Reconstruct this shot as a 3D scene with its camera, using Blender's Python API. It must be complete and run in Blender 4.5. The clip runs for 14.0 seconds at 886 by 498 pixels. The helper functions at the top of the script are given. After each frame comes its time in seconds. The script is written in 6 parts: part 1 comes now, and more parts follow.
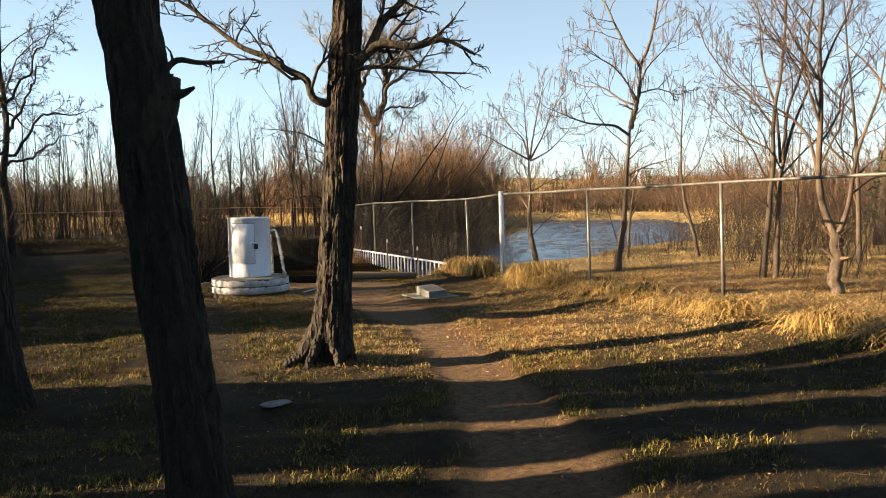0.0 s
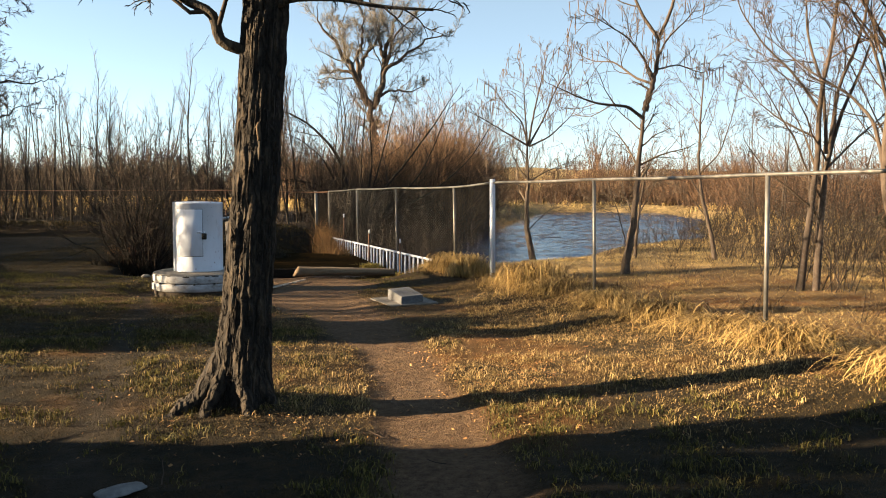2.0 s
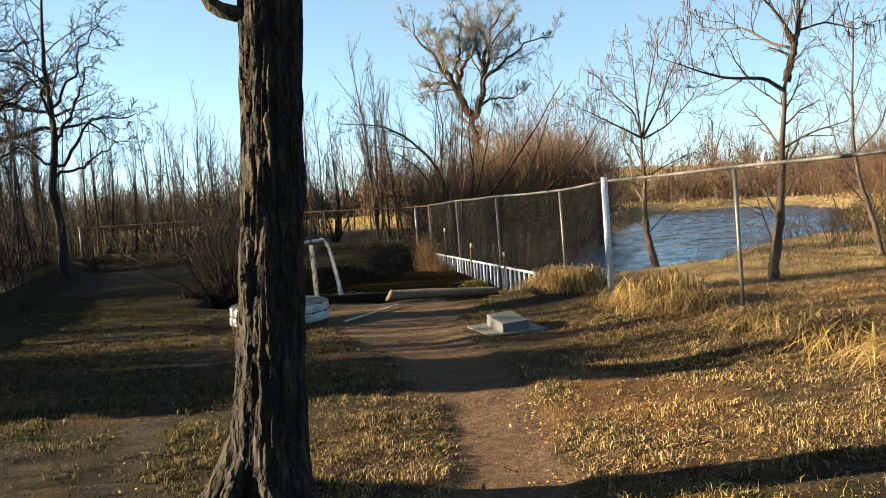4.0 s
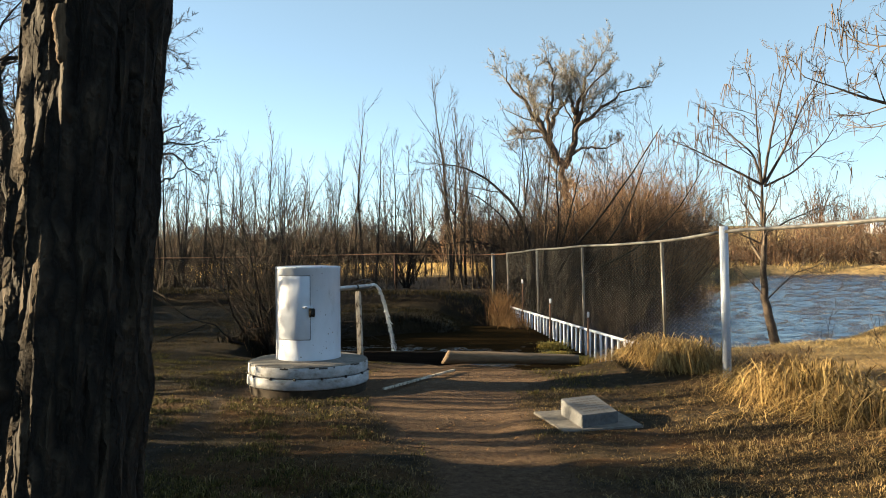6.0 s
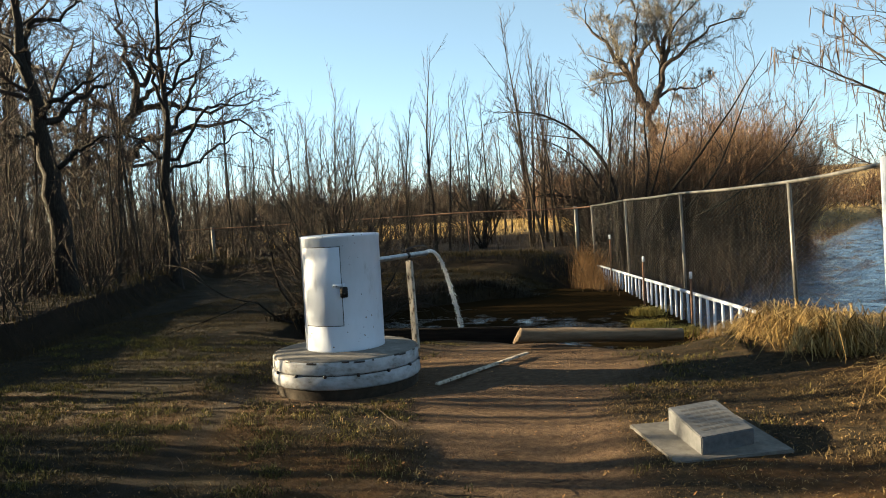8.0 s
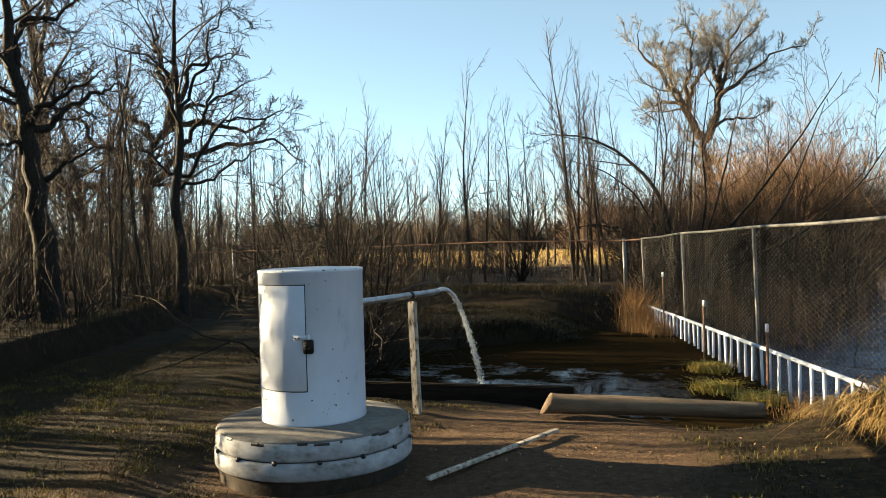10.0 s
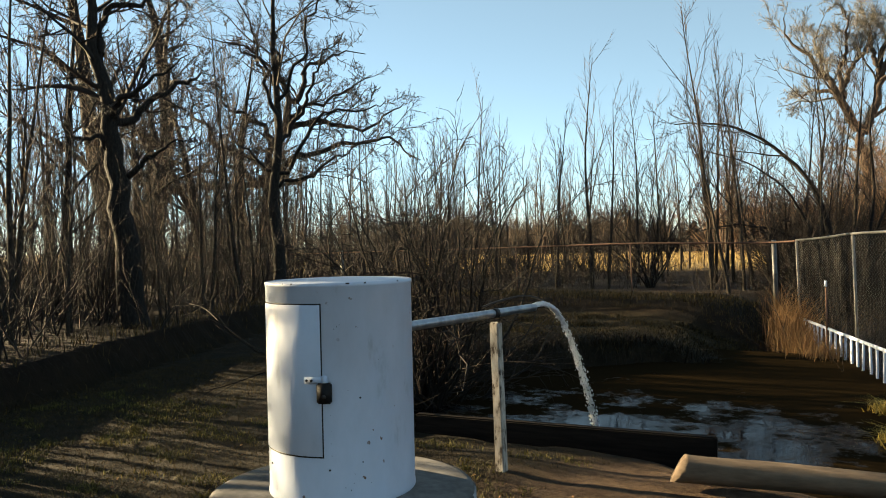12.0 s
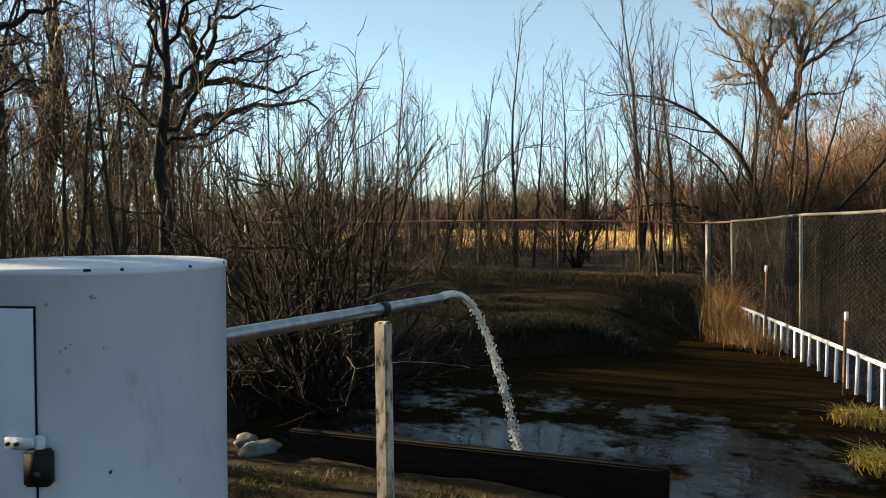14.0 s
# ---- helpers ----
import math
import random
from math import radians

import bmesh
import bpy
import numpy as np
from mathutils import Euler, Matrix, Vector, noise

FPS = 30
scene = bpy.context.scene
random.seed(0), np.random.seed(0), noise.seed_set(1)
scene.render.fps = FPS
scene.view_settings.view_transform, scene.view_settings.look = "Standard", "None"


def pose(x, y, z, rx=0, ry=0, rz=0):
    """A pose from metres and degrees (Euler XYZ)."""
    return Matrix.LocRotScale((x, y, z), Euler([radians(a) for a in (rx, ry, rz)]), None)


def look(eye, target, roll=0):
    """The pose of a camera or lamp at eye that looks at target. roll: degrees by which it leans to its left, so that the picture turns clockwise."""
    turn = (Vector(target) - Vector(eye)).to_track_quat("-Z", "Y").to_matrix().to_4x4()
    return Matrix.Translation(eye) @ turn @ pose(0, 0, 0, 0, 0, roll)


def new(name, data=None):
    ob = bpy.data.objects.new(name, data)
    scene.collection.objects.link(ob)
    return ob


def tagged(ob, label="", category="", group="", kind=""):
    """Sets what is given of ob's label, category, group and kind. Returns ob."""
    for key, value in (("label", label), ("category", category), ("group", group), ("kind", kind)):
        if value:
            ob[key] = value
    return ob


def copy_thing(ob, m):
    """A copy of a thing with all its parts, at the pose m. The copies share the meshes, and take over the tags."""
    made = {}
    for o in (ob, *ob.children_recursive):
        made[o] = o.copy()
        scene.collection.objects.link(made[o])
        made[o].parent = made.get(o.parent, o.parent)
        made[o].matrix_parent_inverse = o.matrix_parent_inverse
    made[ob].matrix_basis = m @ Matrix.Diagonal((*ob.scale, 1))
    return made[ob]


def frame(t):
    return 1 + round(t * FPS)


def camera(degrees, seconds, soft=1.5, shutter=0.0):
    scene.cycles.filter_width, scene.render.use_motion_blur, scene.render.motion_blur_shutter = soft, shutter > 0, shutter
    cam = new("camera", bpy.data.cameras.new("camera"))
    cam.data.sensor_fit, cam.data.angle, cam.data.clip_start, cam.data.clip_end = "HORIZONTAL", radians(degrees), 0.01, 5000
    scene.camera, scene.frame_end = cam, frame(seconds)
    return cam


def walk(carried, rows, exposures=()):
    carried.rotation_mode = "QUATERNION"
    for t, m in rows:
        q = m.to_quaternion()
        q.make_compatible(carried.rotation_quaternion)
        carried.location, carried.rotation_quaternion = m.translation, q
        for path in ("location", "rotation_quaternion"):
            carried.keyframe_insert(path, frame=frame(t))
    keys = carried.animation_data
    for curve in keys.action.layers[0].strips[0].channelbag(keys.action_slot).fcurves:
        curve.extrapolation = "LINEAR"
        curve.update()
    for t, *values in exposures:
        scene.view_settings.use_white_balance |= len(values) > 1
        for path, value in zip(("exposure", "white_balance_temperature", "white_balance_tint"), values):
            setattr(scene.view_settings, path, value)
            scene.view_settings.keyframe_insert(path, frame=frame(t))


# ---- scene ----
cam = camera(60.5, 14.0, soft=1.0)

PATH = [
    (0, (-0.126, 0.008, 1.468), (-0.109, 2.003, 1.339), -0.9),
    (0.5, (0.045, 0.584, 1.496), (0.008, 2.58, 1.373), -0.1),
    (1, (0.077, 0.966, 1.44), (0.113, 2.961, 1.307), -0.7),
    (1.5, (0.118, 1.593, 1.463), (0.286, 3.578, 1.285), -0.7),
    (2, (0.205, 2.05, 1.469), (0.224, 4.044, 1.308), 0.6),
    (2.5, (0.224, 2.505, 1.507), (0.237, 4.505, 1.477), -3.9),
    (3, (0.306, 2.931, 1.504), (0.135, 4.923, 1.46), -2.8),
    (3.2, (0.336, 3.064, 1.488), (0.135, 5.051, 1.383), -3.9),
    (5.3, (0.245, 5.22, 1.379), (-0.155, 7.173, 1.225), -1.4),
    (5.5, (0.259, 5.469, 1.371), (-0.162, 7.418, 1.21), -2.0),
    (6, (0.184, 5.913, 1.36), (-0.305, 7.852, 1.367), -0.4),
    (6.5, (0.135, 6.399, 1.408), (-0.471, 8.305, 1.379), -2.1),
    (7, (0.099, 6.907, 1.399), (-0.658, 8.757, 1.333), -3.4),
    (7.5, (-0.012, 7.368, 1.39), (-0.578, 9.285, 1.316), -2.4),
    (8, (-0.068, 7.824, 1.368), (-0.774, 9.693, 1.269), -3.1),
    (8.5, (-0.184, 8.34, 1.387), (-0.892, 10.208, 1.274), -2.6),
    (9, (-0.27, 8.693, 1.391), (-1.035, 10.541, 1.38), -2.3),
    (9.2, (-0.294, 8.908, 1.387), (-1.109, 10.735, 1.392), -1.4),
    (11.3, (-0.774, 10.774, 1.365), (-1.585, 12.6, 1.286), -1.7),
    (11.5, (-0.822, 10.948, 1.361), (-1.703, 12.742, 1.299), -0.9),
    (12, (-0.947, 11.42, 1.367), (-2.053, 13.087, 1.356), -1.3),
    (12.5, (-1.11, 11.715, 1.365), (-2.056, 13.476, 1.377), -2.3),
    (13, (-1.214, 12.184, 1.347), (-2.137, 13.958, 1.321), -2.9),
    (13.5, (-1.384, 12.554, 1.37), (-2.33, 14.316, 1.414), 0.0),
    (14, (-1.573, 12.895, 1.334), (-2.51, 14.66, 1.253), 0.2),
]
EXPOSURES = [(0, 3.02, 7250, 12), (0.5, 2.97, 7050, 12), (1, 2.99, 7050, 12), (1.5, 3.03, 7200, 12), (2.1, 3.00, 6900, 11), (2.5, 2.94, 6250, 6), (3.2, 2.92, 6150, 3), (5.5, 3.10, 6850, 8), (6.5, 2.88, 6420, 2), (7.5, 2.86, 6320, 1), (8.5, 3.04, 6950, 6), (9.2, 3.04, 6700, 4), (11.5, 2.95, 7050, 4), (12.5, 2.80, 6700, 2), (13.3, 2.95, 6850, 3), (14, 2.89, 6950, 4)]
walk(cam, [(t, look(eye, target, roll)) for t, eye, target, roll in PATH], EXPOSURES)

# ---- world, sun, light ----
SUN_AZ, SUN_EL = 263.0, 14.5          # degrees clockwise from +y, and above the horizon
sun_from = Vector((math.sin(radians(SUN_AZ)) * math.cos(radians(SUN_EL)), math.cos(radians(SUN_AZ)) * math.cos(radians(SUN_EL)), math.sin(radians(SUN_EL))))
world = bpy.data.worlds.new("world")
scene.world = world
world.use_nodes = True
wn = world.node_tree.nodes
sky = wn.new("ShaderNodeTexSky")
sky.sky_type, sky.sun_disc = "NISHITA", False
sky.sun_elevation, sky.sun_rotation = radians(SUN_EL), radians(360 - SUN_AZ)
sky.air_density, sky.dust_density, sky.ozone_density = 0.62, 0.0, 1.6
air = wn.new("ShaderNodeHueSaturation")          # thin winter haze pales the blue
air.inputs["Hue"].default_value, air.inputs["Saturation"].default_value, air.inputs["Value"].default_value = 0.489, 0.92, 1.32
world.node_tree.links.new(sky.outputs[0], air.inputs["Color"])
haze = wn.new("ShaderNodeMix")
haze.data_type = "RGBA"
haze.inputs["Factor"].default_value, haze.inputs["B"].default_value = 0.25, (3.6, 4.6, 5.1, 1)
world.node_tree.links.new(air.outputs[0], haze.inputs["A"])
world.node_tree.links.new(haze.outputs["Result"], wn["Background"].inputs[0])
wn["Background"].inputs[1].default_value = 0.026
sun = new("sun", bpy.data.lights.new("sun", "SUN"))
sun.data.energy, sun.data.angle, sun.data.color = 5.0, radians(0.55), (1.0, 0.76, 0.48)
sun.matrix_world = look(sun_from * 100, (0, 0, 0))

# ---- helpers of this scene ----
RNG = np.random.default_rng(7)


def smooth(a, b, v):
    k = np.clip((np.asarray(v, float) - a) / (b - a), 0, 1)
    return k * k * (3 - 2 * k)


def value_noise(x, y, seed=0):
    """Smooth noise in -1..1 on arrays."""
    xi, yi = np.floor(x).astype(np.int64), np.floor(y).astype(np.int64)
    fx, fy = x - xi, y - yi
    fx, fy = fx * fx * (3 - 2 * fx), fy * fy * (3 - 2 * fy)

    def cell(a, b):
        h = (a * 374761393 + b * 668265263 + seed * 974711) & 0xFFFFFFFF
        h = ((h ^ (h >> 13)) * 1274126177) & 0xFFFFFFFF
        return ((h ^ (h >> 16)) & 0xFFFF) / 32767.5 - 1
    return (cell(xi, yi) * (1 - fx) + cell(xi + 1, yi) * fx) * (1 - fy) + (cell(xi, yi + 1) * (1 - fx) + cell(xi + 1, yi + 1) * fx) * fy


def fbm(x, y, octaves=4, seed=0):
    total, amp = 0, 1.0
    for n in range(octaves):
        total, amp, x, y = total + amp * value_noise(x, y, seed + n), amp * 0.5, x * 2.03, y * 2.03
    return total


def mesh_of(name, verts, faces, mats, smooth_faces=True, mat_index=None):
    """A mesh from arrays: faces is an (n, 3) or (n, 4) array, or a list of such."""
    me = bpy.data.meshes.new(name)
    verts = np.asarray(verts, np.float32)
    blocks = [np.asarray(f, np.int32) for f in (faces if isinstance(faces, list) else [faces]) if len(f)]
    sizes = np.concatenate([np.full(len(b), b.shape[1], np.int32) for b in blocks])
    loops = np.concatenate([b.ravel() for b in blocks])
    me.vertices.add(len(verts))
    me.vertices.foreach_set("co", verts.ravel())
    me.loops.add(len(loops))
    me.loops.foreach_set("vertex_index", loops)
    me.polygons.add(len(sizes))
    me.polygons.foreach_set("loop_start", np.r_[0, np.cumsum(sizes)[:-1]].astype(np.int32))
    me.polygons.foreach_set("use_smooth", np.full(len(sizes), smooth_faces))
    if mat_index is not None:
        me.polygons.foreach_set("material_index", np.asarray(mat_index, np.int32))
    for m in mats if isinstance(mats, (list, tuple)) else [mats]:
        me.materials.append(m)
    me.update(calc_edges=True)
    return me


def thing(name, x=0.0, y=0.0, z=0.0, rz=0.0, label="", category="", group="", kind=""):
    """An Empty at a thing's base."""
    ob = new(name)
    ob.empty_display_size = 0.1
    ob.matrix_basis = pose(x, y, z, 0, 0, rz)
    return tagged(ob, label, category, group, kind)


def part(name, bm, material, parent=None, label="", sharp=False):
    """Links a bmesh (or a ready mesh) as one object under a thing or part."""
    if isinstance(bm, bpy.types.Mesh):
        me = bm
    else:
        me = bpy.data.meshes.new(name)
        bmesh.ops.recalc_face_normals(bm, faces=bm.faces)
        bm.to_mesh(me)
        bm.free()
        for p in me.polygons:
            p.use_smooth = not sharp
        me.materials.append(material)
    ob = new(name, me)
    ob.parent = parent
    return tagged(ob, label)


def box(sx, sy, sz, at=(0, 0, 0), bevel=0.0, turn=None, bm=None):
    own = bmesh.new()
    bmesh.ops.create_cube(own, size=1)
    bmesh.ops.scale(own, vec=(sx, sy, sz), verts=own.verts)
    if bevel:
        bmesh.ops.bevel(own, geom=own.edges[:], offset=bevel, segments=2, affect="EDGES")
    m = Matrix.Translation(at) @ (turn or Matrix())
    bmesh.ops.transform(own, matrix=m, verts=own.verts)
    if bm is None:
        return own
    me = bpy.data.meshes.new("tmp")
    own.to_mesh(me)
    own.free()
    bm.from_mesh(me)
    bpy.data.meshes.remove(me)
    return bm


def rod(a, b, r, sides=10, r2=None, bm=None):
    """A closed cylinder from a to b."""
    bm = bm or bmesh.new()
    a, b = Vector(a), Vector(b)
    m = Matrix.Translation((a + b) / 2) @ (b - a).to_track_quat("Z", "Y").to_matrix().to_4x4()
    bmesh.ops.create_cone(bm, cap_ends=True, segments=sides, radius1=r, radius2=r if r2 is None else r2, depth=(b - a).length, matrix=m)
    return bm


def lathe(profile, sides=64, start=0.0, end=360.0):
    """A body turned about z from (radius, height) pairs."""
    bm = bmesh.new()
    rings = []
    closed = end - start >= 360
    count = sides if closed else sides + 1
    for r, z in profile:
        rings.append([bm.verts.new((r * math.cos(radians(start + (end - start) * k / sides)), r * math.sin(radians(start + (end - start) * k / sides)), z)) for k in range(count)])
    for low, high in zip(rings, rings[1:]):
        for k in range(sides):
            bm.faces.new((low[k], low[(k + 1) % count], high[(k + 1) % count], high[k]))
    return bm


# ---- materials ----
def ramp_of(nodes, stops):
    ramp = nodes.new("ShaderNodeValToRGB")
    while len(ramp.color_ramp.elements) < len(stops):
        ramp.color_ramp.elements.new(0.5)
    for e, (at, col) in zip(ramp.color_ramp.elements, stops):
        e.position, e.color = at, (*col, 1)
    return ramp


def mat(name, stops, scale=(4, 4, 4), detail=6.0, rough=0.85, bump=0.3, bump_dist=0.01, metal=0.0, spread=0.0, island=False, big=0.6, spec=0.3, world_space=False, translucent=0.0):
    """Noise-mottled surface: stops of colour over fine noise, light and dark over coarse noise, relief from both."""
    m = bpy.data.materials.new(name)
    m.use_nodes = True
    nt = m.node_tree
    n, link = nt.nodes, nt.links.new
    b = n["Principled BSDF"]
    geo, tex = n.new("ShaderNodeNewGeometry"), n.new("ShaderNodeTexCoord")
    mapping = n.new("ShaderNodeMapping")
    mapping.inputs["Scale"].default_value = scale
    link(geo.outputs["Position"] if world_space else tex.outputs["Object"], mapping.inputs[0])
    fine, coarse = n.new("ShaderNodeTexNoise"), n.new("ShaderNodeTexNoise")
    fine.inputs["Scale"].default_value, fine.inputs["Detail"].default_value, fine.inputs["Roughness"].default_value = 1.0, detail, 0.62
    coarse.inputs["Scale"].default_value, coarse.inputs["Detail"].default_value = 0.17, 3.0
    link(mapping.outputs[0], fine.inputs["Vector"])
    link(mapping.outputs[0], coarse.inputs["Vector"])
    ramp = ramp_of(n, stops)
    if island:
        mixed = n.new("ShaderNodeMath")
        mixed.operation = "MULTIPLY_ADD"
        link(fine.outputs["Fac"], mixed.inputs[0])
        mixed.inputs[1].default_value = 0.35
        add = n.new("ShaderNodeMath")
        add.operation = "MULTIPLY"
        link(geo.outputs["Random Per Island"], add.inputs[0])
        add.inputs[1].default_value = 0.75
        link(add.outputs[0], mixed.inputs[2])
        link(mixed.outputs[0], ramp.inputs[0])
    else:
        link(fine.outputs["Fac"], ramp.inputs[0])
    tone = n.new("ShaderNodeHueSaturation")
    rng = n.new("ShaderNodeMapRange")
    rng.inputs["From Min"].default_value, rng.inputs["From Max"].default_value = 0.3, 0.7
    rng.inputs["To Min"].default_value, rng.inputs["To Max"].default_value = 1 - big * 0.5, 1 + big * 0.4
    link(coarse.outputs["Fac"], rng.inputs["Value"])
    if spread:
        info, vary, times = n.new("ShaderNodeObjectInfo"), n.new("ShaderNodeMapRange"), n.new("ShaderNodeMath")
        vary.inputs["To Min"].default_value, vary.inputs["To Max"].default_value = 1 - spread, 1 + spread
        times.operation = "MULTIPLY"
        link(info.outputs["Random"], vary.inputs["Value"])
        link(vary.outputs[0], times.inputs[0])
        link(rng.outputs[0], times.inputs[1])
        link(times.outputs[0], tone.inputs["Value"])
    else:
        link(rng.outputs[0], tone.inputs["Value"])
    link(ramp.outputs[0], tone.inputs["Color"])
    link(tone.outputs[0], b.inputs["Base Color"])
    b.inputs["Roughness"].default_value, b.inputs["Metallic"].default_value = rough, metal
    b.inputs["Specular IOR Level"].default_value = spec
    if bump:
        bp = n.new("ShaderNodeBump")
        bp.inputs["Strength"].default_value, bp.inputs["Distance"].default_value = bump, bump_dist
        link(fine.outputs["Fac"], bp.inputs["Height"])
        link(bp.outputs[0], b.inputs["Normal"])
    if translucent:
        tr, mx = n.new("ShaderNodeBsdfTranslucent"), n.new("ShaderNodeMixShader")
        mx.inputs[0].default_value = translucent
        link(tone.outputs[0], tr.inputs["Color"])
        link(b.outputs[0], mx.inputs[1])
        link(tr.outputs[0], mx.inputs[2])
        link(mx.outputs[0], n["Material Output"].inputs["Surface"])
    return m


bark = mat("bark", [(0.35, (0.006, 0.0048, 0.0036)), (0.5, (0.024, 0.018, 0.012)), (0.7, (0.069, 0.0528, 0.0348))], (40, 40, 14), 8, 0.95, 1.0, 0.03, spread=0.12)
bark_pale = mat("pale_bark", [(0.25, (0.0186, 0.014, 0.0108)), (0.55, (0.0487, 0.0361, 0.0282)), (0.8, (0.0878, 0.0672, 0.0541))], (22, 22, 6), 6, 0.9, 0.6, 0.012, spread=0.18)
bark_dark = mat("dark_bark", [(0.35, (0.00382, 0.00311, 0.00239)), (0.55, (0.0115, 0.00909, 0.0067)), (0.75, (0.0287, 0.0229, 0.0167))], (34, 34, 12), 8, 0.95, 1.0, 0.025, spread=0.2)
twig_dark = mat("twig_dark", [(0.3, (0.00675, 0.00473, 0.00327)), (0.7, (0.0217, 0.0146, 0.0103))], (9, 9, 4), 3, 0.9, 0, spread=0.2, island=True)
twig_brown = mat("twig_brown", [(0.25, (0.0124, 0.00845, 0.00564)), (0.55, (0.0338, 0.022, 0.0135)), (0.85, (0.0676, 0.0451, 0.0282))], (5, 5, 3), 3, 0.9, 0, spread=0.2, island=True)
twig_red = mat("twig_red", [(0.2, (0.02048, 0.01111, 0.00702)), (0.5, (0.04972, 0.02691, 0.0158)), (0.85, (0.08775, 0.05265, 0.03042))], (2, 2, 2), 3, 0.9, 0, spread=0.15, island=True)
twig_russet = mat("twig_russet", [(0.2, (0.0308, 0.0166, 0.0099)), (0.5, (0.0787, 0.0454, 0.0252)), (0.85, (0.137, 0.0869, 0.0495))], (2, 2, 2), 3, 0.9, 0, spread=0.15, island=True)
twig_cream = mat("twig_cream", [(0.2, (0.0488, 0.0437, 0.0343)), (0.6, (0.0975, 0.0874, 0.0686)), (0.9, (0.161, 0.147, 0.117))], (6, 6, 3), 3, 0.9, 0, spread=0.15, island=True)
twig_pale = mat("twig_pale", [(0.2, (0.0252, 0.0187, 0.0144)), (0.6, (0.0562, 0.0425, 0.0317)), (0.9, (0.101, 0.0778, 0.0576))], (6, 6, 3), 3, 0.9, 0, spread=0.15, island=True)
straw = mat("straw", [(0.03, (0.0383, 0.0225, 0.0075)), (0.3, (0.115, 0.0713, 0.024)), (0.55, (0.23, 0.15, 0.0525)), (0.95, (0.398, 0.285, 0.116))], (3, 3, 3), 3, 0.8, 0, island=True, translucent=0.15)
field_blade = mat("field_blade", [(0.05, (0.0468, 0.0333, 0.0125)), (0.35, (0.135, 0.0936, 0.0374)), (0.65, (0.302, 0.213, 0.0832)), (0.95, (0.499, 0.38, 0.166))], (0.9, 0.9, 0.9), 5, 0.85, 0, island=True, translucent=0.2, world_space=True)
weed_rust = mat("weed_rust", [(0.1, (0.0809, 0.0405, 0.0161)), (0.5, (0.156, 0.0838, 0.0347)), (0.9, (0.231, 0.145, 0.0636))], (3, 3, 3), 3, 0.85, 0, island=True, translucent=0.2)
# these blades are darkened to hold the shade of trees and wood
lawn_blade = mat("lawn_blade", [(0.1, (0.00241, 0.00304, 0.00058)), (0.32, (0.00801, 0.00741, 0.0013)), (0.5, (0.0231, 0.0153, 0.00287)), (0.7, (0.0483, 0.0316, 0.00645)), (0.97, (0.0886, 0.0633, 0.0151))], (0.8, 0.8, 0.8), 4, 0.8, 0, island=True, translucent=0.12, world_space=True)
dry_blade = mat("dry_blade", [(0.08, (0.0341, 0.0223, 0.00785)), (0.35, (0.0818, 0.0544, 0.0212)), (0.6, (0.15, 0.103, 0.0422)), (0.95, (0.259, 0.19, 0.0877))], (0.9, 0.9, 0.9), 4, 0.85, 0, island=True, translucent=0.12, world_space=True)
tuft_blade = mat("tuft_blade", [(0.08, (0.0264, 0.0176, 0.00704)), (0.35, (0.088, 0.0598, 0.0229)), (0.6, (0.194, 0.136, 0.0572)), (0.95, (0.352, 0.264, 0.132))], (0.9, 0.9, 0.9), 4, 0.85, 0, island=True, translucent=0.15, world_space=True)
moss_blade = mat("moss_blade", [(0.08, (0.0068, 0.00798, 0.00151)), (0.35, (0.0239, 0.0255, 0.00425)), (0.6, (0.0581, 0.0526, 0.00968)), (0.95, (0.164, 0.131, 0.0364))], (0.9, 0.9, 0.9), 4, 0.85, 0, island=True, translucent=0.15, world_space=True)
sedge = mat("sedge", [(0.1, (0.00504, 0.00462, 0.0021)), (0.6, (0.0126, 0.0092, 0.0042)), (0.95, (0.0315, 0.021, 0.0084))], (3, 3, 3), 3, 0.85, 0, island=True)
leaf_litter = mat("leaf_litter", [(0.1, (0.08, 0.036, 0.0144)), (0.5, (0.176, 0.088, 0.032)), (0.9, (0.288, 0.168, 0.068))], (6, 6, 6), 3, 0.8, 0, island=True)
white_paint = mat("white_paint", [(0.25, (0.27, 0.3, 0.35)), (0.4, (0.375, 0.425, 0.515)), (0.8, (0.43, 0.485, 0.585))], (7, 7, 3), 8, 0.55, 0.12, 0.004, big=0.25, spec=0.4)
pedestal_paint = mat("pedestal_paint", [(0.3, (0.10, 0.098, 0.092)), (0.42, (0.21, 0.22, 0.235)), (0.6, (0.29, 0.31, 0.345)), (0.85, (0.36, 0.385, 0.43))], (9, 9, 14), 9, 0.7, 0.35, 0.006, big=0.5, spec=0.3)
wire_grey = mat("wire_grey", [(0.3, (0.0385, 0.038, 0.0363)), (0.7, (0.088, 0.0869, 0.0825))], (14, 14, 8), 4, 0.6, 0, metal=0.2)
galvanised = mat("galvanised", [(0.3, (0.0608, 0.0608, 0.0597)), (0.7, (0.138, 0.138, 0.133))], (14, 14, 8), 5, 0.5, 0.1, 0.002, metal=0.55, spread=0.1)
rusty_steel = mat("rusty_steel", [(0.3, (0.05, 0.028, 0.02)), (0.7, (0.13, 0.075, 0.05))], (18, 18, 18), 6, 0.85, 0.3, 0.004)
concrete = mat("concrete", [(0.2, (0.05, 0.0486, 0.0468)), (0.5, (0.1, 0.0968, 0.092)), (0.8, (0.15, 0.146, 0.139))], (16, 16, 16), 8, 0.9, 0.4, 0.006)
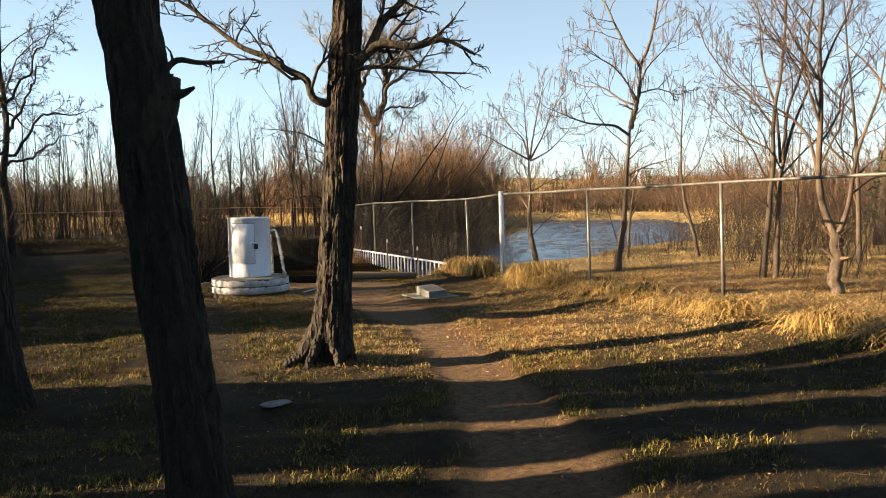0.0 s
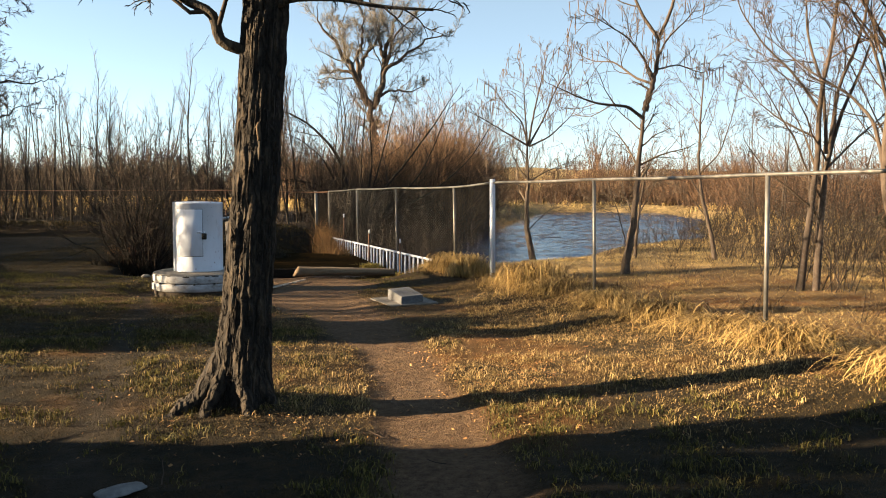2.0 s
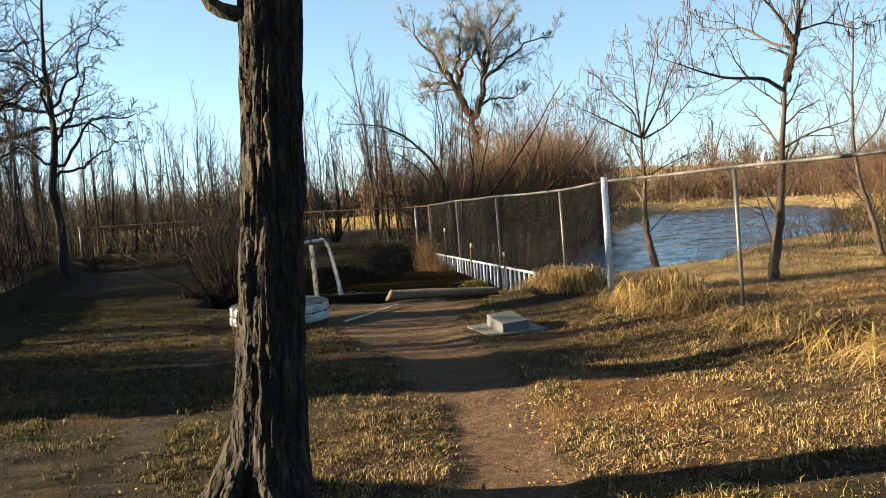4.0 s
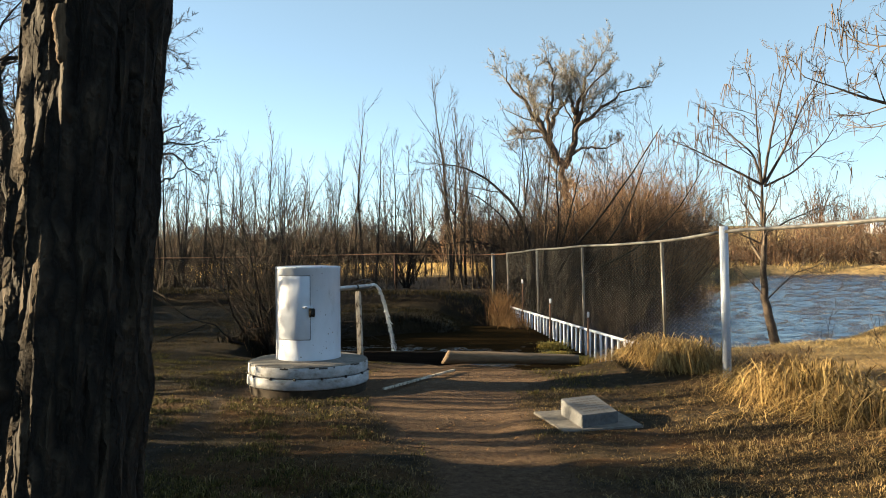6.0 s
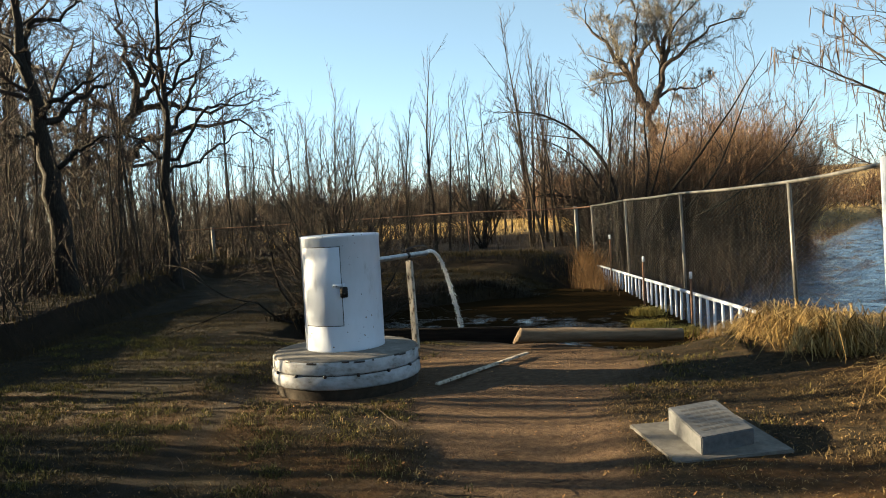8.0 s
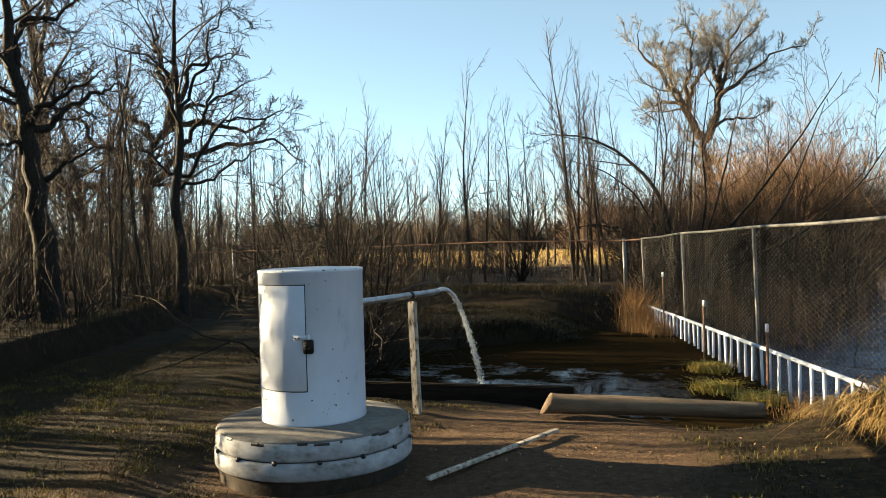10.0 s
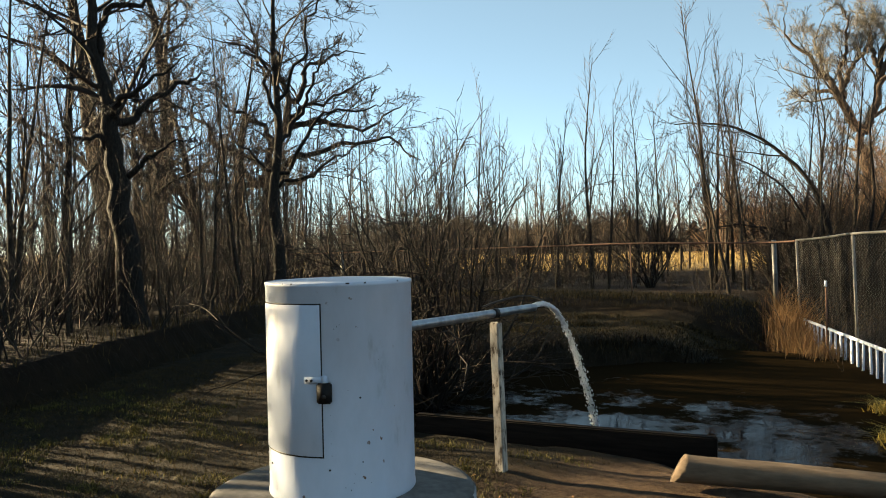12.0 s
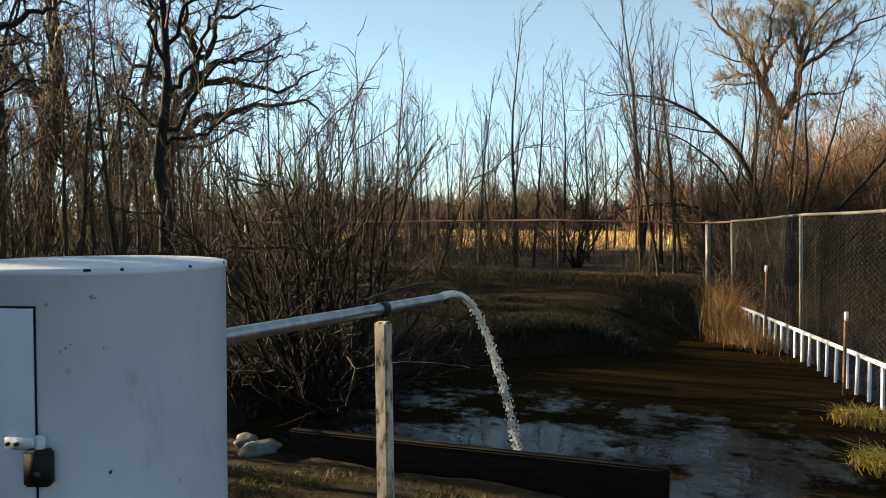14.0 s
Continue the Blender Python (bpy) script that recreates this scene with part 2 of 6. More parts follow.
stone_grey = mat("stone_grey", [(0.25, (0.0511, 0.0553, 0.0614)), (0.5, (0.0818, 0.087, 0.095)), (0.8, (0.118, 0.121, 0.128))], (30, 30, 30), 8, 0.75, 0.25, 0.003)
dark_plank = mat("dark_plank", [(0.3, (0.0054, 0.0045, 0.0036)), (0.7, (0.0202, 0.0144, 0.0112))], (3, 30, 30), 6, 0.9, 0.4, 0.006, spec=0.1)
old_wood = mat("old_wood", [(0.25, (0.072, 0.0496, 0.032)), (0.5, (0.128, 0.092, 0.06)), (0.8, (0.192, 0.144, 0.1))], (5, 24, 24), 7, 0.85, 0.45, 0.008)
bare_wood = mat("bare_wood", [(0.35, (0.012, 0.008, 0.005)), (0.5, (0.05, 0.033, 0.019)), (0.75, (0.10, 0.07, 0.042))], (60, 60, 9), 8, 0.9, 0.9, 0.012)
dark_metal = mat("dark_metal", [(0.3, (0.02, 0.02, 0.022)), (0.7, (0.06, 0.055, 0.05))], (40, 40, 40), 5, 0.45, 0.15, 0.001, metal=0.7)
bright_metal = mat("bright_metal", [(0.3, (0.35, 0.33, 0.30)), (0.7, (0.6, 0.58, 0.55))], (40, 40, 40), 5, 0.4, 0.1, 0.001, metal=0.8)
black_rubber = mat("black_rubber", [(0.3, (0.004, 0.004, 0.004)), (0.7, (0.012, 0.012, 0.012))], (30, 30, 30), 3, 0.6, 0, spec=0.2)
pipe_steel = mat("pipe_steel", [(0.3, (0.17, 0.19, 0.22)), (0.7, (0.32, 0.35, 0.39))], (14, 14, 8), 5, 0.34, 0.1, 0.002, metal=0.85)
ink = mat("inscription", [(0.3, (0.04, 0.04, 0.042)), (0.7, (0.07, 0.07, 0.07))], (30, 30, 30), 3, 0.8, 0)
cedar_leaf = mat("cedar_leaf", [(0.1, (0.00405, 0.0063, 0.0027)), (0.6, (0.009, 0.0124, 0.0045)), (0.9, (0.0169, 0.018, 0.00675))], (2, 2, 2), 3, 0.85, 0, island=True)
pod_brown = mat("pod_brown", [(0.2, (0.0336, 0.0216, 0.0144)), (0.8, (0.0816, 0.0552, 0.036))], (8, 8, 8), 3, 0.8, 0, island=True)
moss = mat("moss", [(0.2, (0.14, 0.11, 0.018)), (0.6, (0.38, 0.28, 0.055)), (0.9, (0.55, 0.42, 0.12))], (5, 5, 5), 3, 0.85, 0, island=True, translucent=0.2)
roof_grey = mat("roof_grey", [(0.3, (0.14, 0.15, 0.17)), (0.7, (0.22, 0.23, 0.25))], (2, 2, 2), 3, 0.8, 0)
peeled = mat("peeled_paint", [(0.38, (0.05, 0.036, 0.025)), (0.46, (0.28, 0.25, 0.21)), (0.75, (0.50, 0.46, 0.40))], (26, 26, 9), 8, 0.8, 0.6, 0.004)
dead_grass = mat("dead_grass", [(0.1, (0.03, 0.017, 0.008)), (0.5, (0.085, 0.05, 0.022)), (0.9, (0.19, 0.12, 0.05))], (3, 3, 3), 3, 0.9, 0, island=True, translucent=0.1)
earth_crust = mat("earth_crust", [(0.3, (0.012, 0.009, 0.006)), (0.7, (0.035, 0.026, 0.017))], (20, 20, 20), 6, 0.95, 0.6, 0.01)


def furrow(m, crack, plate, depth):
    """Long dark cracks between bark plates, over the mottled colour."""
    n, link = m.node_tree.nodes, m.node_tree.links.new
    b = n["Principled BSDF"]
    base = b.inputs["Base Color"].links[0].from_socket
    tex, warp, mapping, cells = n.new("ShaderNodeTexCoord"), n.new("ShaderNodeTexNoise"), n.new("ShaderNodeMapping"), n.new("ShaderNodeTexVoronoi")
    warp.inputs["Scale"].default_value, warp.inputs["Detail"].default_value = 9.0, 4.0
    link(tex.outputs["Object"], warp.inputs["Vector"])
    add = n.new("ShaderNodeVectorMath")
    add.operation = "MULTIPLY_ADD"
    link(warp.outputs["Color"], add.inputs[0])
    add.inputs[1].default_value = (0.09, 0.09, 0.35)
    link(tex.outputs["Object"], add.inputs[2])
    mapping.inputs["Scale"].default_value = plate
    link(add.outputs[0], mapping.inputs[0])
    cells.feature = "DISTANCE_TO_EDGE"
    cells.inputs["Scale"].default_value = 1.0
    link(mapping.outputs[0], cells.inputs["Vector"])
    open_by = n.new("ShaderNodeMapRange")
    open_by.inputs["From Min"].default_value, open_by.inputs["From Max"].default_value = 0.02, 0.4
    link(cells.outputs["Distance"], open_by.inputs["Value"])
    mix = n.new("ShaderNodeMix")
    mix.data_type = "RGBA"
    link(open_by.outputs[0], mix.inputs["Factor"])
    mix.inputs["A"].default_value = (*crack, 1)
    link(base, mix.inputs["B"])
    link(mix.outputs["Result"], b.inputs["Base Color"])
    old = b.inputs["Normal"].links[0].from_node
    bp = n.new("ShaderNodeBump")
    bp.inputs["Strength"].default_value, bp.inputs["Distance"].default_value = 1.0, depth
    link(open_by.outputs[0], bp.inputs["Height"])
    link(old.outputs[0], bp.inputs["Normal"])
    link(bp.outputs[0], b.inputs["Normal"])
    return m


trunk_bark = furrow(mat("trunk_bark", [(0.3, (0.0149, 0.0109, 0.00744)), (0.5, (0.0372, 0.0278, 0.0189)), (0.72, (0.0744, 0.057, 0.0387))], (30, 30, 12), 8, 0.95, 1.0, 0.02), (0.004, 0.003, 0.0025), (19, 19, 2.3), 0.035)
# trunk bark again, darkened so the shade on two trunks is in its colour
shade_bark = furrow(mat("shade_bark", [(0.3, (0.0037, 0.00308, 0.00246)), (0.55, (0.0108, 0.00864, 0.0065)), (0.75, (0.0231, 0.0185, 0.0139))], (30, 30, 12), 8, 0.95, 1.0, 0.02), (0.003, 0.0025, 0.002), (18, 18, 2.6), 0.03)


def splash_paint():
    """White paint with fine rust specks, runs and a worn foot."""
    m = white_paint.copy()
    m.name = "tank_paint"
    n, link = m.node_tree.nodes, m.node_tree.links.new
    b = n["Principled BSDF"]
    base = b.inputs["Base Color"].links[0].from_socket
    tex, vor, noise_b = n.new("ShaderNodeTexCoord"), n.new("ShaderNodeTexVoronoi"), n.new("ShaderNodeTexNoise")
    vor.inputs["Scale"].default_value, vor.inputs["Randomness"].default_value = 11.0, 1.0
    noise_b.inputs["Scale"].default_value = 2.3
    ragged, shift = n.new("ShaderNodeTexNoise"), n.new("ShaderNodeVectorMath")
    ragged.inputs["Scale"].default_value, ragged.inputs["Detail"].default_value = 45.0, 3.0
    shift.operation = "MULTIPLY_ADD"
    shift.inputs[1].default_value = (0.03, 0.03, 0.03)
    link(tex.outputs["Object"], ragged.inputs["Vector"])
    link(ragged.outputs["Color"], shift.inputs[0])
    link(tex.outputs["Object"], shift.inputs[2])
    link(shift.outputs[0], vor.inputs["Vector"])
    link(tex.outputs["Object"], noise_b.inputs["Vector"])
    spot, keep, both = n.new("ShaderNodeMapRange"), n.new("ShaderNodeMapRange"), n.new("ShaderNodeMath")
    spot.inputs["From Min"].default_value, spot.inputs["From Max"].default_value = 0.10, 0.085
    keep.inputs["From Min"].default_value, keep.inputs["From Max"].default_value = 0.5, 0.6
    both.operation = "MULTIPLY"
    link(vor.outputs["Distance"], spot.inputs["Value"])
    link(noise_b.outputs["Fac"], keep.inputs["Value"])
    link(spot.outputs[0], both.inputs[0])
    link(keep.outputs[0], both.inputs[1])
    mix = n.new("ShaderNodeMix")
    mix.data_type = "RGBA"
    link(both.outputs[0], mix.inputs["Factor"])
    link(base, mix.inputs["A"])
    mix.inputs["B"].default_value = (0.12, 0.07, 0.045, 1)
    link(mix.outputs["Result"], b.inputs["Base Color"])
    return m


tank_paint = splash_paint()


def water_material(name, deep, rough, wave, strength, drift, calm=False, choppy=0.03, clear=None):
    m = bpy.data.materials.new(name)
    m.use_nodes = True
    n, link = m.node_tree.nodes, m.node_tree.links.new
    b = n["Principled BSDF"]
    geo, mapping = n.new("ShaderNodeNewGeometry"), n.new("ShaderNodeMapping")
    mapping.inputs["Scale"].default_value = wave
    mapping.inputs["Rotation"].default_value = (0, 0, 0.35)
    a, c = n.new("ShaderNodeTexNoise"), n.new("ShaderNodeTexNoise")
    a.inputs["Scale"].default_value, a.inputs["Detail"].default_value = 1.0, 4.0
    c.inputs["Scale"].default_value, c.inputs["Detail"].default_value, c.inputs["Roughness"].default_value = 0.9, 8.0, 0.7
    link(geo.outputs["Position"], mapping.inputs[0])
    link(mapping.outputs[0], a.inputs["Vector"])
    link(geo.outputs["Position"], c.inputs["Vector"])
    bp = n.new("ShaderNodeBump")
    bp.inputs["Strength"].default_value, bp.inputs["Distance"].default_value = strength, choppy
    link(a.outputs["Fac"], bp.inputs["Height"])
    link(bp.outputs[0], b.inputs["Normal"])
    if calm:
        lee, reach = n.new("ShaderNodeVectorMath"), n.new("ShaderNodeMapRange")
        lee.operation = "DOT_PRODUCT"
        lee.inputs[1].default_value = (1, -0.215, 0)
        link(geo.outputs["Position"], lee.inputs[0])
        reach.inputs["From Min"].default_value, reach.inputs["From Max"].default_value = -5.7, -4.3
        reach.inputs["To Min"].default_value, reach.inputs["To Max"].default_value = 0.02, strength
        link(lee.outputs["Value"], reach.inputs["Value"])
        link(reach.outputs[0], bp.inputs["Strength"])
    film = n.new("ShaderNodeMapRange")
    film.inputs["From Min"].default_value, film.inputs["From Max"].default_value = drift, drift + 0.1
    if clear:
        away, scum = n.new("ShaderNodeVectorMath"), n.new("ShaderNodeMath")
        away.operation, scum.operation = "DISTANCE", "MULTIPLY_ADD"
        link(geo.outputs["Position"], away.inputs[0])
        away.inputs[1].default_value = clear
        link(away.outputs["Value"], scum.inputs[0])
        scum.inputs[1].default_value = 0.09
        link(c.outputs["Fac"], scum.inputs[2])
        link(scum.outputs[0], film.inputs["Value"])
    else:
        link(c.outputs["Fac"], film.inputs["Value"])
    mix, gloss = n.new("ShaderNodeMix"), n.new("ShaderNodeMapRange")
    mix.data_type = "RGBA"
    link(film.outputs[0], mix.inputs["Factor"])
    mix.inputs["A"].default_value = (*deep, 1)
    mix.inputs["B"].default_value = (0.013, 0.009, 0.0045, 1)
    link(mix.outputs["Result"], b.inputs["Base Color"])
    gloss.inputs["To Min"].default_value, gloss.inputs["To Max"].default_value = rough, 0.4
    link(film.outputs[0], gloss.inputs["Value"])
    link(gloss.outputs[0], b.inputs["Roughness"])
    b.inputs["IOR"].default_value = 1.33
    # the film loses all gloss: its flat brown also stands for mirrored dark brush
    dull = n.new("ShaderNodeMapRange")
    dull.inputs["To Min"].default_value, dull.inputs["To Max"].default_value = 0.15 if clear else 0.36, 0.0
    link(film.outputs[0], dull.inputs["Value"])
    link(dull.outputs[0], b.inputs["Specular IOR Level"])
    return m


pond_mat = water_material("pond_water", (0.006, 0.020, 0.050), 0.03, (2.6, 6.5, 1), 1.0, 0.72, True, 0.09)
pool_mat = water_material("pool_water", (0.003, 0.005, 0.010), 0.02, (3.0, 5.0, 1), 0.14, 0.56, clear=(-3.6, 18.9, -0.55))

# ---- the lie of the land ----
FENCE = [(6.9, 0.5), (5.0, 5.3), (3.38, 9.34), (2.28, 12.08), (1.15, 14.92), (0.54, 16.68), (-0.77, 20.35), (-2.13, 24.4), (-3.55, 28.6)]
POND = [(-0.6, 19.6), (1.2, 21.2), (4.0, 25.2), (8.6, 29.5), (11.6, 36.5), (15.5, 48.0), (19.6, 60.0), (20.0, 71.0), (17.0, 75.5), (13.0, 73.0), (9.0, 69.0), (5.5, 63.0), (3.0, 57.0), (2.0, 47.0), (0.5, 38.0), (-1.2, 31.0), (-2.6, 26.5)]
POOL_Z, POND_Z = -0.55, -0.75
fence_y, fence_x = np.array([p[1] for p in FENCE]), np.array([p[0] for p in FENCE])
LAWN_EDGE = [(-6.6, 4.0), (-7.6, 11.0), (-8.75, 15.0), (-9.55, 16.6), (-13.0, 23.2), (-15.6, 27.6)]
PATH_LINE = [(0.35, -3.0, 0.42), (0.45, 4.3, 0.42), (0.27, 6.4, 0.34), (-0.10, 9.0, 0.36), (-0.95, 11.7, 0.5), (-1.75, 13.4, 0.8), (-2.1, 15.2, 1.15), (-2.3, 16.3, 1.2)]


def fence_at(y):
    return np.interp(y, fence_y, fence_x)


def lawn_left(y):
    return np.interp(y, [p[1] for p in LAWN_EDGE], [p[0] for p in LAWN_EDGE])


def inside_by(x, y, poly):
    """How deep a place lies inside a polygon, in metres; negative outside."""
    far, inside = np.full(np.shape(x), 1e9), np.zeros(np.shape(x), bool)
    for (ax, ay), (bx, by) in zip(poly, poly[1:] + poly[:1]):
        k = np.clip(((x - ax) * (bx - ax) + (y - ay) * (by - ay)) / ((bx - ax) ** 2 + (by - ay) ** 2), 0, 1)
        far = np.minimum(far, np.hypot(x - ax - k * (bx - ax), y - ay - k * (by - ay)))
        inside ^= ((ay > y) != (by > y)) & (x < (bx - ax) * (y - ay) / (by - ay + 1e-12) + ax)
    return np.where(inside, far, -far)


POOL = [(-6.2, 17.5), (-2.4, 17.45), (-0.55, 17.7), (0.1, 18.4), (-0.9, 20.8), (-1.9, 23.4), (-3.2, 23.7), (-4.8, 23.0), (-6.0, 21.6), (-6.6, 19.5)]


def path_mask(x, y):
    """1 on the trodden dirt, 0 off it."""
    best = np.full(np.shape(x), -9.0)
    for (ax, ay, aw), (bx, by, bw) in zip(PATH_LINE, PATH_LINE[1:]):
        k = np.clip(((x - ax) * (bx - ax) + (y - ay) * (by - ay)) / ((bx - ax) ** 2 + (by - ay) ** 2), 0, 1)
        best = np.maximum(best, 1 - np.hypot(x - ax - k * (bx - ax), y - ay - k * (by - ay)) / (aw + k * (bw - aw)))
    best = np.maximum(best, 0.9 - np.hypot((x + 3.55) / 1.25, (y - 14.5) / 1.15))
    return smooth(-0.32, 0.28, best + 0.3 * fbm(x * 1.7, y * 1.7, 3, 5) * 0.6)


def ground_z(x, y):
    x, y = np.asarray(x, float), np.asarray(y, float)
    near = smooth(70, 30, np.hypot(x, y - 12))
    z = -0.012 * np.clip(y, -10, 16) + 0.028 * np.clip(x, 0, 6) + 0.008 * np.clip(x, -6, 0)
    d = x - fence_at(np.clip(y, 0.5, 28.6))
    z = z + 0.09 * smooth(-1.7, -0.3, d) * smooth(18.5, 16.5, y)
    z = z - 0.04 * smooth(14.6, 16.2, y) * smooth(-7.0, -5.5, x) * smooth(0.2, -0.9, x) * smooth(26, 23, y)
    z = z - 0.11 * smooth(16.3, 17.2, y) * smooth(-2.1, -2.8, x) * smooth(-7.0, -5.6, x) * smooth(20, 18, y)
    z = z + 0.42 * smooth(0.05, -0.25, x - lawn_left(y)) * smooth(40, 25, y) + 0.34 * smooth(26.8, 27.1, y) * smooth(0.6, -0.6, d) * smooth(-0.6, 0.05, x - lawn_left(y))
    z = z + 0.05 * smooth(0.9, 0.0, np.hypot(x + 1.22, y - 7.44)) + 0.035 * fbm(x * 0.35, y * 0.35, 2, 11) * smooth(0.2, 3, np.hypot(x + 3.7, y - 14.5))
    z = z + near * (0.014 * fbm(x * 1.1, y * 1.5, 2, 3) + 0.008 * fbm(x * 4.8, y * 6.2, 2, 9))
    m = path_mask(x, y)
    z = z + (1 - m) * smooth(14.5, 12.5, y) * smooth(1.0, 1.6, np.hypot(x + 1.22, y - 7.44)) * (0.03 * fbm(x * 0.9, y * 2.4, 2, 15) * smooth(1.0, -1.5, x) + 0.012 * fbm(x * 3.0, y * 5.5, 2, 19))
    z = z - 0.035 * m
    foot = smooth(1.5, 0.8, np.hypot(x + 3.70, y - 14.54))
    z = z + (np.minimum(z, -0.31) - z) * foot
    slab = smooth(0.95, 0.5, np.hypot(x + 0.24, y - 12.8))
    z = z + (-0.155 - z) * slab
    pool = inside_by(x, y, POOL)
    z = np.where(pool > -0.9, z + (np.minimum(z, -1.05) - z) * smooth(-0.22, 0.12, pool + 0.12 * fbm(x * 1.5, y * 1.5, 2, 21)), z)
    pond = inside_by(x, y, POND)
    z = z + (np.minimum(z, -1.7) - z) * smooth(-3.2, 1.4, pond + 0.5 * fbm(x * 0.5, y * 0.5, 2, 31))
    far = np.hypot(x, y)
    z = z + 8.0 * np.exp(-(((x - 70) / 95) ** 2) - ((y - 260) / 60) ** 2) + 5.5 * np.exp(-(((x - 14) / 34) ** 2) - ((y - 132) / 17) ** 2) + smooth(60, 160, far) * 0.8 * fbm(x * 0.02, y * 0.02, 3, 41)
    return z


def zat(x, y):
    return float(ground_z(np.array([x]), np.array([y]))[0])


def spaced(lo, fine_lo, fine_hi, hi, step, grow=1.13):
    mid = np.arange(fine_lo, fine_hi, step)
    out = [mid]
    s, v, right = step, fine_hi, []
    while v < hi:
        right.append(v)
        s = min(s * grow, 60)
        v += s
    s, v, left = step, fine_lo, []
    while v > lo:
        s = min(s * grow, 60)
        v -= s
        left.append(v)
    return np.r_[left[::-1], mid, right, hi]


def sunny_dry_turf(x, y):
    """0 on the moss-grown lawn, coloured darker for tree shade, 1 where the lawn lies open and dry; dark again round
    the pool.
    """
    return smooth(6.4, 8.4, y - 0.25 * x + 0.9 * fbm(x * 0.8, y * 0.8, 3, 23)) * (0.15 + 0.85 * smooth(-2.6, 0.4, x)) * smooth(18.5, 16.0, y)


xs, ys = spaced(-1500, -9.5, 6.5, 1500, 0.075), spaced(-600, 2.2, 24.5, 2200, 0.085)
gx, gy = np.meshgrid(xs, ys)
gz = ground_z(gx, gy)
nx, ny = len(xs), len(ys)
grid = np.arange(nx * ny).reshape(ny, nx)
quads = np.stack([grid[:-1, :-1], grid[:-1, 1:], grid[1:, 1:], grid[1:, :-1]], -1).reshape(-1, 4)


def ground_material():
    m = bpy.data.materials.new("turf_and_dirt")
    m.use_nodes = True
    n, link = m.node_tree.nodes, m.node_tree.links.new
    b = n["Principled BSDF"]
    geo = n.new("ShaderNodeNewGeometry")

    def noise_at(scale, detail=6.0, rough=0.6):
        t = n.new("ShaderNodeTexNoise")
        t.inputs["Scale"].default_value, t.inputs["Detail"].default_value, t.inputs["Roughness"].default_value = scale, detail, rough
        link(geo.outputs["Position"], t.inputs["Vector"])
        return t.outputs["Fac"]

    def blend(fac, a, c):
        mx = n.new("ShaderNodeMix")
        mx.data_type = "RGBA"
        link(fac, mx.inputs["Factor"])
        link(a, mx.inputs["A"])
        link(c, mx.inputs["B"])
        return mx.outputs["Result"]

    def mask(name):
        at = n.new("ShaderNodeAttribute")
        at.attribute_name = name
        return at.outputs["Fac"]

    # green moss tone, with the shade under the trees mixed into the colour
    shady_moss = ramp_of(n, [(0.34, (0.004, 0.004, 0.0018)), (0.46, (0.009, 0.0068, 0.0025)), (0.58, (0.019, 0.0125, 0.004)), (0.76, (0.048, 0.030, 0.0105))])
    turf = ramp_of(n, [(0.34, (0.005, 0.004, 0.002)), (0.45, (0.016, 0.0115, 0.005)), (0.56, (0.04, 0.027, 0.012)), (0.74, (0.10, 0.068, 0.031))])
    link(noise_at(5.0, 9.0, 0.75), shady_moss.inputs[0])
    link(noise_at(9.0, 10.0, 0.78), turf.inputs[0])
    dirt = ramp_of(n, [(0.32, (0.024, 0.0135, 0.0075)), (0.45, (0.06, 0.037, 0.021)), (0.58, (0.10, 0.066, 0.04)), (0.75, (0.235, 0.165, 0.105))])
    link(noise_at(16.0, 12.0, 0.82), dirt.inputs[0])
    litter = ramp_of(n, [(0.3, (0.036, 0.01728, 0.00576)), (0.55, (0.108, 0.05184, 0.01584)), (0.8, (0.1944, 0.1044, 0.036))])
    link(noise_at(14.0, 8.0, 0.8), litter.inputs[0])
    mud = ramp_of(n, [(0.3, (0.01008, 0.00792, 0.00504)), (0.7, (0.0288, 0.0216, 0.01368))])
    link(noise_at(7.0, 6.0, 0.7), mud.inputs[0])
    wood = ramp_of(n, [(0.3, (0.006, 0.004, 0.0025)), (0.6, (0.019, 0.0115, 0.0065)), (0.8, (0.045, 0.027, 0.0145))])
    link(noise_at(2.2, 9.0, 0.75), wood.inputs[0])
    field = ramp_of(n, [(0.3, (0.045, 0.034, 0.015)), (0.46, (0.13, 0.095, 0.044)), (0.6, (0.26, 0.19, 0.09)), (0.8, (0.38, 0.29, 0.15))])
    link(noise_at(0.9, 10.0, 0.8), field.inputs[0])
    c = blend(mask("dry"), shady_moss.outputs[0], turf.outputs[0])
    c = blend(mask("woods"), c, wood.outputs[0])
    c = blend(mask("field"), c, field.outputs[0])
    c = blend(mask("litter"), c, litter.outputs[0])
    c = blend(mask("dirt"), c, dirt.outputs[0])
    c = blend(mask("mud"), c, mud.outputs[0])
    link(c, b.inputs["Base Color"])
    b.inputs["Roughness"].default_value, b.inputs["Specular IOR Level"].default_value = 0.95, 0.15
    bp = n.new("ShaderNodeBump")
    bp.inputs["Strength"].default_value, bp.inputs["Distance"].default_value = 1.0, 0.05
    link(noise_at(26.0, 8.0, 0.75), bp.inputs["Height"])
    link(bp.outputs[0], b.inputs["Normal"])
    return m


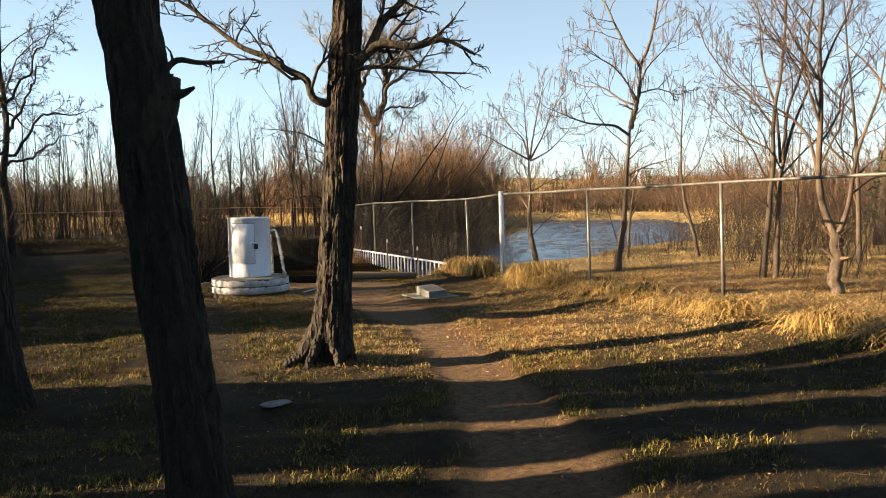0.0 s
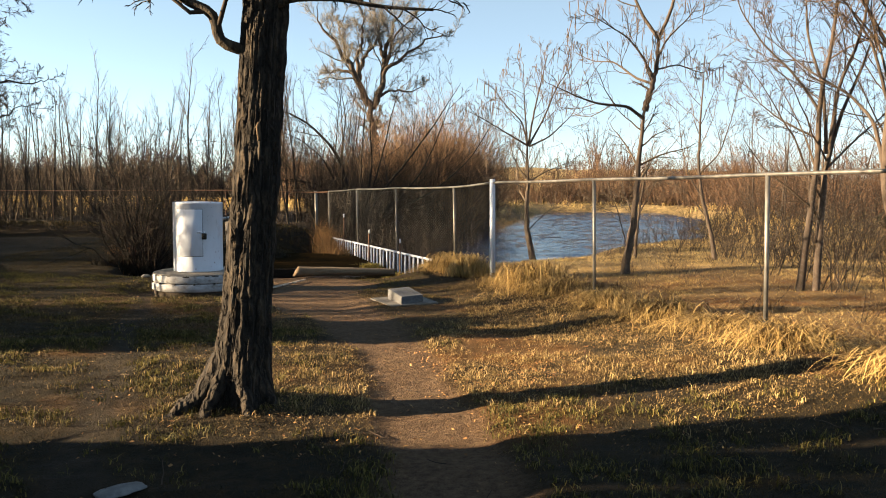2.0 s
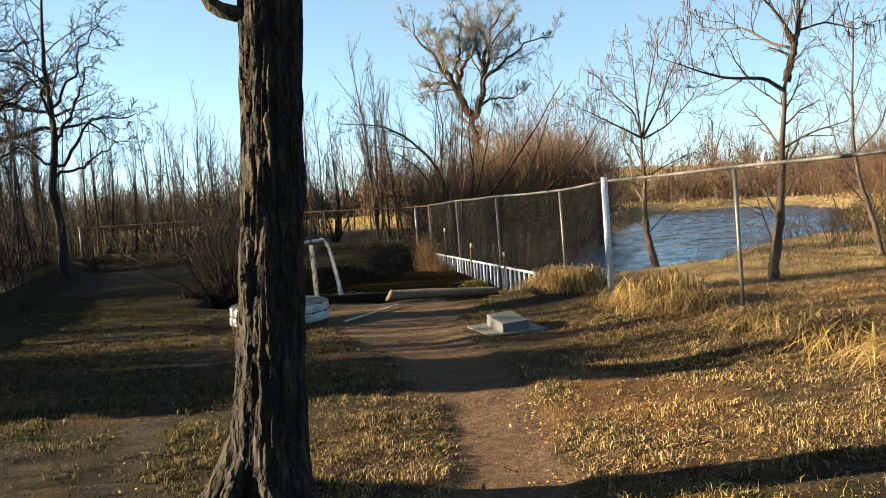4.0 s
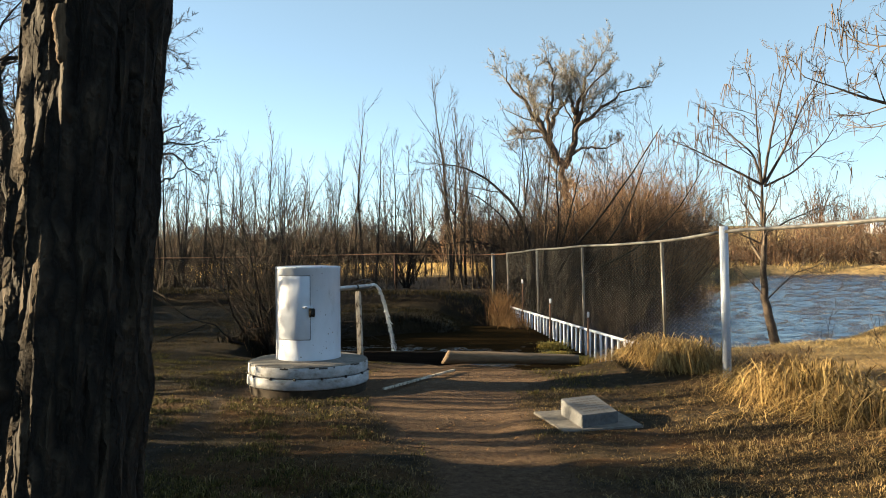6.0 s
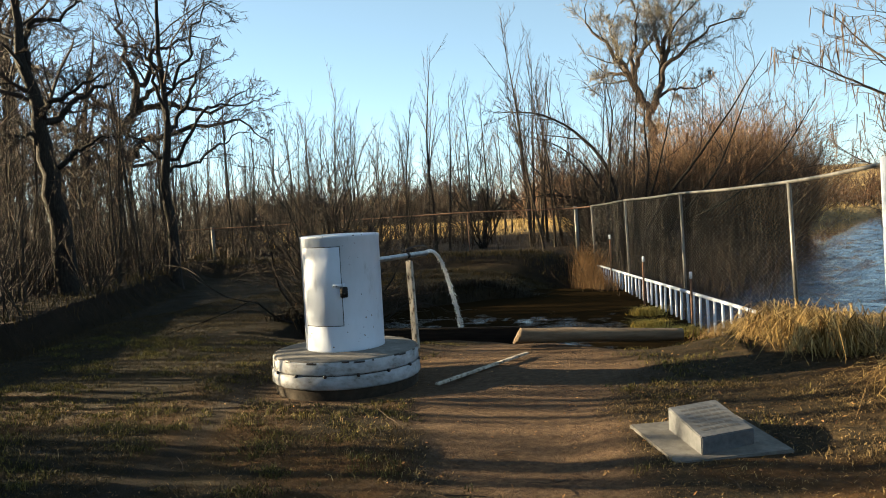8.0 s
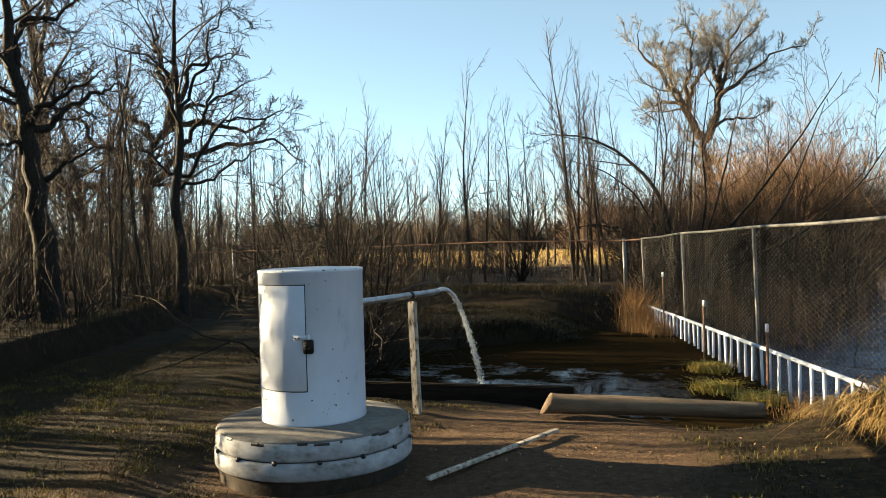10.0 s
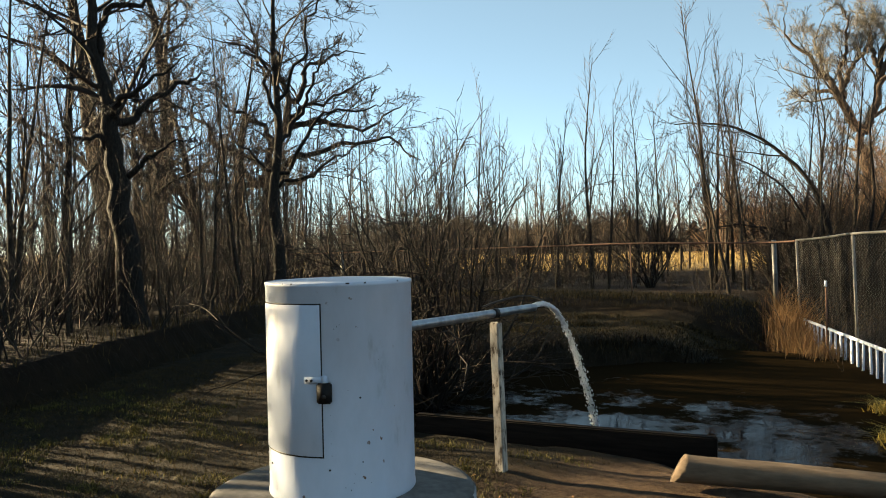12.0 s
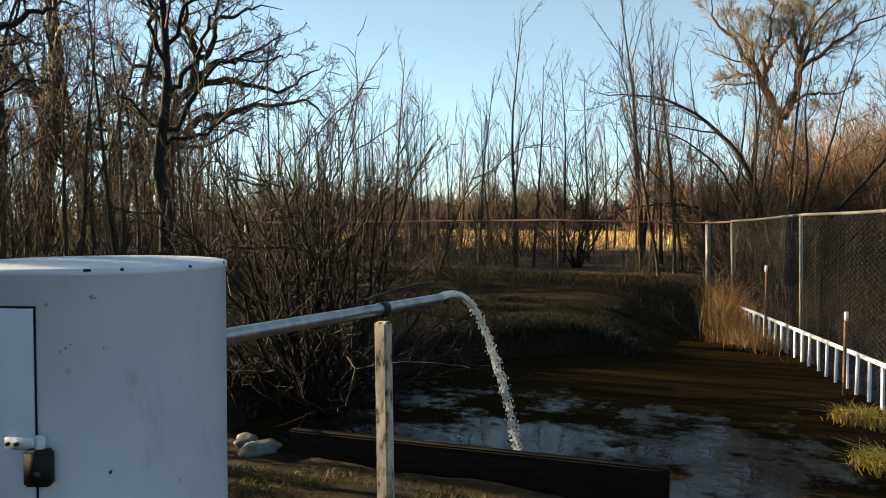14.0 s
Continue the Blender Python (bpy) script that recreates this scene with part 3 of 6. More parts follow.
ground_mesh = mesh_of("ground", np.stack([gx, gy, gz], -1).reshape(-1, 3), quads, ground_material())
fx, fy = gx.ravel(), gy.ravel()
pool_in, pond_in = inside_by(fx, fy, POOL), inside_by(fx, fy, POND)
off_fence = fx - fence_at(np.clip(fy, 0.5, 28.6))
trench = np.interp(fy, [5.6, 7.8, 11.0, 12.4, 14.8], [-1.6, -2.3, -3.45, -3.8, -4.8])
masks = {
    "dry": sunny_dry_turf(fx, fy),
    "dirt": path_mask(fx, fy),
    "litter": 0.5 * smooth(0.15, 0.6, fbm(fx * 0.9, fy * 1.4, 3, 57)) * smooth(6.5, 8.0, fy) * smooth(15, 12, fy) + 0.75 * smooth(0.55, 0.1, np.abs(np.hypot(fx - 0.55, (fy - 8.4) / 2.2) - 0.6)) * smooth(-0.2, 0.5, fbm(fx * 2, fy * 2, 3, 51) + 0.4) + 0.6 * smooth(-0.9, -0.1, off_fence) * smooth(18, 14, fy),
    "mud": np.maximum(smooth(-0.45, 0.0, pool_in), 0.55 * smooth(-1.5, 0.2, pond_in)) + 0.9 * smooth(0.24, 0.05, np.abs(fx - trench + 0.08 * fbm(fx * 2, fy * 2, 2, 17))) * smooth(5.4, 6.2, fy) * smooth(14.9, 14.0, fy),
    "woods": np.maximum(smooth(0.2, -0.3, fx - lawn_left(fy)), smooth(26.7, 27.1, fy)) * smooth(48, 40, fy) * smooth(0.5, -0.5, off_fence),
    "field": np.maximum(smooth(0.2, 1.2, off_fence) * 0.85, smooth(41, 47, fy)),
}
for key, values in masks.items():
    ground_mesh.attributes.new(key, "FLOAT", "POINT").data.foreach_set("value", np.clip(values, 0, 1).astype(np.float32))
tagged(new("ground", ground_mesh), "winter lawn of dry brown grass with a trodden dirt path", "ground", kind="structure")


def sheet(name, poly, z, material, label):
    bm = bmesh.new()
    f = bm.faces.new([bm.verts.new((x, y, z)) for x, y in poly])
    bmesh.ops.triangulate(bm, faces=[f])
    ob = part(name, bm, material)
    return tagged(ob, label, "water", kind="structure")


sheet("water_pool", [(-8.5, 16.8), (0.3, 16.8), (0.3, 17.9), (-0.75, 20.3), (-2.11, 24.35), (-2.3, 25), (-8.5, 25)], POOL_Z, pool_mat, "shallow dark pool with floating scum under the outflow")


def rippled(name, outline, z, material, label):
    """The pond: small wind waves in the open, still water in the lee of the brush."""
    x, y = np.meshgrid(np.arange(-9, 24, 0.3), np.arange(17.9, 82, 0.38))
    lee = smooth(-6.0, -4.0, x - 0.215 * y) * smooth(0.1, 1.2, x)
    h = z + 0.06 * fbm(x * 1.25, y * 2.1, 2, 5) * (0.03 + 0.97 * lee)
    ids = np.arange(x.size).reshape(x.shape)
    q = np.stack([ids[:-1, :-1], ids[:-1, 1:], ids[1:, 1:], ids[1:, :-1]], -1).reshape(-1, 4)
    mid_x, mid_y = x.ravel()[q].mean(1), y.ravel()[q].mean(1)
    q = q[inside_by(mid_x, mid_y, outline) > 0]
    return tagged(new(name, mesh_of(name, np.stack([x, y, h], -1).reshape(-1, 3), q, material)), label, "water", kind="structure")


rippled("water_pond", [(0.34, 17.9), (-0.70, 20.3), (-2.06, 24.35), (-8, 46), (-8.8, 81), (23.5, 81), (23.5, 40), (6, 17.9)], POND_Z, pond_mat, "rippled pond water that mirrors the pale blue sky")

# ---- trees: tapered, wiggling tubes, level by level ----


def unit(v):
    return v / (np.linalg.norm(v, axis=-1, keepdims=True) + 1e-9)


def limbs(rng, p0, d0, length, r0, k, wig, lift, tip=0.25):
    """Wiggling polylines: points (n, k, 3) and radii (n, k)."""
    p, d = [np.asarray(p0, float)], unit(np.asarray(d0, float))
    step = (np.asarray(length, float) / (k - 1))[:, None]
    for _ in range(k - 1):
        d = unit(d + rng.normal(0, wig, d.shape) + np.array([0, 0, lift]))
        p.append(p[-1] + d * step)
    fade = 1 - (1 - tip) * np.linspace(0, 1, k)
    return np.stack(p, 1), np.asarray(r0, float)[:, None] * fade


def offshoots(rng, pts, rad, lens, count, t0, t1, angle, ratio, thin, k, wig, lift, tip=0.25, rmin=0.003):
    """Branches off every polyline."""
    n, kk = rad.shape
    who = np.repeat(np.arange(n), count)
    t = np.clip(t0 + (t1 - t0) * ((np.tile(np.arange(count), n) + rng.random(n * count)) / count), 0, 0.999)
    i = np.minimum((t * (kk - 1)).astype(int), kk - 2)
    f = (t * (kk - 1) - i)[:, None]
    a, b = pts[who, i], pts[who, i + 1]
    along = unit(b - a)
    side = unit(np.cross(along, rng.normal(0, 1, along.shape)))
    ang = np.radians(angle * rng.uniform(0.7, 1.25, len(t)))[:, None]
    here = rad[who, i] * (1 - f[:, 0]) + rad[who, i + 1] * f[:, 0]
    length = lens[who] * ratio * rng.uniform(0.55, 1.15, len(t)) * (1.1 - 0.6 * t)
    p, r = limbs(rng, a + (b - a) * f, along * np.cos(ang) + side * np.sin(ang), length, np.maximum(here * thin, rmin), k, wig, lift, tip)
    return p, r, length


def tubes(groups):
    """Vertices and faces for groups of (points, radii, sides); three-sided ones run out to a point."""
    vs, fs, ends, base = [], [], [np.zeros((0, 3), int)], 0
    for p, r, s in groups:
        n, k = r.shape
        if not n:
            continue
        tan = unit(np.gradient(p, axis=1))
        mean = np.abs(tan.mean(1))
        ref = np.eye(3)[mean.argmin(1)][:, None, :]
        u = unit(np.cross(tan, ref))
        v = np.cross(tan, u)
        ang = np.linspace(0, 2 * np.pi, s, endpoint=False)
        ring = u[:, :, None, :] * np.cos(ang)[None, None, :, None] + v[:, :, None, :] * np.sin(ang)[None, None, :, None]
        vs.append((p[:, :, None, :] + ring * r[:, :, None, None]).reshape(-1, 3))
        ids = base + np.arange(n * k * s).reshape(n, k, s)
        if s == 3:
            q = vs[-1].reshape(n, k, s, 3)
            vs[-1] = np.concatenate([q[:, :-1].reshape(n, -1, 3), p[:, -1:]], 1).reshape(-1, 3)
            m = (k - 1) * s + 1
            ids = base + np.arange(n * m).reshape(n, m)
            tip, ids = ids[:, -1], ids[:, :-1].reshape(n, k - 1, s)
            nxt = np.roll(ids, -1, axis=2)
            fs.append(np.stack([ids[:, :-1], nxt[:, :-1], nxt[:, 1:], ids[:, 1:]], -1).reshape(-1, 4))
            ends.append(np.stack([ids[:, -1], nxt[:, -1], np.repeat(tip[:, None], s, 1)], -1).reshape(-1, 3))
            base += n * m
            continue
        nxt = np.roll(ids, -1, axis=2)
        fs.append(np.stack([ids[:, :-1], nxt[:, :-1], nxt[:, 1:], ids[:, 1:]], -1).reshape(-1, 4))
        base += n * k * s
    return np.concatenate(vs), [np.concatenate(fs), np.concatenate(ends)]


def tree_meshes(seed, height, radius, lean=(0, 0), rise=0.02, trunk_wig=0.03, levels=(), trunk_k=12, sides=9, flare=1.35, stems=1, fan=0.0, tip=0.12):
    """Trunk mesh arrays and crown mesh arrays."""
    rng = np.random.default_rng(seed)
    az = rng.uniform(0, 2 * np.pi, stems) + np.arange(stems) * 2.4
    d0 = np.stack([np.cos(az) * fan * rng.uniform(0.4, 1, stems) + lean[0], np.sin(az) * fan * rng.uniform(0.4, 1, stems) + lean[1], np.ones(stems)], -1)
    p0 = np.stack([np.cos(az) * radius * 1.2 * (stems > 1), np.sin(az) * radius * 1.2 * (stems > 1), np.full(stems, -0.12)], -1)
    lens = height * rng.uniform(0.75, 1.0, stems) if stems > 1 else np.array([height])
    p, r = limbs(rng, p0, d0, lens, np.full(stems, radius), trunk_k, trunk_wig, rise, tip)
    r[:, 0] *= flare
    groups, crown = [(p, r, sides)], []
    src = (p, r, lens)
    for n, lv in enumerate(levels):
        q = offshoots(rng, *src, **{k: v for k, v in lv.items() if k != "s"})
        crown.append((q[0], q[1], lv.get("s", 3)))
        src = q
    return tubes(groups), (tubes(crown) if crown else None), (src[0])


def L(count, t0, t1, angle, ratio, thin, k, wig, lift, s=3, **more):
    return dict(count=count, t0=t0, t1=t1, angle=angle, ratio=ratio, thin=thin, k=k, wig=wig, lift=lift, s=s, **more)


def tree(name, x, y, seed, height, radius, levels, bark_mat, twig_mat, label, category="tree", group="", rz=0.0, **shape):
    """A bare tree > trunk, crown."""
    trunk, crown, tips = tree_meshes(seed, height, radius, levels=levels, **shape)
    ob = thing(name, x, y, zat(x, y) - 0.02, rz, label, category, group)
    part("trunk", mesh_of("trunk", *trunk, bark_mat), bark_mat, ob)
    part("crown", mesh_of("crown", *crown, twig_mat), twig_mat, ob)
    return ob, tips


def rough_trunk(name, base, top, r0, r1, seed, material, parent, roots=0.55, sides=104, rings=170, bend=0.0):
    """A near trunk: deep furrowed bark, flared and lobed at the foot."""
    vs = []
    for i in range(rings):
        t = i / (rings - 1)
        h = t ** 1.25
        cx, cy, cz = (base[k] + (top[k] - base[k]) * h for k in range(3))
        cx += bend * math.sin(h * math.pi)
        for j in range(sides):
            a = 2 * math.pi * j / sides
            r = r0 + (r1 - r0) * h
            foot = math.exp(-(cz - base[2]) / 0.26)
            r *= 1 + foot * roots * (0.55 + 0.45 * math.sin(5 * a + seed) + 0.25 * math.sin(3 * a + 2 * seed))
            c, s = math.cos(a), math.sin(a)
            w = Vector((c * 3.3 + seed, s * 3.3, cz * 0.9))
            ridge = abs(noise.noise(Vector((c * 13 * r0 / 0.25 + seed, s * 13 * r0 / 0.25, cz * 2.2)))) + 0.5 * abs(noise.noise(Vector((c * 24 + seed, s * 24, cz * 6.0))))
            r += 0.034 * (ridge - 0.35) + 0.03 * noise.noise(w) * r0 / 0.25
            vs.append((cx + r * c, cy + r * s, cz))
    ids = np.arange(rings * sides).reshape(rings, sides)
    nxt = np.roll(ids, -1, axis=1)
    return part(name, mesh_of(name, vs, np.stack([ids[:-1], nxt[:-1], nxt[1:], ids[1:]], -1).reshape(-1, 4), material), material, parent)

# ---- the trees beside the path ----
CURL = [L(12, 0.15, 0.97, 50, 0.42, 0.5, 8, 0.24, 0.04, 5, rmin=0.010), L(6, 0.2, 1.0, 48, 0.5, 0.6, 6, 0.26, 0.03, 4, rmin=0.006), L(5, 0.2, 1.0, 42, 0.5, 0.65, 4, 0.24, 0.0, 3, rmin=0.0042)]


def bent_limb(points, r0, r1, k=16):
    """One limb through a few bends, as a polyline of k points."""
    pts = np.array(points, float)
    run = np.r_[0, np.cumsum(np.linalg.norm(np.diff(pts, axis=0), axis=1))]
    s = np.linspace(0, run[-1], k)
    p = np.stack([np.interp(s, run, pts[:, n]) for n in range(3)], -1)
    p[1:-1] = (p[:-2] + 2 * p[1:-1] + p[2:]) / 4
    return p[None], np.linspace(r0, r1, k)[None], np.array([run[-1]])


def limb_part(name, points, r0, r1, seed, parent, bark_mat, twig_mat, levels=CURL):
    rng = np.random.default_rng(seed)
    src = bent_limb(points, r0, r1, 16 if len(points) < 10 else 34)
    limb = part(name, mesh_of(name, *tubes([(src[0], src[1], 9)]), bark_mat), bark_mat, parent)
    groups = []
    for lv in levels:
        src = offshoots(rng, *src, **{k: v for k, v in lv.items() if k != "s"})
        groups.append((src[0], src[1], lv["s"]))
    tagged(part("spray", mesh_of("spray", *tubes(groups), twig_mat), twig_mat, limb), kind="stuff")
    return limb


bx, by = -1.225, 7.43
big_tree = thing("tree", bx, by, zat(bx, by) - 0.03, 0, "tall bare tree with furrowed grey-brown bark beside the path", "tree")
rough_trunk("trunk", (0.03, 0, -0.05), (0.30, 0.05, 3.75), 0.173, 0.128, 1.7, trunk_bark, big_tree, 0.75)
for n, (a, reach, r) in enumerate([(185, 0.46, 0.085), (215, 0.52, 0.10), (245, 0.36, 0.07), (300, 0.36, 0.07), (345, 0.34, 0.065), (60, 0.36, 0.07), (130, 0.4, 0.08)]):
    c, sn = math.cos(radians(a)), math.sin(radians(a))
    src = bent_limb([(0.08 * c, 0.08 * sn, 0.34), (0.17 * c, 0.17 * sn, 0.2), (0.26 * c, 0.26 * sn, 0.08), (reach * c, reach * sn, -0.03)], r, 0.03, 12)
    pts = src[0] + np.random.default_rng(n).normal(0, 0.008, src[0].shape)
    part("root", mesh_of("root", *tubes([(pts, src[1], 12)]), trunk_bark), trunk_bark, big_tree)
limb_part("limb", [(0.16, 0, 2.5), (0.02, -0.03, 2.53), (-0.08, -0.05, 2.57), (-0.09, -0.05, 2.69), (-0.12, -0.05, 2.775), (-0.21, -0.05, 2.795), (-0.33, -0.06, 2.86), (-0.44, -0.06, 2.95), (-0.72, -0.05, 3.05), (-0.95, 0.0, 3.23), (-1.2, 0.03, 3.44), (-1.45, 0.05, 3.6)], 0.042, 0.012, 3, big_tree, bark, twig_dark)
limb_part("limb", [(0.25, 0, 2.82), (0.42, -0.04, 2.95), (0.58, -0.06, 3.09), (0.75, -0.08, 3.06), (0.92, -0.1, 3.02), (1.2, -0.1, 3.12), (1.5, -0.1, 2.95)], 0.06, 0.012, 4, big_tree, bark, twig_dark)
limb_part("limb", [(0.28, 0, 2.80), (0.42, -0.1, 2.85), (0.75, -0.15, 2.84), (1.05, -0.18, 2.78), (1.4, -0.2, 2.76)], 0.026, 0.008, 14, big_tree, bark, twig_dark, CURL[1:])
limb_part("limb", [(0.48, 0, 3.02), (0.6, 0.05, 3.3), (0.85, 0.1, 3.55), (1.2, 0.2, 3.9)], 0.05, 0.015, 5, big_tree, bark, twig_dark)
limb_part("limb", [(0.29, 0.05, 3.6), (0.15, 0.1, 4.2), (-0.1, 0.15, 5.0), (-0.2, 0.1, 6.2), (-0.1, 0.2, 7.6)], 0.11, 0.03, 6, big_tree, bark, twig_dark)
limb_part("limb", [(0.29, 0.05, 3.6), (0.42, 0.1, 4.3), (0.6, 0.2, 5.3), (0.85, 0.1, 6.5), (1.0, 0.2, 8.0)], 0.12, 0.03, 7, big_tree, bark, twig_dark)



def bark_scar(mid, face, width, height, seed):
    """A patch of bare wood where the bark has come away: ragged edge, slightly hollow face."""
    rng = np.random.default_rng(seed)
    n, rows, cols = Vector((math.cos(face), math.sin(face), 0)), 14, 7
    side = Vector((-n.y, n.x, 0))
    vs, fs = [], []
    for i in range(rows):
        v = i / (rows - 1)
        w = width * (0.25 + 0.75 * math.sin(math.pi * min(1, 0.12 + 0.8 * v))) * rng.uniform(0.8, 1.15)
        for j in range(cols):
            u = 2 * j / (cols - 1) - 1
            rim = abs(u) > 0.9 or i in (0, rows - 1)
            vs.append(Vector(mid) + side * (u * w / 2 + 0.08 * width * math.sin(7 * v)) + Vector((0, 0, (v - 0.5) * height)) + n * (-0.03 if rim else -0.006 * u * u + rng.normal(0, 0.001)))
    for i in range(rows - 1):
        for j in range(cols - 1):
            a = i * cols + j
            fs.append((a, a + 1, a + cols + 1, a + cols))
    part("bark_scar", mesh_of("bark_scar", vs, np.array(fs), bare_wood), bare_wood, big_tree, "bare pale wood where the bark has come away")


bark_scar((0.214, -0.139, 1.95), radians(-77), 0.04, 0.14, 5)

lx, ly = -1.25, 3.14
lean_tree = thing("tree", lx, ly, zat(lx, ly) - 0.03, 0, "leaning dark tree trunk with a broken branch stub", "tree")
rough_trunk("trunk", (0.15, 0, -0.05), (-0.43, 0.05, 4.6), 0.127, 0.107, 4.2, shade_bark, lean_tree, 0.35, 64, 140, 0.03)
limb_part("stub", [(-0.10, 0.0, 1.72), (-0.02, -0.02, 1.85), (0.03, -0.03, 1.96), (0.045, -0.03, 2.07)], 0.085, 0.06, 8, lean_tree, bark_dark, twig_dark, [L(4, 0.7, 0.98, 60, 0.3, 0.3, 5, 0.2, 0.05, 4, rmin=0.006)])
limb_part("spur", [(0.03, -0.04, 1.97), (0.085, -0.05, 1.99), (0.125, -0.05, 2.0), (0.17, -0.06, 2.02)], 0.036, 0.006, 18, lean_tree, bark_dark, twig_dark, [L(2, 0.3, 0.9, 50, 0.3, 0.4, 4, 0.2, 0.0, 4, rmin=0.003)])
limb_part("spur", [(0.03, -0.04, 2.04), (0.05, -0.02, 2.11), (0.09, 0.0, 2.145), (0.16, 0.02, 2.13), (0.27, 0.03, 2.135)], 0.016, 0.007, 19, lean_tree, bark_dark, twig_dark, [L(3, 0.2, 1.0, 55, 0.35, 0.6, 4, 0.2, 0.05, 4, rmin=0.004)])
limb_part("limb", [(-0.39, 0.05, 4.3), (-0.7, 0.1, 5.2), (-0.5, 0.1, 6.6), (-0.7, 0.2, 8.4)], 0.11, 0.025, 9, lean_tree, bark_dark, twig_dark)
limb_part("limb", [(-0.38, 0.05, 4.3), (-0.2, 0.0, 5.0), (0.2, 0.1, 6.0), (0.3, 0.0, 7.3)], 0.08, 0.02, 10, lean_tree, bark_dark, twig_dark)

ox, oy = -3.58, 5.95
side_tree = thing("tree", ox, oy, zat(ox, oy) - 0.03, 0, "shaded bare tree with a thick flared trunk on the lawn", "tree")
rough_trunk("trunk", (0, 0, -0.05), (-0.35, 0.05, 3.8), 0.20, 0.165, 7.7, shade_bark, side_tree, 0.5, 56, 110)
limb_part("limb", [(-0.3, 0.05, 3.5), (-0.2, 0.1, 4.6), (0.1, 0.1, 5.9), (0.0, 0.2, 7.8)], 0.13, 0.03, 11, side_tree, bark_dark, twig_dark)
limb_part("limb", [(-0.3, 0.05, 3.1), (0.0, 0.0, 3.5), (0.45, -0.1, 3.75), (0.95, 0.0, 4.15), (1.4, 0.0, 4.3)], 0.07, 0.015, 12, side_tree, bark_dark, twig_dark)
limb_part("limb", [(-0.33, 0.05, 3.6), (-0.8, 0.1, 4.3), (-1.3, 0.1, 5.0), (-1.7, 0.2, 6.3)], 0.1, 0.02, 13, side_tree, bark_dark, twig_dark)

PARK = [L(7, 0.28, 0.95, 42, 0.45, 0.5, 8, 0.12, 0.04, 5), L(6, 0.2, 1.0, 40, 0.42, 0.5, 5, 0.14, 0.02, 4), L(5, 0.15, 1.0, 38, 0.45, 0.55, 4, 0.14, 0.0, 3)]
# unseen trees towards the sun, set where their shadows should cross the lawn
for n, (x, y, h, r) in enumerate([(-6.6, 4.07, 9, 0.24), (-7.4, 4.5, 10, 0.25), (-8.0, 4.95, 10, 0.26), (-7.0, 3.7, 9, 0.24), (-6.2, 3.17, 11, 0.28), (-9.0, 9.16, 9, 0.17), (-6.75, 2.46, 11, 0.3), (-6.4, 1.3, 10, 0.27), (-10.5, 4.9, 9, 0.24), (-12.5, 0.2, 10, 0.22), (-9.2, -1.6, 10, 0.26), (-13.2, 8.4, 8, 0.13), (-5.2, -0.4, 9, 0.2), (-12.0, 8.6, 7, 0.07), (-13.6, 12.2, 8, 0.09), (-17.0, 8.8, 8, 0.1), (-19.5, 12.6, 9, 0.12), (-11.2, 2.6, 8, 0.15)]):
    tree("tree", x, y, 60 + n, h, r, PARK, bark_dark, twig_dark, "bare park tree out of view, placed to cast shadow bands on the lawn", "tree", "trees on the lawn", sides=12, trunk_wig=0.012)

# ---- the fenced side by the pond ----
ACROSS = [L(9, 0.25, 0.99, 46, 0.55, 0.5, 8, 0.16, 0.06, 5, rmin=0.0065), L(6, 0.25, 1.0, 42, 0.55, 0.6, 6, 0.16, 0.05, 4, rmin=0.0045), L(5, 0.25, 1.0, 40, 0.55, 0.7, 3, 0.2, 0.03, 3, rmin=0.0035)]


def boned_tree(name, x, y, face, bones, levels, seed, bark_mat, twig_mat, label, group="", sides=10, category="tree", crook=0.0):
    """A bare tree on chosen limbs: (radii at both ends, depths at both ends, bends as (across, height above the ground))."""
    rng = np.random.default_rng(seed)
    ob = thing(name, x, y, zat(x, y) - 0.02, -face, label, category, group)
    crown, tips = [], []
    for n, (r0, r1, d0, d1, bends) in enumerate(bones):
        k = len(bends)
        pts = [(u, d0 + (d1 - d0) * i / (k - 1), w) for i, (u, w) in enumerate(bends)]
        p, r, run = bent_limb(pts, r0, r1 * (1.0 if n == 0 and k < 5 else 0.45), 20)
        p[:, 1:-1] += rng.normal(0, 0.16 * (r0 + r1) / 2, p[:, 1:-1].shape)
        if crook:
            bow = np.cumsum(rng.normal(0, 1, (20, 3)), 0)
            bow -= bow[:1] + (bow[-1:] - bow[:1]) * np.linspace(0, 1, 20)[:, None]
            p += (0.08 if n == 0 else 1.0) * crook * run[0] * bow / 20
        if n == 0:
            r[:, 0] *= 1.4
            r[:, 1] *= 1.12
        part("trunk" if n == 0 else "limb", mesh_of("limb", *tubes([(p, r, sides)]), bark_mat), bark_mat, ob)
        src = (p, r, run)
        for lv in levels:
            lv = dict(lv)
            if n == 0 and lv is not None and len(crown) < 1:
                lv["t0"] = 0.55
            src = offshoots(rng, *src, **{q: v for q, v in lv.items() if q != "s"})
            crown.append((src[0], src[1], lv["s"]))
        tips.append(src[0])
    part("crown", mesh_of("crown", *tubes(crown), twig_mat), twig_mat, ob)
    return ob, np.concatenate(tips)


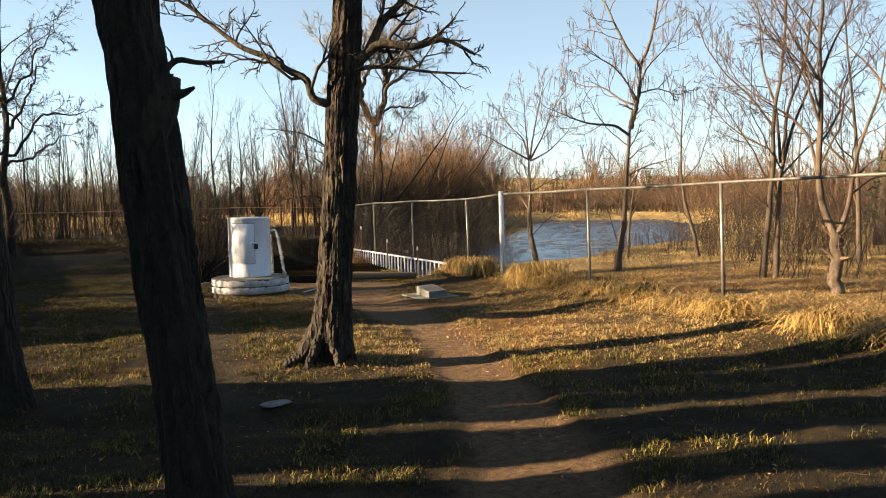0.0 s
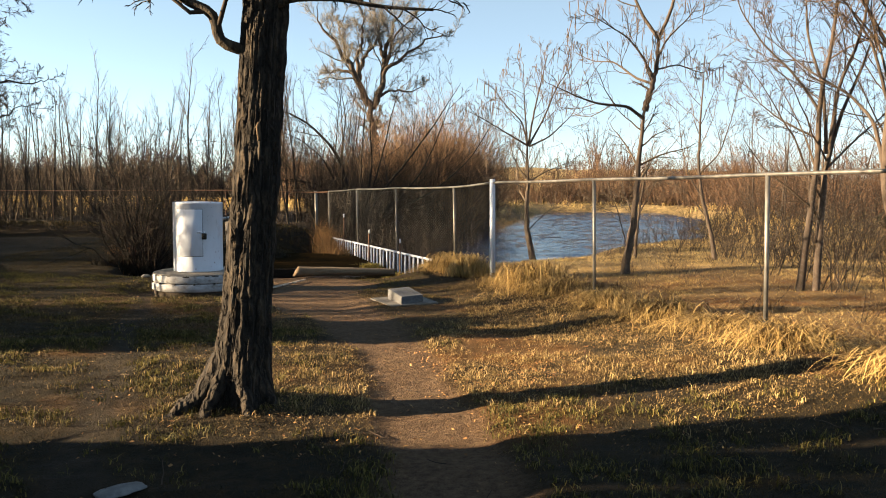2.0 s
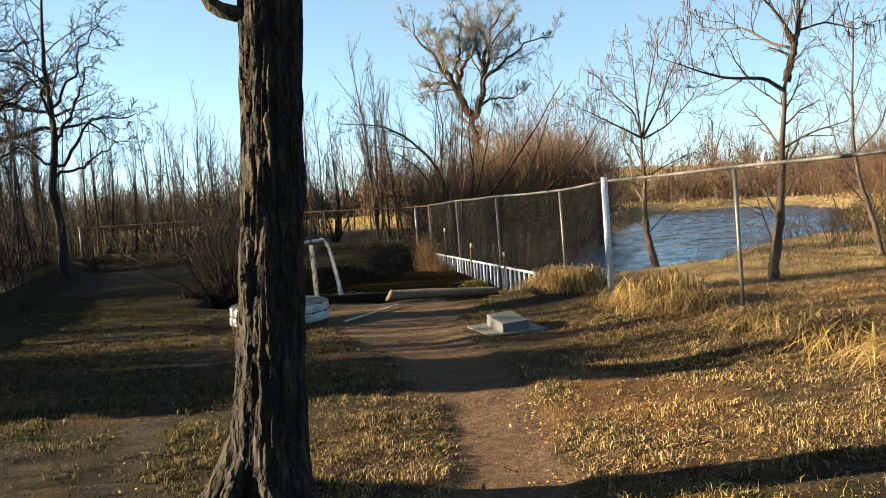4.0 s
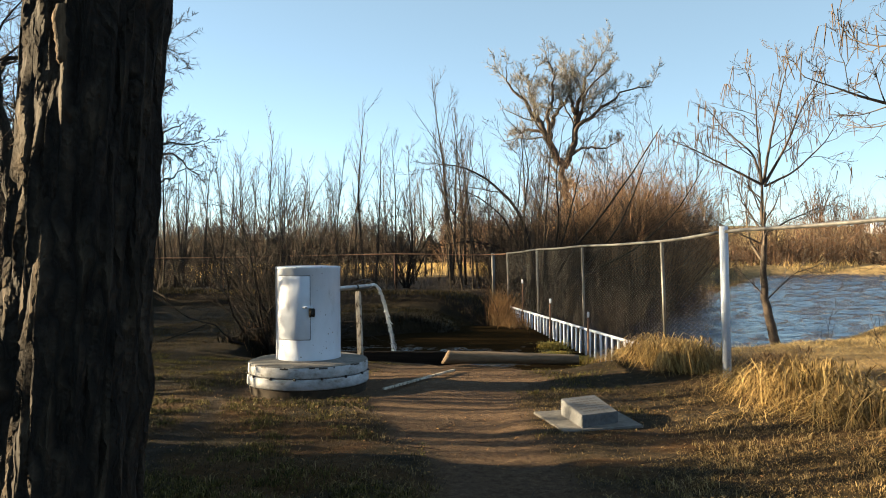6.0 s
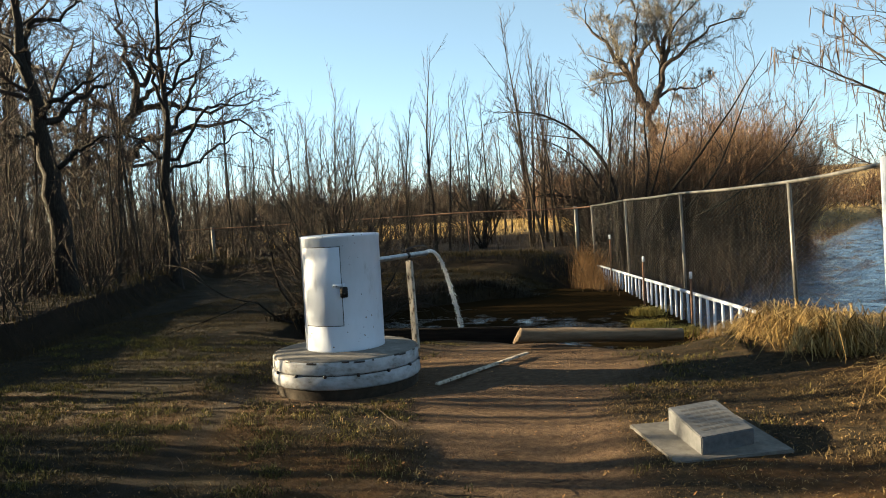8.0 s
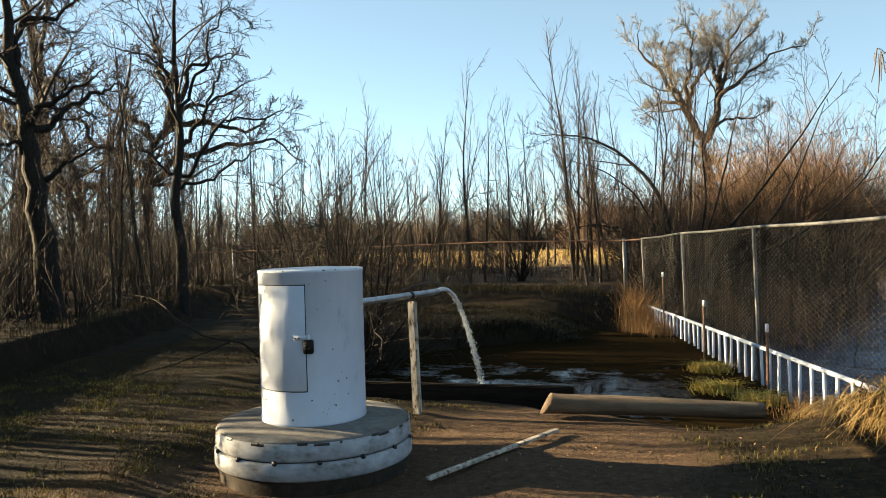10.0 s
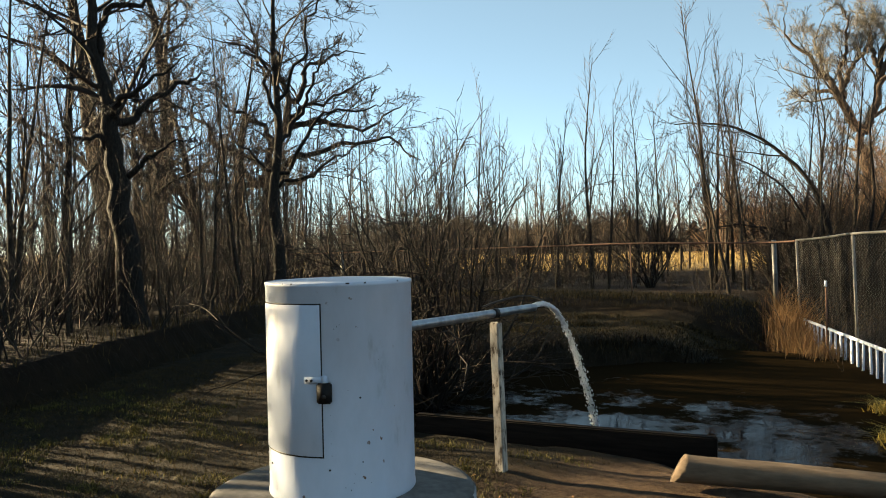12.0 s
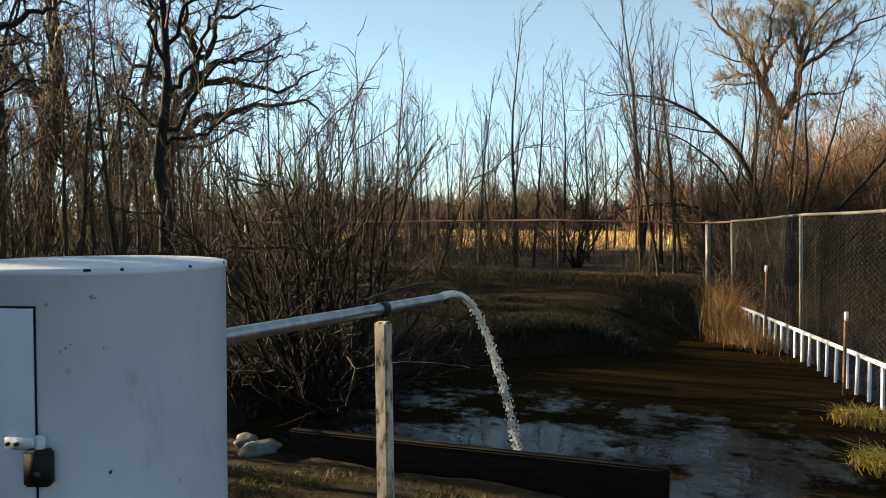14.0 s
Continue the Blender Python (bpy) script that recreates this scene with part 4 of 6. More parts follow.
def hang_pods(ob, tips, pods, seed):
    rng = np.random.default_rng(seed)
    high = tips[np.argsort(tips[:, -1, 2])[len(tips) // 3:]]
    ends = high[rng.integers(0, len(high), pods), -1]
    length = rng.uniform(0.2, 0.38, pods)
    p, rr = limbs(rng, ends, np.tile([0, 0, -1.0], (pods, 1)) + rng.normal(0, 0.14, (pods, 3)), length, np.full(pods, 0.0075), 4, 0.06, -0.1, 0.6)
    for k in range(pods):
        part("seed_pod", mesh_of("seed_pod", *tubes([(p[k:k + 1], rr[k:k + 1], 4)]), pod_brown), pod_brown, ob)


ob, tips = boned_tree("catalpa_tree", 3.62, 15.3, 13.8, [
    (0.078, 0.0495, 0, 0, [(-0.10, -0.1), (-0.06, 0.25), (0.05, 1.1), (0.09, 1.95), (0.15, 2.75), (0.19, 2.95)]),
    (0.059, 0.0375, 0, 0, [(0.17, 2.85), (0.27, 3.25), (0.35, 3.6), (0.36, 4.1)]),
    (0.031, 0.0090, 0, -0.6, [(0.15, 2.72), (-0.12, 2.92), (-0.62, 2.95), (-1.05, 3.1), (-1.5, 3.3)]),
    (0.033, 0.0090, 0, 0.3, [(0.36, 4.06), (0.12, 4.41), (-0.13, 4.94), (-0.3, 5.37), (-0.6, 6.2)]),
    (0.033, 0.0090, 0, -0.2, [(0.36, 4.06), (0.56, 4.55), (0.66, 5.1), (0.78, 6.1)]),
    (0.025, 0.0075, 0, 0.7, [(0.31, 3.3), (0.03, 3.42), (-0.39, 3.76), (-0.74, 3.8), (-1.1, 4.0)]),
    (0.023, 0.0075, 0, -0.5, [(0.32, 3.38), (0.1, 3.75), (-0.14, 4.05), (-0.56, 4.3), (-0.95, 4.5)]),
    (0.017, 0.0060, 0, 0.3, [(0.35, 3.55), (0.69, 3.64), (1.1, 3.5), (1.35, 3.6)]),
    (0.020, 0.0060, 0, 0.9, [(0.34, 3.7), (0.5, 4.1), (0.95, 4.6), (1.2, 5.1)]),
    (0.012, 0.0053, 0, 0.2, [(-0.06, 0.5), (-0.25, 1.16), (-0.41, 1.52), (-0.46, 1.9)])], ACROSS, 103, bark_pale, twig_pale, "slender catalpa with hanging seed pods behind the fence", "catalpa trees by the pond")
hang_pods(ob, tips, 110, 103)
ob, tips = boned_tree("catalpa_tree", 2.35, 20.0, 6.9, [
    (0.092, 0.0435, 0, 0, [(0.22, -0.1), (0.14, 0.35), (0.02, 0.95), (-0.01, 1.78), (-0.02, 3.0)]),
    (0.025, 0.0090, 0, -0.5, [(-0.02, 2.98), (-0.5, 3.25), (-1.1, 3.6), (-1.5, 3.78)]),
    (0.025, 0.0090, 0, 0.5, [(0.0, 2.98), (-0.16, 3.55), (-0.6, 4.0), (-0.95, 4.5)]),
    (0.028, 0.0090, 0, 0.1, [(0.0, 2.98), (0.12, 3.75), (0.3, 4.6), (0.42, 5.1)]),
    (0.027, 0.0090, 0, -0.4, [(0.02, 2.98), (0.35, 3.6), (0.63, 4.3), (0.95, 4.75)]),
    (0.023, 0.0090, 0, -0.7, [(-0.02, 2.98), (-0.1, 3.85), (-0.14, 4.75)]),
    (0.022, 0.0075, 0, 0.7, [(0.02, 2.95), (0.5, 3.2), (1.0, 3.7), (1.3, 4.2)]),
    (0.017, 0.0060, 0, 0.3, [(-0.01, 2.1), (0.38, 2.35), (0.95, 2.6), (1.3, 2.65)]),
    (0.017, 0.0060, 0, -0.3, [(-0.02, 1.95), (-0.52, 2.2), (-1.0, 2.5)]),
    (0.014, 0.0053, 0, 0.2, [(0.05, 1.0), (0.48, 1.45), (0.93, 1.6)]),
    (0.014, 0.0053, 0, -0.2, [(0.05, 1.0), (-0.25, 1.35), (-0.5, 1.6)])], ACROSS, 117, bark_pale, twig_pale, "small catalpa hung with seed pods at the pond's edge", "catalpa trees by the pond")
hang_pods(ob, tips, 150, 117)
RIGHT = [L(10, 0.2, 0.99, 40, 0.52, 0.45, 8, 0.15, 0.07, 5, rmin=0.006), L(8, 0.2, 1.0, 40, 0.5, 0.55, 6, 0.16, 0.06, 3, rmin=0.0038), L(8, 0.15, 1.0, 40, 0.55, 0.65, 3, 0.2, 0.04, 3, rmin=0.0034)]
boned_tree("tree", 5.35, 12.4, 23.8, [
    (0.052, 0.014, 0, 0, [(-0.12, -0.1), (-0.08, 0.4), (-0.01, 1.25), (0.03, 1.95), (0.01, 2.65), (0.16, 3.53), (0.2, 4.6), (0.15, 5.6)]),
    (0.054, 0.014, 0, 0.3, [(0.09, -0.1), (0.10, 0.6), (0.12, 1.3), (0.16, 1.85), (0.26, 2.3), (0.5, 3.0), (0.8, 3.9)]),
    (0.026, 0.009, 0.05, 0.5, [(0.14, 1.9), (0.07, 2.8), (-0.16, 3.5), (-0.2, 4.3), (-0.35, 5.2)]),
    (0.028, 0.009, 0.05, -0.4, [(0.17, 1.95), (0.23, 2.8), (0.46, 3.4), (0.59, 4.6), (0.75, 5.5)]),
    (0.020, 0.008, 0, -0.4, [(0.01, 2.5), (-0.29, 2.95), (-0.68, 3.33), (-1.0, 3.8), (-1.2, 4.4)]),
    (0.016, 0.006, 0, 0.5, [(0.03, 2.1), (-0.41, 2.35), (-0.75, 2.65), (-1.1, 3.2)]),
    (0.016, 0.006, 0.1, 0.7, [(0.15, 1.7), (0.5, 2.1), (0.9, 2.5), (1.2, 3.2)])], RIGHT, 131, bark_pale, twig_brown, "pale twin-stemmed bare tree behind the fence")
boned_tree("tree", 5.25, 10.15, 27.9, [
    (0.088, 0.072, 0, 0, [(0.02, -0.12), (0.0, 0.2), (0.01, 0.55), (-0.02, 0.86)]),
    (0.050, 0.014, 0, 0.1, [(-0.02, 0.8), (-0.13, 1.05), (-0.23, 1.36), (-0.23, 1.85), (-0.21, 2.65), (-0.25, 3.25), (-0.2, 4.2), (-0.3, 5.2)]),
    (0.036, 0.010, 0, -0.2, [(0.0, 0.8), (0.1, 1.05), (0.15, 1.3), (0.22, 1.9), (0.45, 2.6), (0.55, 3.4)]),
    (0.024, 0.008, 0, 0.5, [(-0.23, 1.6), (-0.36, 2.16), (-0.62, 2.47), (-1.06, 2.78), (-1.5, 3.2)]),
    (0.020, 0.007, 0.05, -0.3, [(-0.24, 2.9), (-0.52, 3.39), (-0.73, 3.8), (-1.0, 4.5)]),
    (0.020, 0.007, 0.05, -0.5, [(-0.22, 2.3), (-0.41, 2.92), (-0.68, 3.35), (-1.0, 3.6)]),
    (0.020, 0.007, 0.05, 0.5, [(-0.24, 2.9), (-0.1, 3.35), (0.1, 3.8), (0.3, 4.6)]),
    (0.016, 0.006, -0.05, 0.4, [(0.15, 1.34), (0.38, 1.55), (0.6, 1.6), (0.9, 1.9)])], RIGHT, 137, bark_pale, twig_brown, "low-forked bare tree in the long grass behind the fence")
boned_tree("tree", 5.9, 17.7, 18.4, [(0.05, 0.014, 0, 0, [(0.12, -0.1), (0.0, 0.6), (-0.16, 1.1), (-0.28, 1.7), (-0.3, 2.4), (-0.25, 4.2)]), (0.018, 0.007, 0, 0.4, [(-0.2, 1.3), (-0.5, 1.8), (-0.65, 2.4), (-0.75, 3.2)]), (0.018, 0.007, 0, -0.4, [(-0.28, 1.8), (0.1, 2.2), (0.3, 2.9), (0.4, 3.6)]), (0.016, 0.006, 0, 0.2, [(-0.1, 0.9), (-0.5, 1.4), (-0.9, 1.6)])], RIGHT, 141, bark_pale, twig_pale, "thin slanting bare tree on the pond bank")
boned_tree("tree", 4.7, 18.9, 14.0, [(0.04, 0.014, 0, 0, [(-0.05, -0.1), (-0.02, 0.7), (0.05, 1.4), (0.2, 2.2)]), (0.025, 0.008, 0, 0.2, [(0.0, 0.7), (-0.3, 1.4), (-0.45, 2.0)]), (0.02, 0.008, 0, -0.2, [(0.02, 1.0), (0.3, 1.6), (0.55, 2.1)])], RIGHT, 142, bark_pale, twig_pale, "small forked bare tree at the water's edge")
tree("tree", 8.4, 15.2, 145, 6.0, 0.055, RIGHT, bark_pale, twig_brown, "bare tree with ascending branches on the bank", trunk_wig=0.05)
tree("tree", 12.5, 21.5, 149, 11.0, 0.15, PARK, bark, twig_brown, "large bare tree beyond the pond bank", trunk_wig=0.04)
for n in range(16):
    x, y = 7.5 + RNG.uniform(0, 14), 13 + RNG.uniform(0, 24)
    if inside_by(np.array([x]), np.array([y]), POND)[0] < -1.5 and x > 7.0 + 0.12 * y:
        tree("tree", x, y, 160 + n, RNG.uniform(3.5, 7.0), RNG.uniform(0.03, 0.06), RIGHT[:2] + [L(3, 0.2, 1.0, 36, 0.4, 0.6, 3, 0.12, 0.03, 3)], bark_pale, twig_brown, "bare young tree on the grassy bank", "tree", "trees on the bank", stems=1 + n % 2, fan=0.15)

# ---- woods behind the back fence ----
SAPLING = [L(14, 0.25, 0.97, 28, 0.36, 0.45, 5, 0.1, 0.07, 3, rmin=0.008), L(9, 0.15, 1.0, 32, 0.5, 0.6, 2, 0.1, 0.05, 3, rmin=0.006)]
models = []
for n in range(8):
    ob, _ = tree("sapling", -11 - 1.3 * n, 31 + 0.4 * n, 200 + n, 3.9 + 0.38 * n, 0.034 + 0.003 * n, SAPLING, bark, twig_brown, "slim bare sapling in the wood behind the fence", "tree", "saplings behind the fence", sides=6, trunk_wig=0.03, flare=1.15)
    models.append(ob)
rows = []
while len(rows) < 170:
    x, y = RNG.uniform(-34, -2.5), 29.6 + 22 * RNG.random() ** 1.5
    if y - 29.6 > 20 and RNG.random() < 0.5:
        continue
    rows.append((x, y))
while len(rows) < 315:
    y = RNG.uniform(14.5, 30) if len(rows) < 275 else RNG.uniform(9.6, 14.5)
    rows.append((lawn_left(y) - 0.8 - 9 * RNG.random() ** 1.3, y))
for x, y in rows:
    copy_thing(models[RNG.integers(8)], pose(x, y, zat(x, y) - 0.02, RNG.normal(0, 2.5), RNG.normal(0, 2.5), RNG.uniform(0, 360)) @ Matrix.Scale(RNG.uniform(0.75, 1.12), 4))


def thicket(name, places, hmin, hmax, r, splay, stems, twig_mat, label, seed, lift=0.03, side_count=5, twigs=2, wig=0.09, uneven=0.55, patch=7.0, shape=None):
    """Brush: many stems fanning out of many feet, with shoots and twigs, one body. shape: a height factor by place."""
    rng = np.random.default_rng(seed)
    places = np.asarray(places, float)
    feet = np.repeat(places, stems, axis=0) + rng.normal(0, 0.12, (len(places) * stems, 2))
    z = ground_z(feet[:, 0], feet[:, 1]) - 0.05
    n = len(feet)
    d = np.stack([rng.normal(0, splay, n), rng.normal(0, splay, n), np.ones(n)], -1)
    length = rng.uniform(hmin, hmax, n) * np.clip(0.75 + uneven * fbm(feet[:, 0] / patch, feet[:, 1] / patch, 3, seed), 0.25, 1.4)
    if shape:
        length = length * shape(feet[:, 0], feet[:, 1])
    p, rr = limbs(rng, np.c_[feet, z], d, length, np.full(n, r) * rng.uniform(0.6, 1.2, n), 4, wig * 1.25, lift, 0.3)
    q = offshoots(rng, p, rr, length, side_count, 0.2, 1.0, 36, 0.42, 0.6, 3, 0.15, 0.03, rmin=r * 0.4)
    groups = [(p, rr, 3), (q[0], q[1], 3)]
    if twigs:
        w = offshoots(rng, *q, twigs, 0.2, 0.95, 42, 0.55, 0.7, 2, 0.1, 0.03, rmin=r * 0.3)
        groups.append((w[0], w[1], 3))
    return tagged(new(name, mesh_of(name, *tubes(groups), twig_mat)), label, "brush", kind="stuff")


def strip(n, x0, x1, y0, y1, test=None):
    out = []
    while len(out) < n:
        x, y = RNG.uniform(x0, x1), RNG.uniform(y0, y1)
        if test is None or test(x, y):
            out.append((x, y))
    return out


def dry(x, y):
    return inside_by(np.array([x]), np.array([y]), POND)[0] < 0.4


def bank(x, y):
    return inside_by(np.atleast_1d(np.asarray(x, float)), np.atleast_1d(np.asarray(y, float)), POND)


def mound(x, y):
    """The brush swells to its greatest height half-way along the pond."""
    return 0.62 + 0.62 * np.exp(-((x - 2.8) / 4.5) ** 2 - ((y - 47) / 9.0) ** 2)


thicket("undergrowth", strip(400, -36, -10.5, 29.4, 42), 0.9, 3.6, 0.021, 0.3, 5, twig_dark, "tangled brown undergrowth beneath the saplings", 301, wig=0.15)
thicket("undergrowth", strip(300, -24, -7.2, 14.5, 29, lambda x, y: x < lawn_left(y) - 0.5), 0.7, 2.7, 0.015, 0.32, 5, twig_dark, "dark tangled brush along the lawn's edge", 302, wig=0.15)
# mostly unseen brush, bounded along the sun's direction to shade the pool side
thicket("undergrowth", strip(90, -32, -13, 13.2, 22.5, lambda x, y: y > 15.5 + 0.123 * (x + 13)), 2.0, 4.4, 0.016, 0.28, 6, twig_dark, "tall dark brush deep in the wood, placed to shade the pool", 319)
# three strips of brush, mostly out of view, added as shadow casters
thicket("undergrowth", strip(120, -14, -8.0, 9.8, 14.5, lambda x, y: x < lawn_left(y) - 0.6), 1.6, 3.8, 0.011, 0.3, 6, twig_dark, "tall dark brush at the lawn's edge, added to shade the well", 311)
thicket("undergrowth", strip(56, -13, -8.6, 8.2, 11.0), 1.4, 3.0, 0.014, 0.25, 6, twig_dark, "scattered tall brush at the lawn's edge, added to streak the light", 313)
thicket("undergrowth", strip(130, -12, -7.0, -3, 8.5, lambda x, y: x < lawn_left(y) - 0.6), 0.7, 2.0, 0.010, 0.3, 6, twig_dark, "low dark brush out of view, added to streak the light on the lawn", 312)
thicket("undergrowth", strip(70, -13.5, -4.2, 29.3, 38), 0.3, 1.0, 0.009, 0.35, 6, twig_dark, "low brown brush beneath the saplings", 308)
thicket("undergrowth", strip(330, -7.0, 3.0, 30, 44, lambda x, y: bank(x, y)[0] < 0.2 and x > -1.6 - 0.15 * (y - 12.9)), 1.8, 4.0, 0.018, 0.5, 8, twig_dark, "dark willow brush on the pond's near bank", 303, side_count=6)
thicket("undergrowth", strip(520, -8.0, 8.5, 40, 62, lambda x, y: bank(x, y)[0] < 0.6 and x > -3.0 - 0.1 * (y - 40)), 3.6, 5.8, 0.03, 0.34, 8, twig_russet, "russet willow thicket swelling above the pond", 317, side_count=6, uneven=0.6, patch=4.0, shape=mound)
thicket("undergrowth", strip(800, -16, 34, 62, 106, lambda x, y: bank(x, y)[0] < -4.0), 3.0, 7.0, 0.05, 0.36, 5, twig_red, "red-brown willow thicket round the far shore", 304, uneven=1.0, patch=11.0)
thicket("undergrowth", strip(200, -3.4, 3.2, 25.5, 56, lambda x, y: -0.9 < bank(x, y)[0] < 0.9), 0.7, 2.4, 0.012, 0.7, 7, twig_dark, "dark twigs hanging over the pond's near edge", 309, wig=0.14)
thicket("undergrowth", strip(110, -2.2, 0.9, 23.5, 36, lambda x, y: 0.2 < bank(x, y)[0] and x < 0.12 * y - 2.6), 1.5, 2.7, 0.012, 0.6, 6, twig_dark, "dark drowned brush standing in the pond's still corner", 315, wig=0.16)
thicket("undergrowth", strip(170, 3.2, 13, 8, 21, lambda x, y: x > fence_at(y) + 0.5 and bank(x, y)[0] < -1.0), 0.25, 0.9, 0.004, 0.4, 8, twig_brown, "low brown weeds in the grass behind the fence", 314, wig=0.14)
thicket("undergrowth", strip(170, 5.6, 15, 11.5, 30, lambda x, y: bank(x, y)[0] < -1.0), 0.9, 3.0, 0.010, 0.3, 6, twig_dark, "brown twiggy shrubs on the grassy bank", 310, side_count=7)
thicket("undergrowth", strip(760, 13, 58, 34, 115, lambda x, y: bank(x, y)[0] < -2.0 and x > 0.33 * y - 3), 1.5, 5.5, 0.038, 0.38, 5, twig_red, "red-brown scrub on the slope beyond the pond", 305)
thicket("far_woods", strip(330, -200, 180, 125, 225), 5.5, 10.5, 0.095, 0.2, 5, twig_brown, "distant belt of bare brown trees", 306, wig=0.06)
thicket("far_woods", strip(140, -130, -40, 55, 120), 4.5, 9.5, 0.06, 0.18, 5, twig_brown, "distant bare trees past the wood", 307, wig=0.06)
thicket("far_woods", strip(420, -75, 2, 100, 116), 4.2, 6.6, 0.09, 0.22, 8, twig_dark, "dark hedge of bare trees beyond the straw field", 318, side_count=6, uneven=0.4)

# the shrub beside the pool, and the fanning willow behind the fence
for x, y, seed, h, n, r, fan, label, tm in [(-6.3, 19.1, 401, 4.0, 46, 0.027, 0.42, "dense many-stemmed bare shrub beside the pool", twig_dark), (-7.6, 31.5, 404, 4.4, 14, 0.025, 0.4, "many-stemmed bare shrub behind the fence", twig_dark), (1.5, 38.5, 405, 3.0, 14, 0.03, 0.5, "small bare willow at the water's edge", twig_red)]:
    ob, _ = tree("shrub", x, y, seed, h, r, [L(7, 0.12, 0.97, 40, 0.5, 0.55, 6, 0.2, 0.02, 3, rmin=0.009), L(7, 0.15, 1.0, 42, 0.45, 0.6, 4, 0.2, 0.01, 3, rmin=0.005)], bark_dark, tm, label, "shrub", stems=n, fan=fan, rise=0.03, trunk_wig=0.17, sides=6, flare=1.1)

WILLOW = [L(9, 0.2, 1.0, 48, 0.5, 0.45, 8, 0.1, 0.11, 4, rmin=0.011), L(6, 0.15, 1.0, 36, 0.5, 0.55, 6, 0.1, 0.06, 3, rmin=0.006), L(6, 0.2, 1.0, 36, 0.55, 0.6, 3, 0.12, 0.04, 3, rmin=0.006)]
boned_tree("willow", -3.1, 33.0, -6.9, [
    (0.095, 0.03, 0, 0, [(0.0, -0.1), (-0.25, 1.6), (-0.65, 3.0), (-1.25, 3.8), (-1.95, 4.4), (-2.95, 4.85), (-4.1, 4.9)]),
    (0.062, 0.02, 0, 0.4, [(0.05, 0.0), (-0.1, 0.6), (-0.5, 1.9), (-0.55, 3.2), (-0.35, 4.6), (-0.6, 6.0)]),
    (0.068, 0.02, 0, -0.6, [(0.1, 0.0), (0.3, 0.5), (1.2, 1.8), (2.2, 3.0), (3.2, 4.4), (4.2, 6.0)]),
    (0.062, 0.02, 0, 0.8, [(0.15, 0.0), (0.6, 0.4), (1.9, 1.4), (2.8, 2.5), (3.4, 3.8), (4.0, 5.4)]),
    (0.06, 0.02, 0, -1.0, [(0.0, 0.3), (-0.7, 1.4), (-1.5, 1.9), (-2.4, 2.1), (-3.6, 1.9)]),
    (0.052, 0.018, 0, 1.0, [(0.05, 0.0), (0.2, 0.7), (0.8, 2.0), (1.2, 3.4), (1.5, 4.8), (1.9, 6.0)]),
    (0.052, 0.018, 0, -0.8, [(-0.05, 0.0), (-0.7, 1.8), (-1.3, 3.0), (-2.2, 3.7), (-3.4, 4.1)]),
    (0.052, 0.018, 0, -1.2, [(0.1, 0.0), (1.6, 0.9), (3.2, 1.7), (4.6, 3.0), (5.4, 4.4)]),
    (0.048, 0.018, 0, 0.2, [(0.1, 0.0), (0.5, 1.3), (0.7, 2.8), (0.6, 4.4), (0.9, 6.3)]),
    (0.052, 0.018, 0, 1.6, [(-0.1, 0.0), (-1.0, 1.3), (-2.4, 2.2), (-3.4, 3.4), (-4.0, 4.6)])], WILLOW, 402, bark_dark, twig_dark, "wide-spreading bare willow arching over the pond's edge", category="shrub")

GNARL = [L(9, 0.22, 0.95, 58, 0.62, 0.5, 12, 0.17, 0.03, 7, tip=0.15), L(8, 0.2, 0.98, 48, 0.42, 0.45, 8, 0.2, 0.03, 5, tip=0.2), L(8, 0.15, 1.0, 45, 0.5, 0.5, 5, 0.2, 0.02, 3, rmin=0.016), L(6, 0.1, 1.0, 42, 0.55, 0.6, 3, 0.24, 0.01, 3, rmin=0.011)]
boned_tree("tree", -25.5, 35.0, -45.4, [
    (0.33, 0.238, 0, 0, [(-0.4, -0.4), (-0.3, 2.0), (-0.18, 4.0), (-0.03, 6.0), (0.6, 6.8)]),
    (0.17, 0.042, 0, -1.5, [(0.0, 4.4), (0.6, 4.9), (1.5, 5.6), (2.8, 5.9), (4.5, 6.2), (5.6, 6.0), (6.3, 5.3)]),
    (0.17, 0.042, 0, 1.0, [(0.3, 6.4), (1.0, 7.1), (1.9, 7.4), (3.2, 7.4), (4.2, 7.2), (5.4, 7.8), (6.1, 8.2)]),
    (0.13, 0.035, 0, -1.0, [(0.6, 6.8), (1.8, 8.1), (3.1, 8.6), (4.3, 8.9)]),
    (0.16, 0.035, 0, 0.5, [(0.6, 6.8), (1.1, 8.2), (1.5, 9.3), (2.5, 10.0), (4.3, 10.3)]),
    (0.14, 0.035, 0, 1.5, [(0.0, 6.0), (-0.3, 7.0), (-1.5, 7.5), (-1.8, 8.2), (-2.6, 9.3)]),
    (0.17, 0.042, 0, -0.5, [(0.5, 6.6), (0.6, 8.2), (0.2, 10.0), (0.3, 12.0)]),
    (0.14, 0.035, 0, -1.5, [(-0.2, 4.2), (-1.4, 4.9), (-2.8, 5.0), (-4.4, 5.0)]),
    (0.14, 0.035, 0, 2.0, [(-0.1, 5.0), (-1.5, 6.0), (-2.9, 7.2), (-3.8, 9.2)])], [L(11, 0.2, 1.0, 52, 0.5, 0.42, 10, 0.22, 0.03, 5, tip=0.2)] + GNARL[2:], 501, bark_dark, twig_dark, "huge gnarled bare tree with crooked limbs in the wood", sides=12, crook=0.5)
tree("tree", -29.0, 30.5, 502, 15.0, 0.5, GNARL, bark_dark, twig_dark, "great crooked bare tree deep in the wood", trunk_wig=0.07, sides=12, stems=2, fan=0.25)
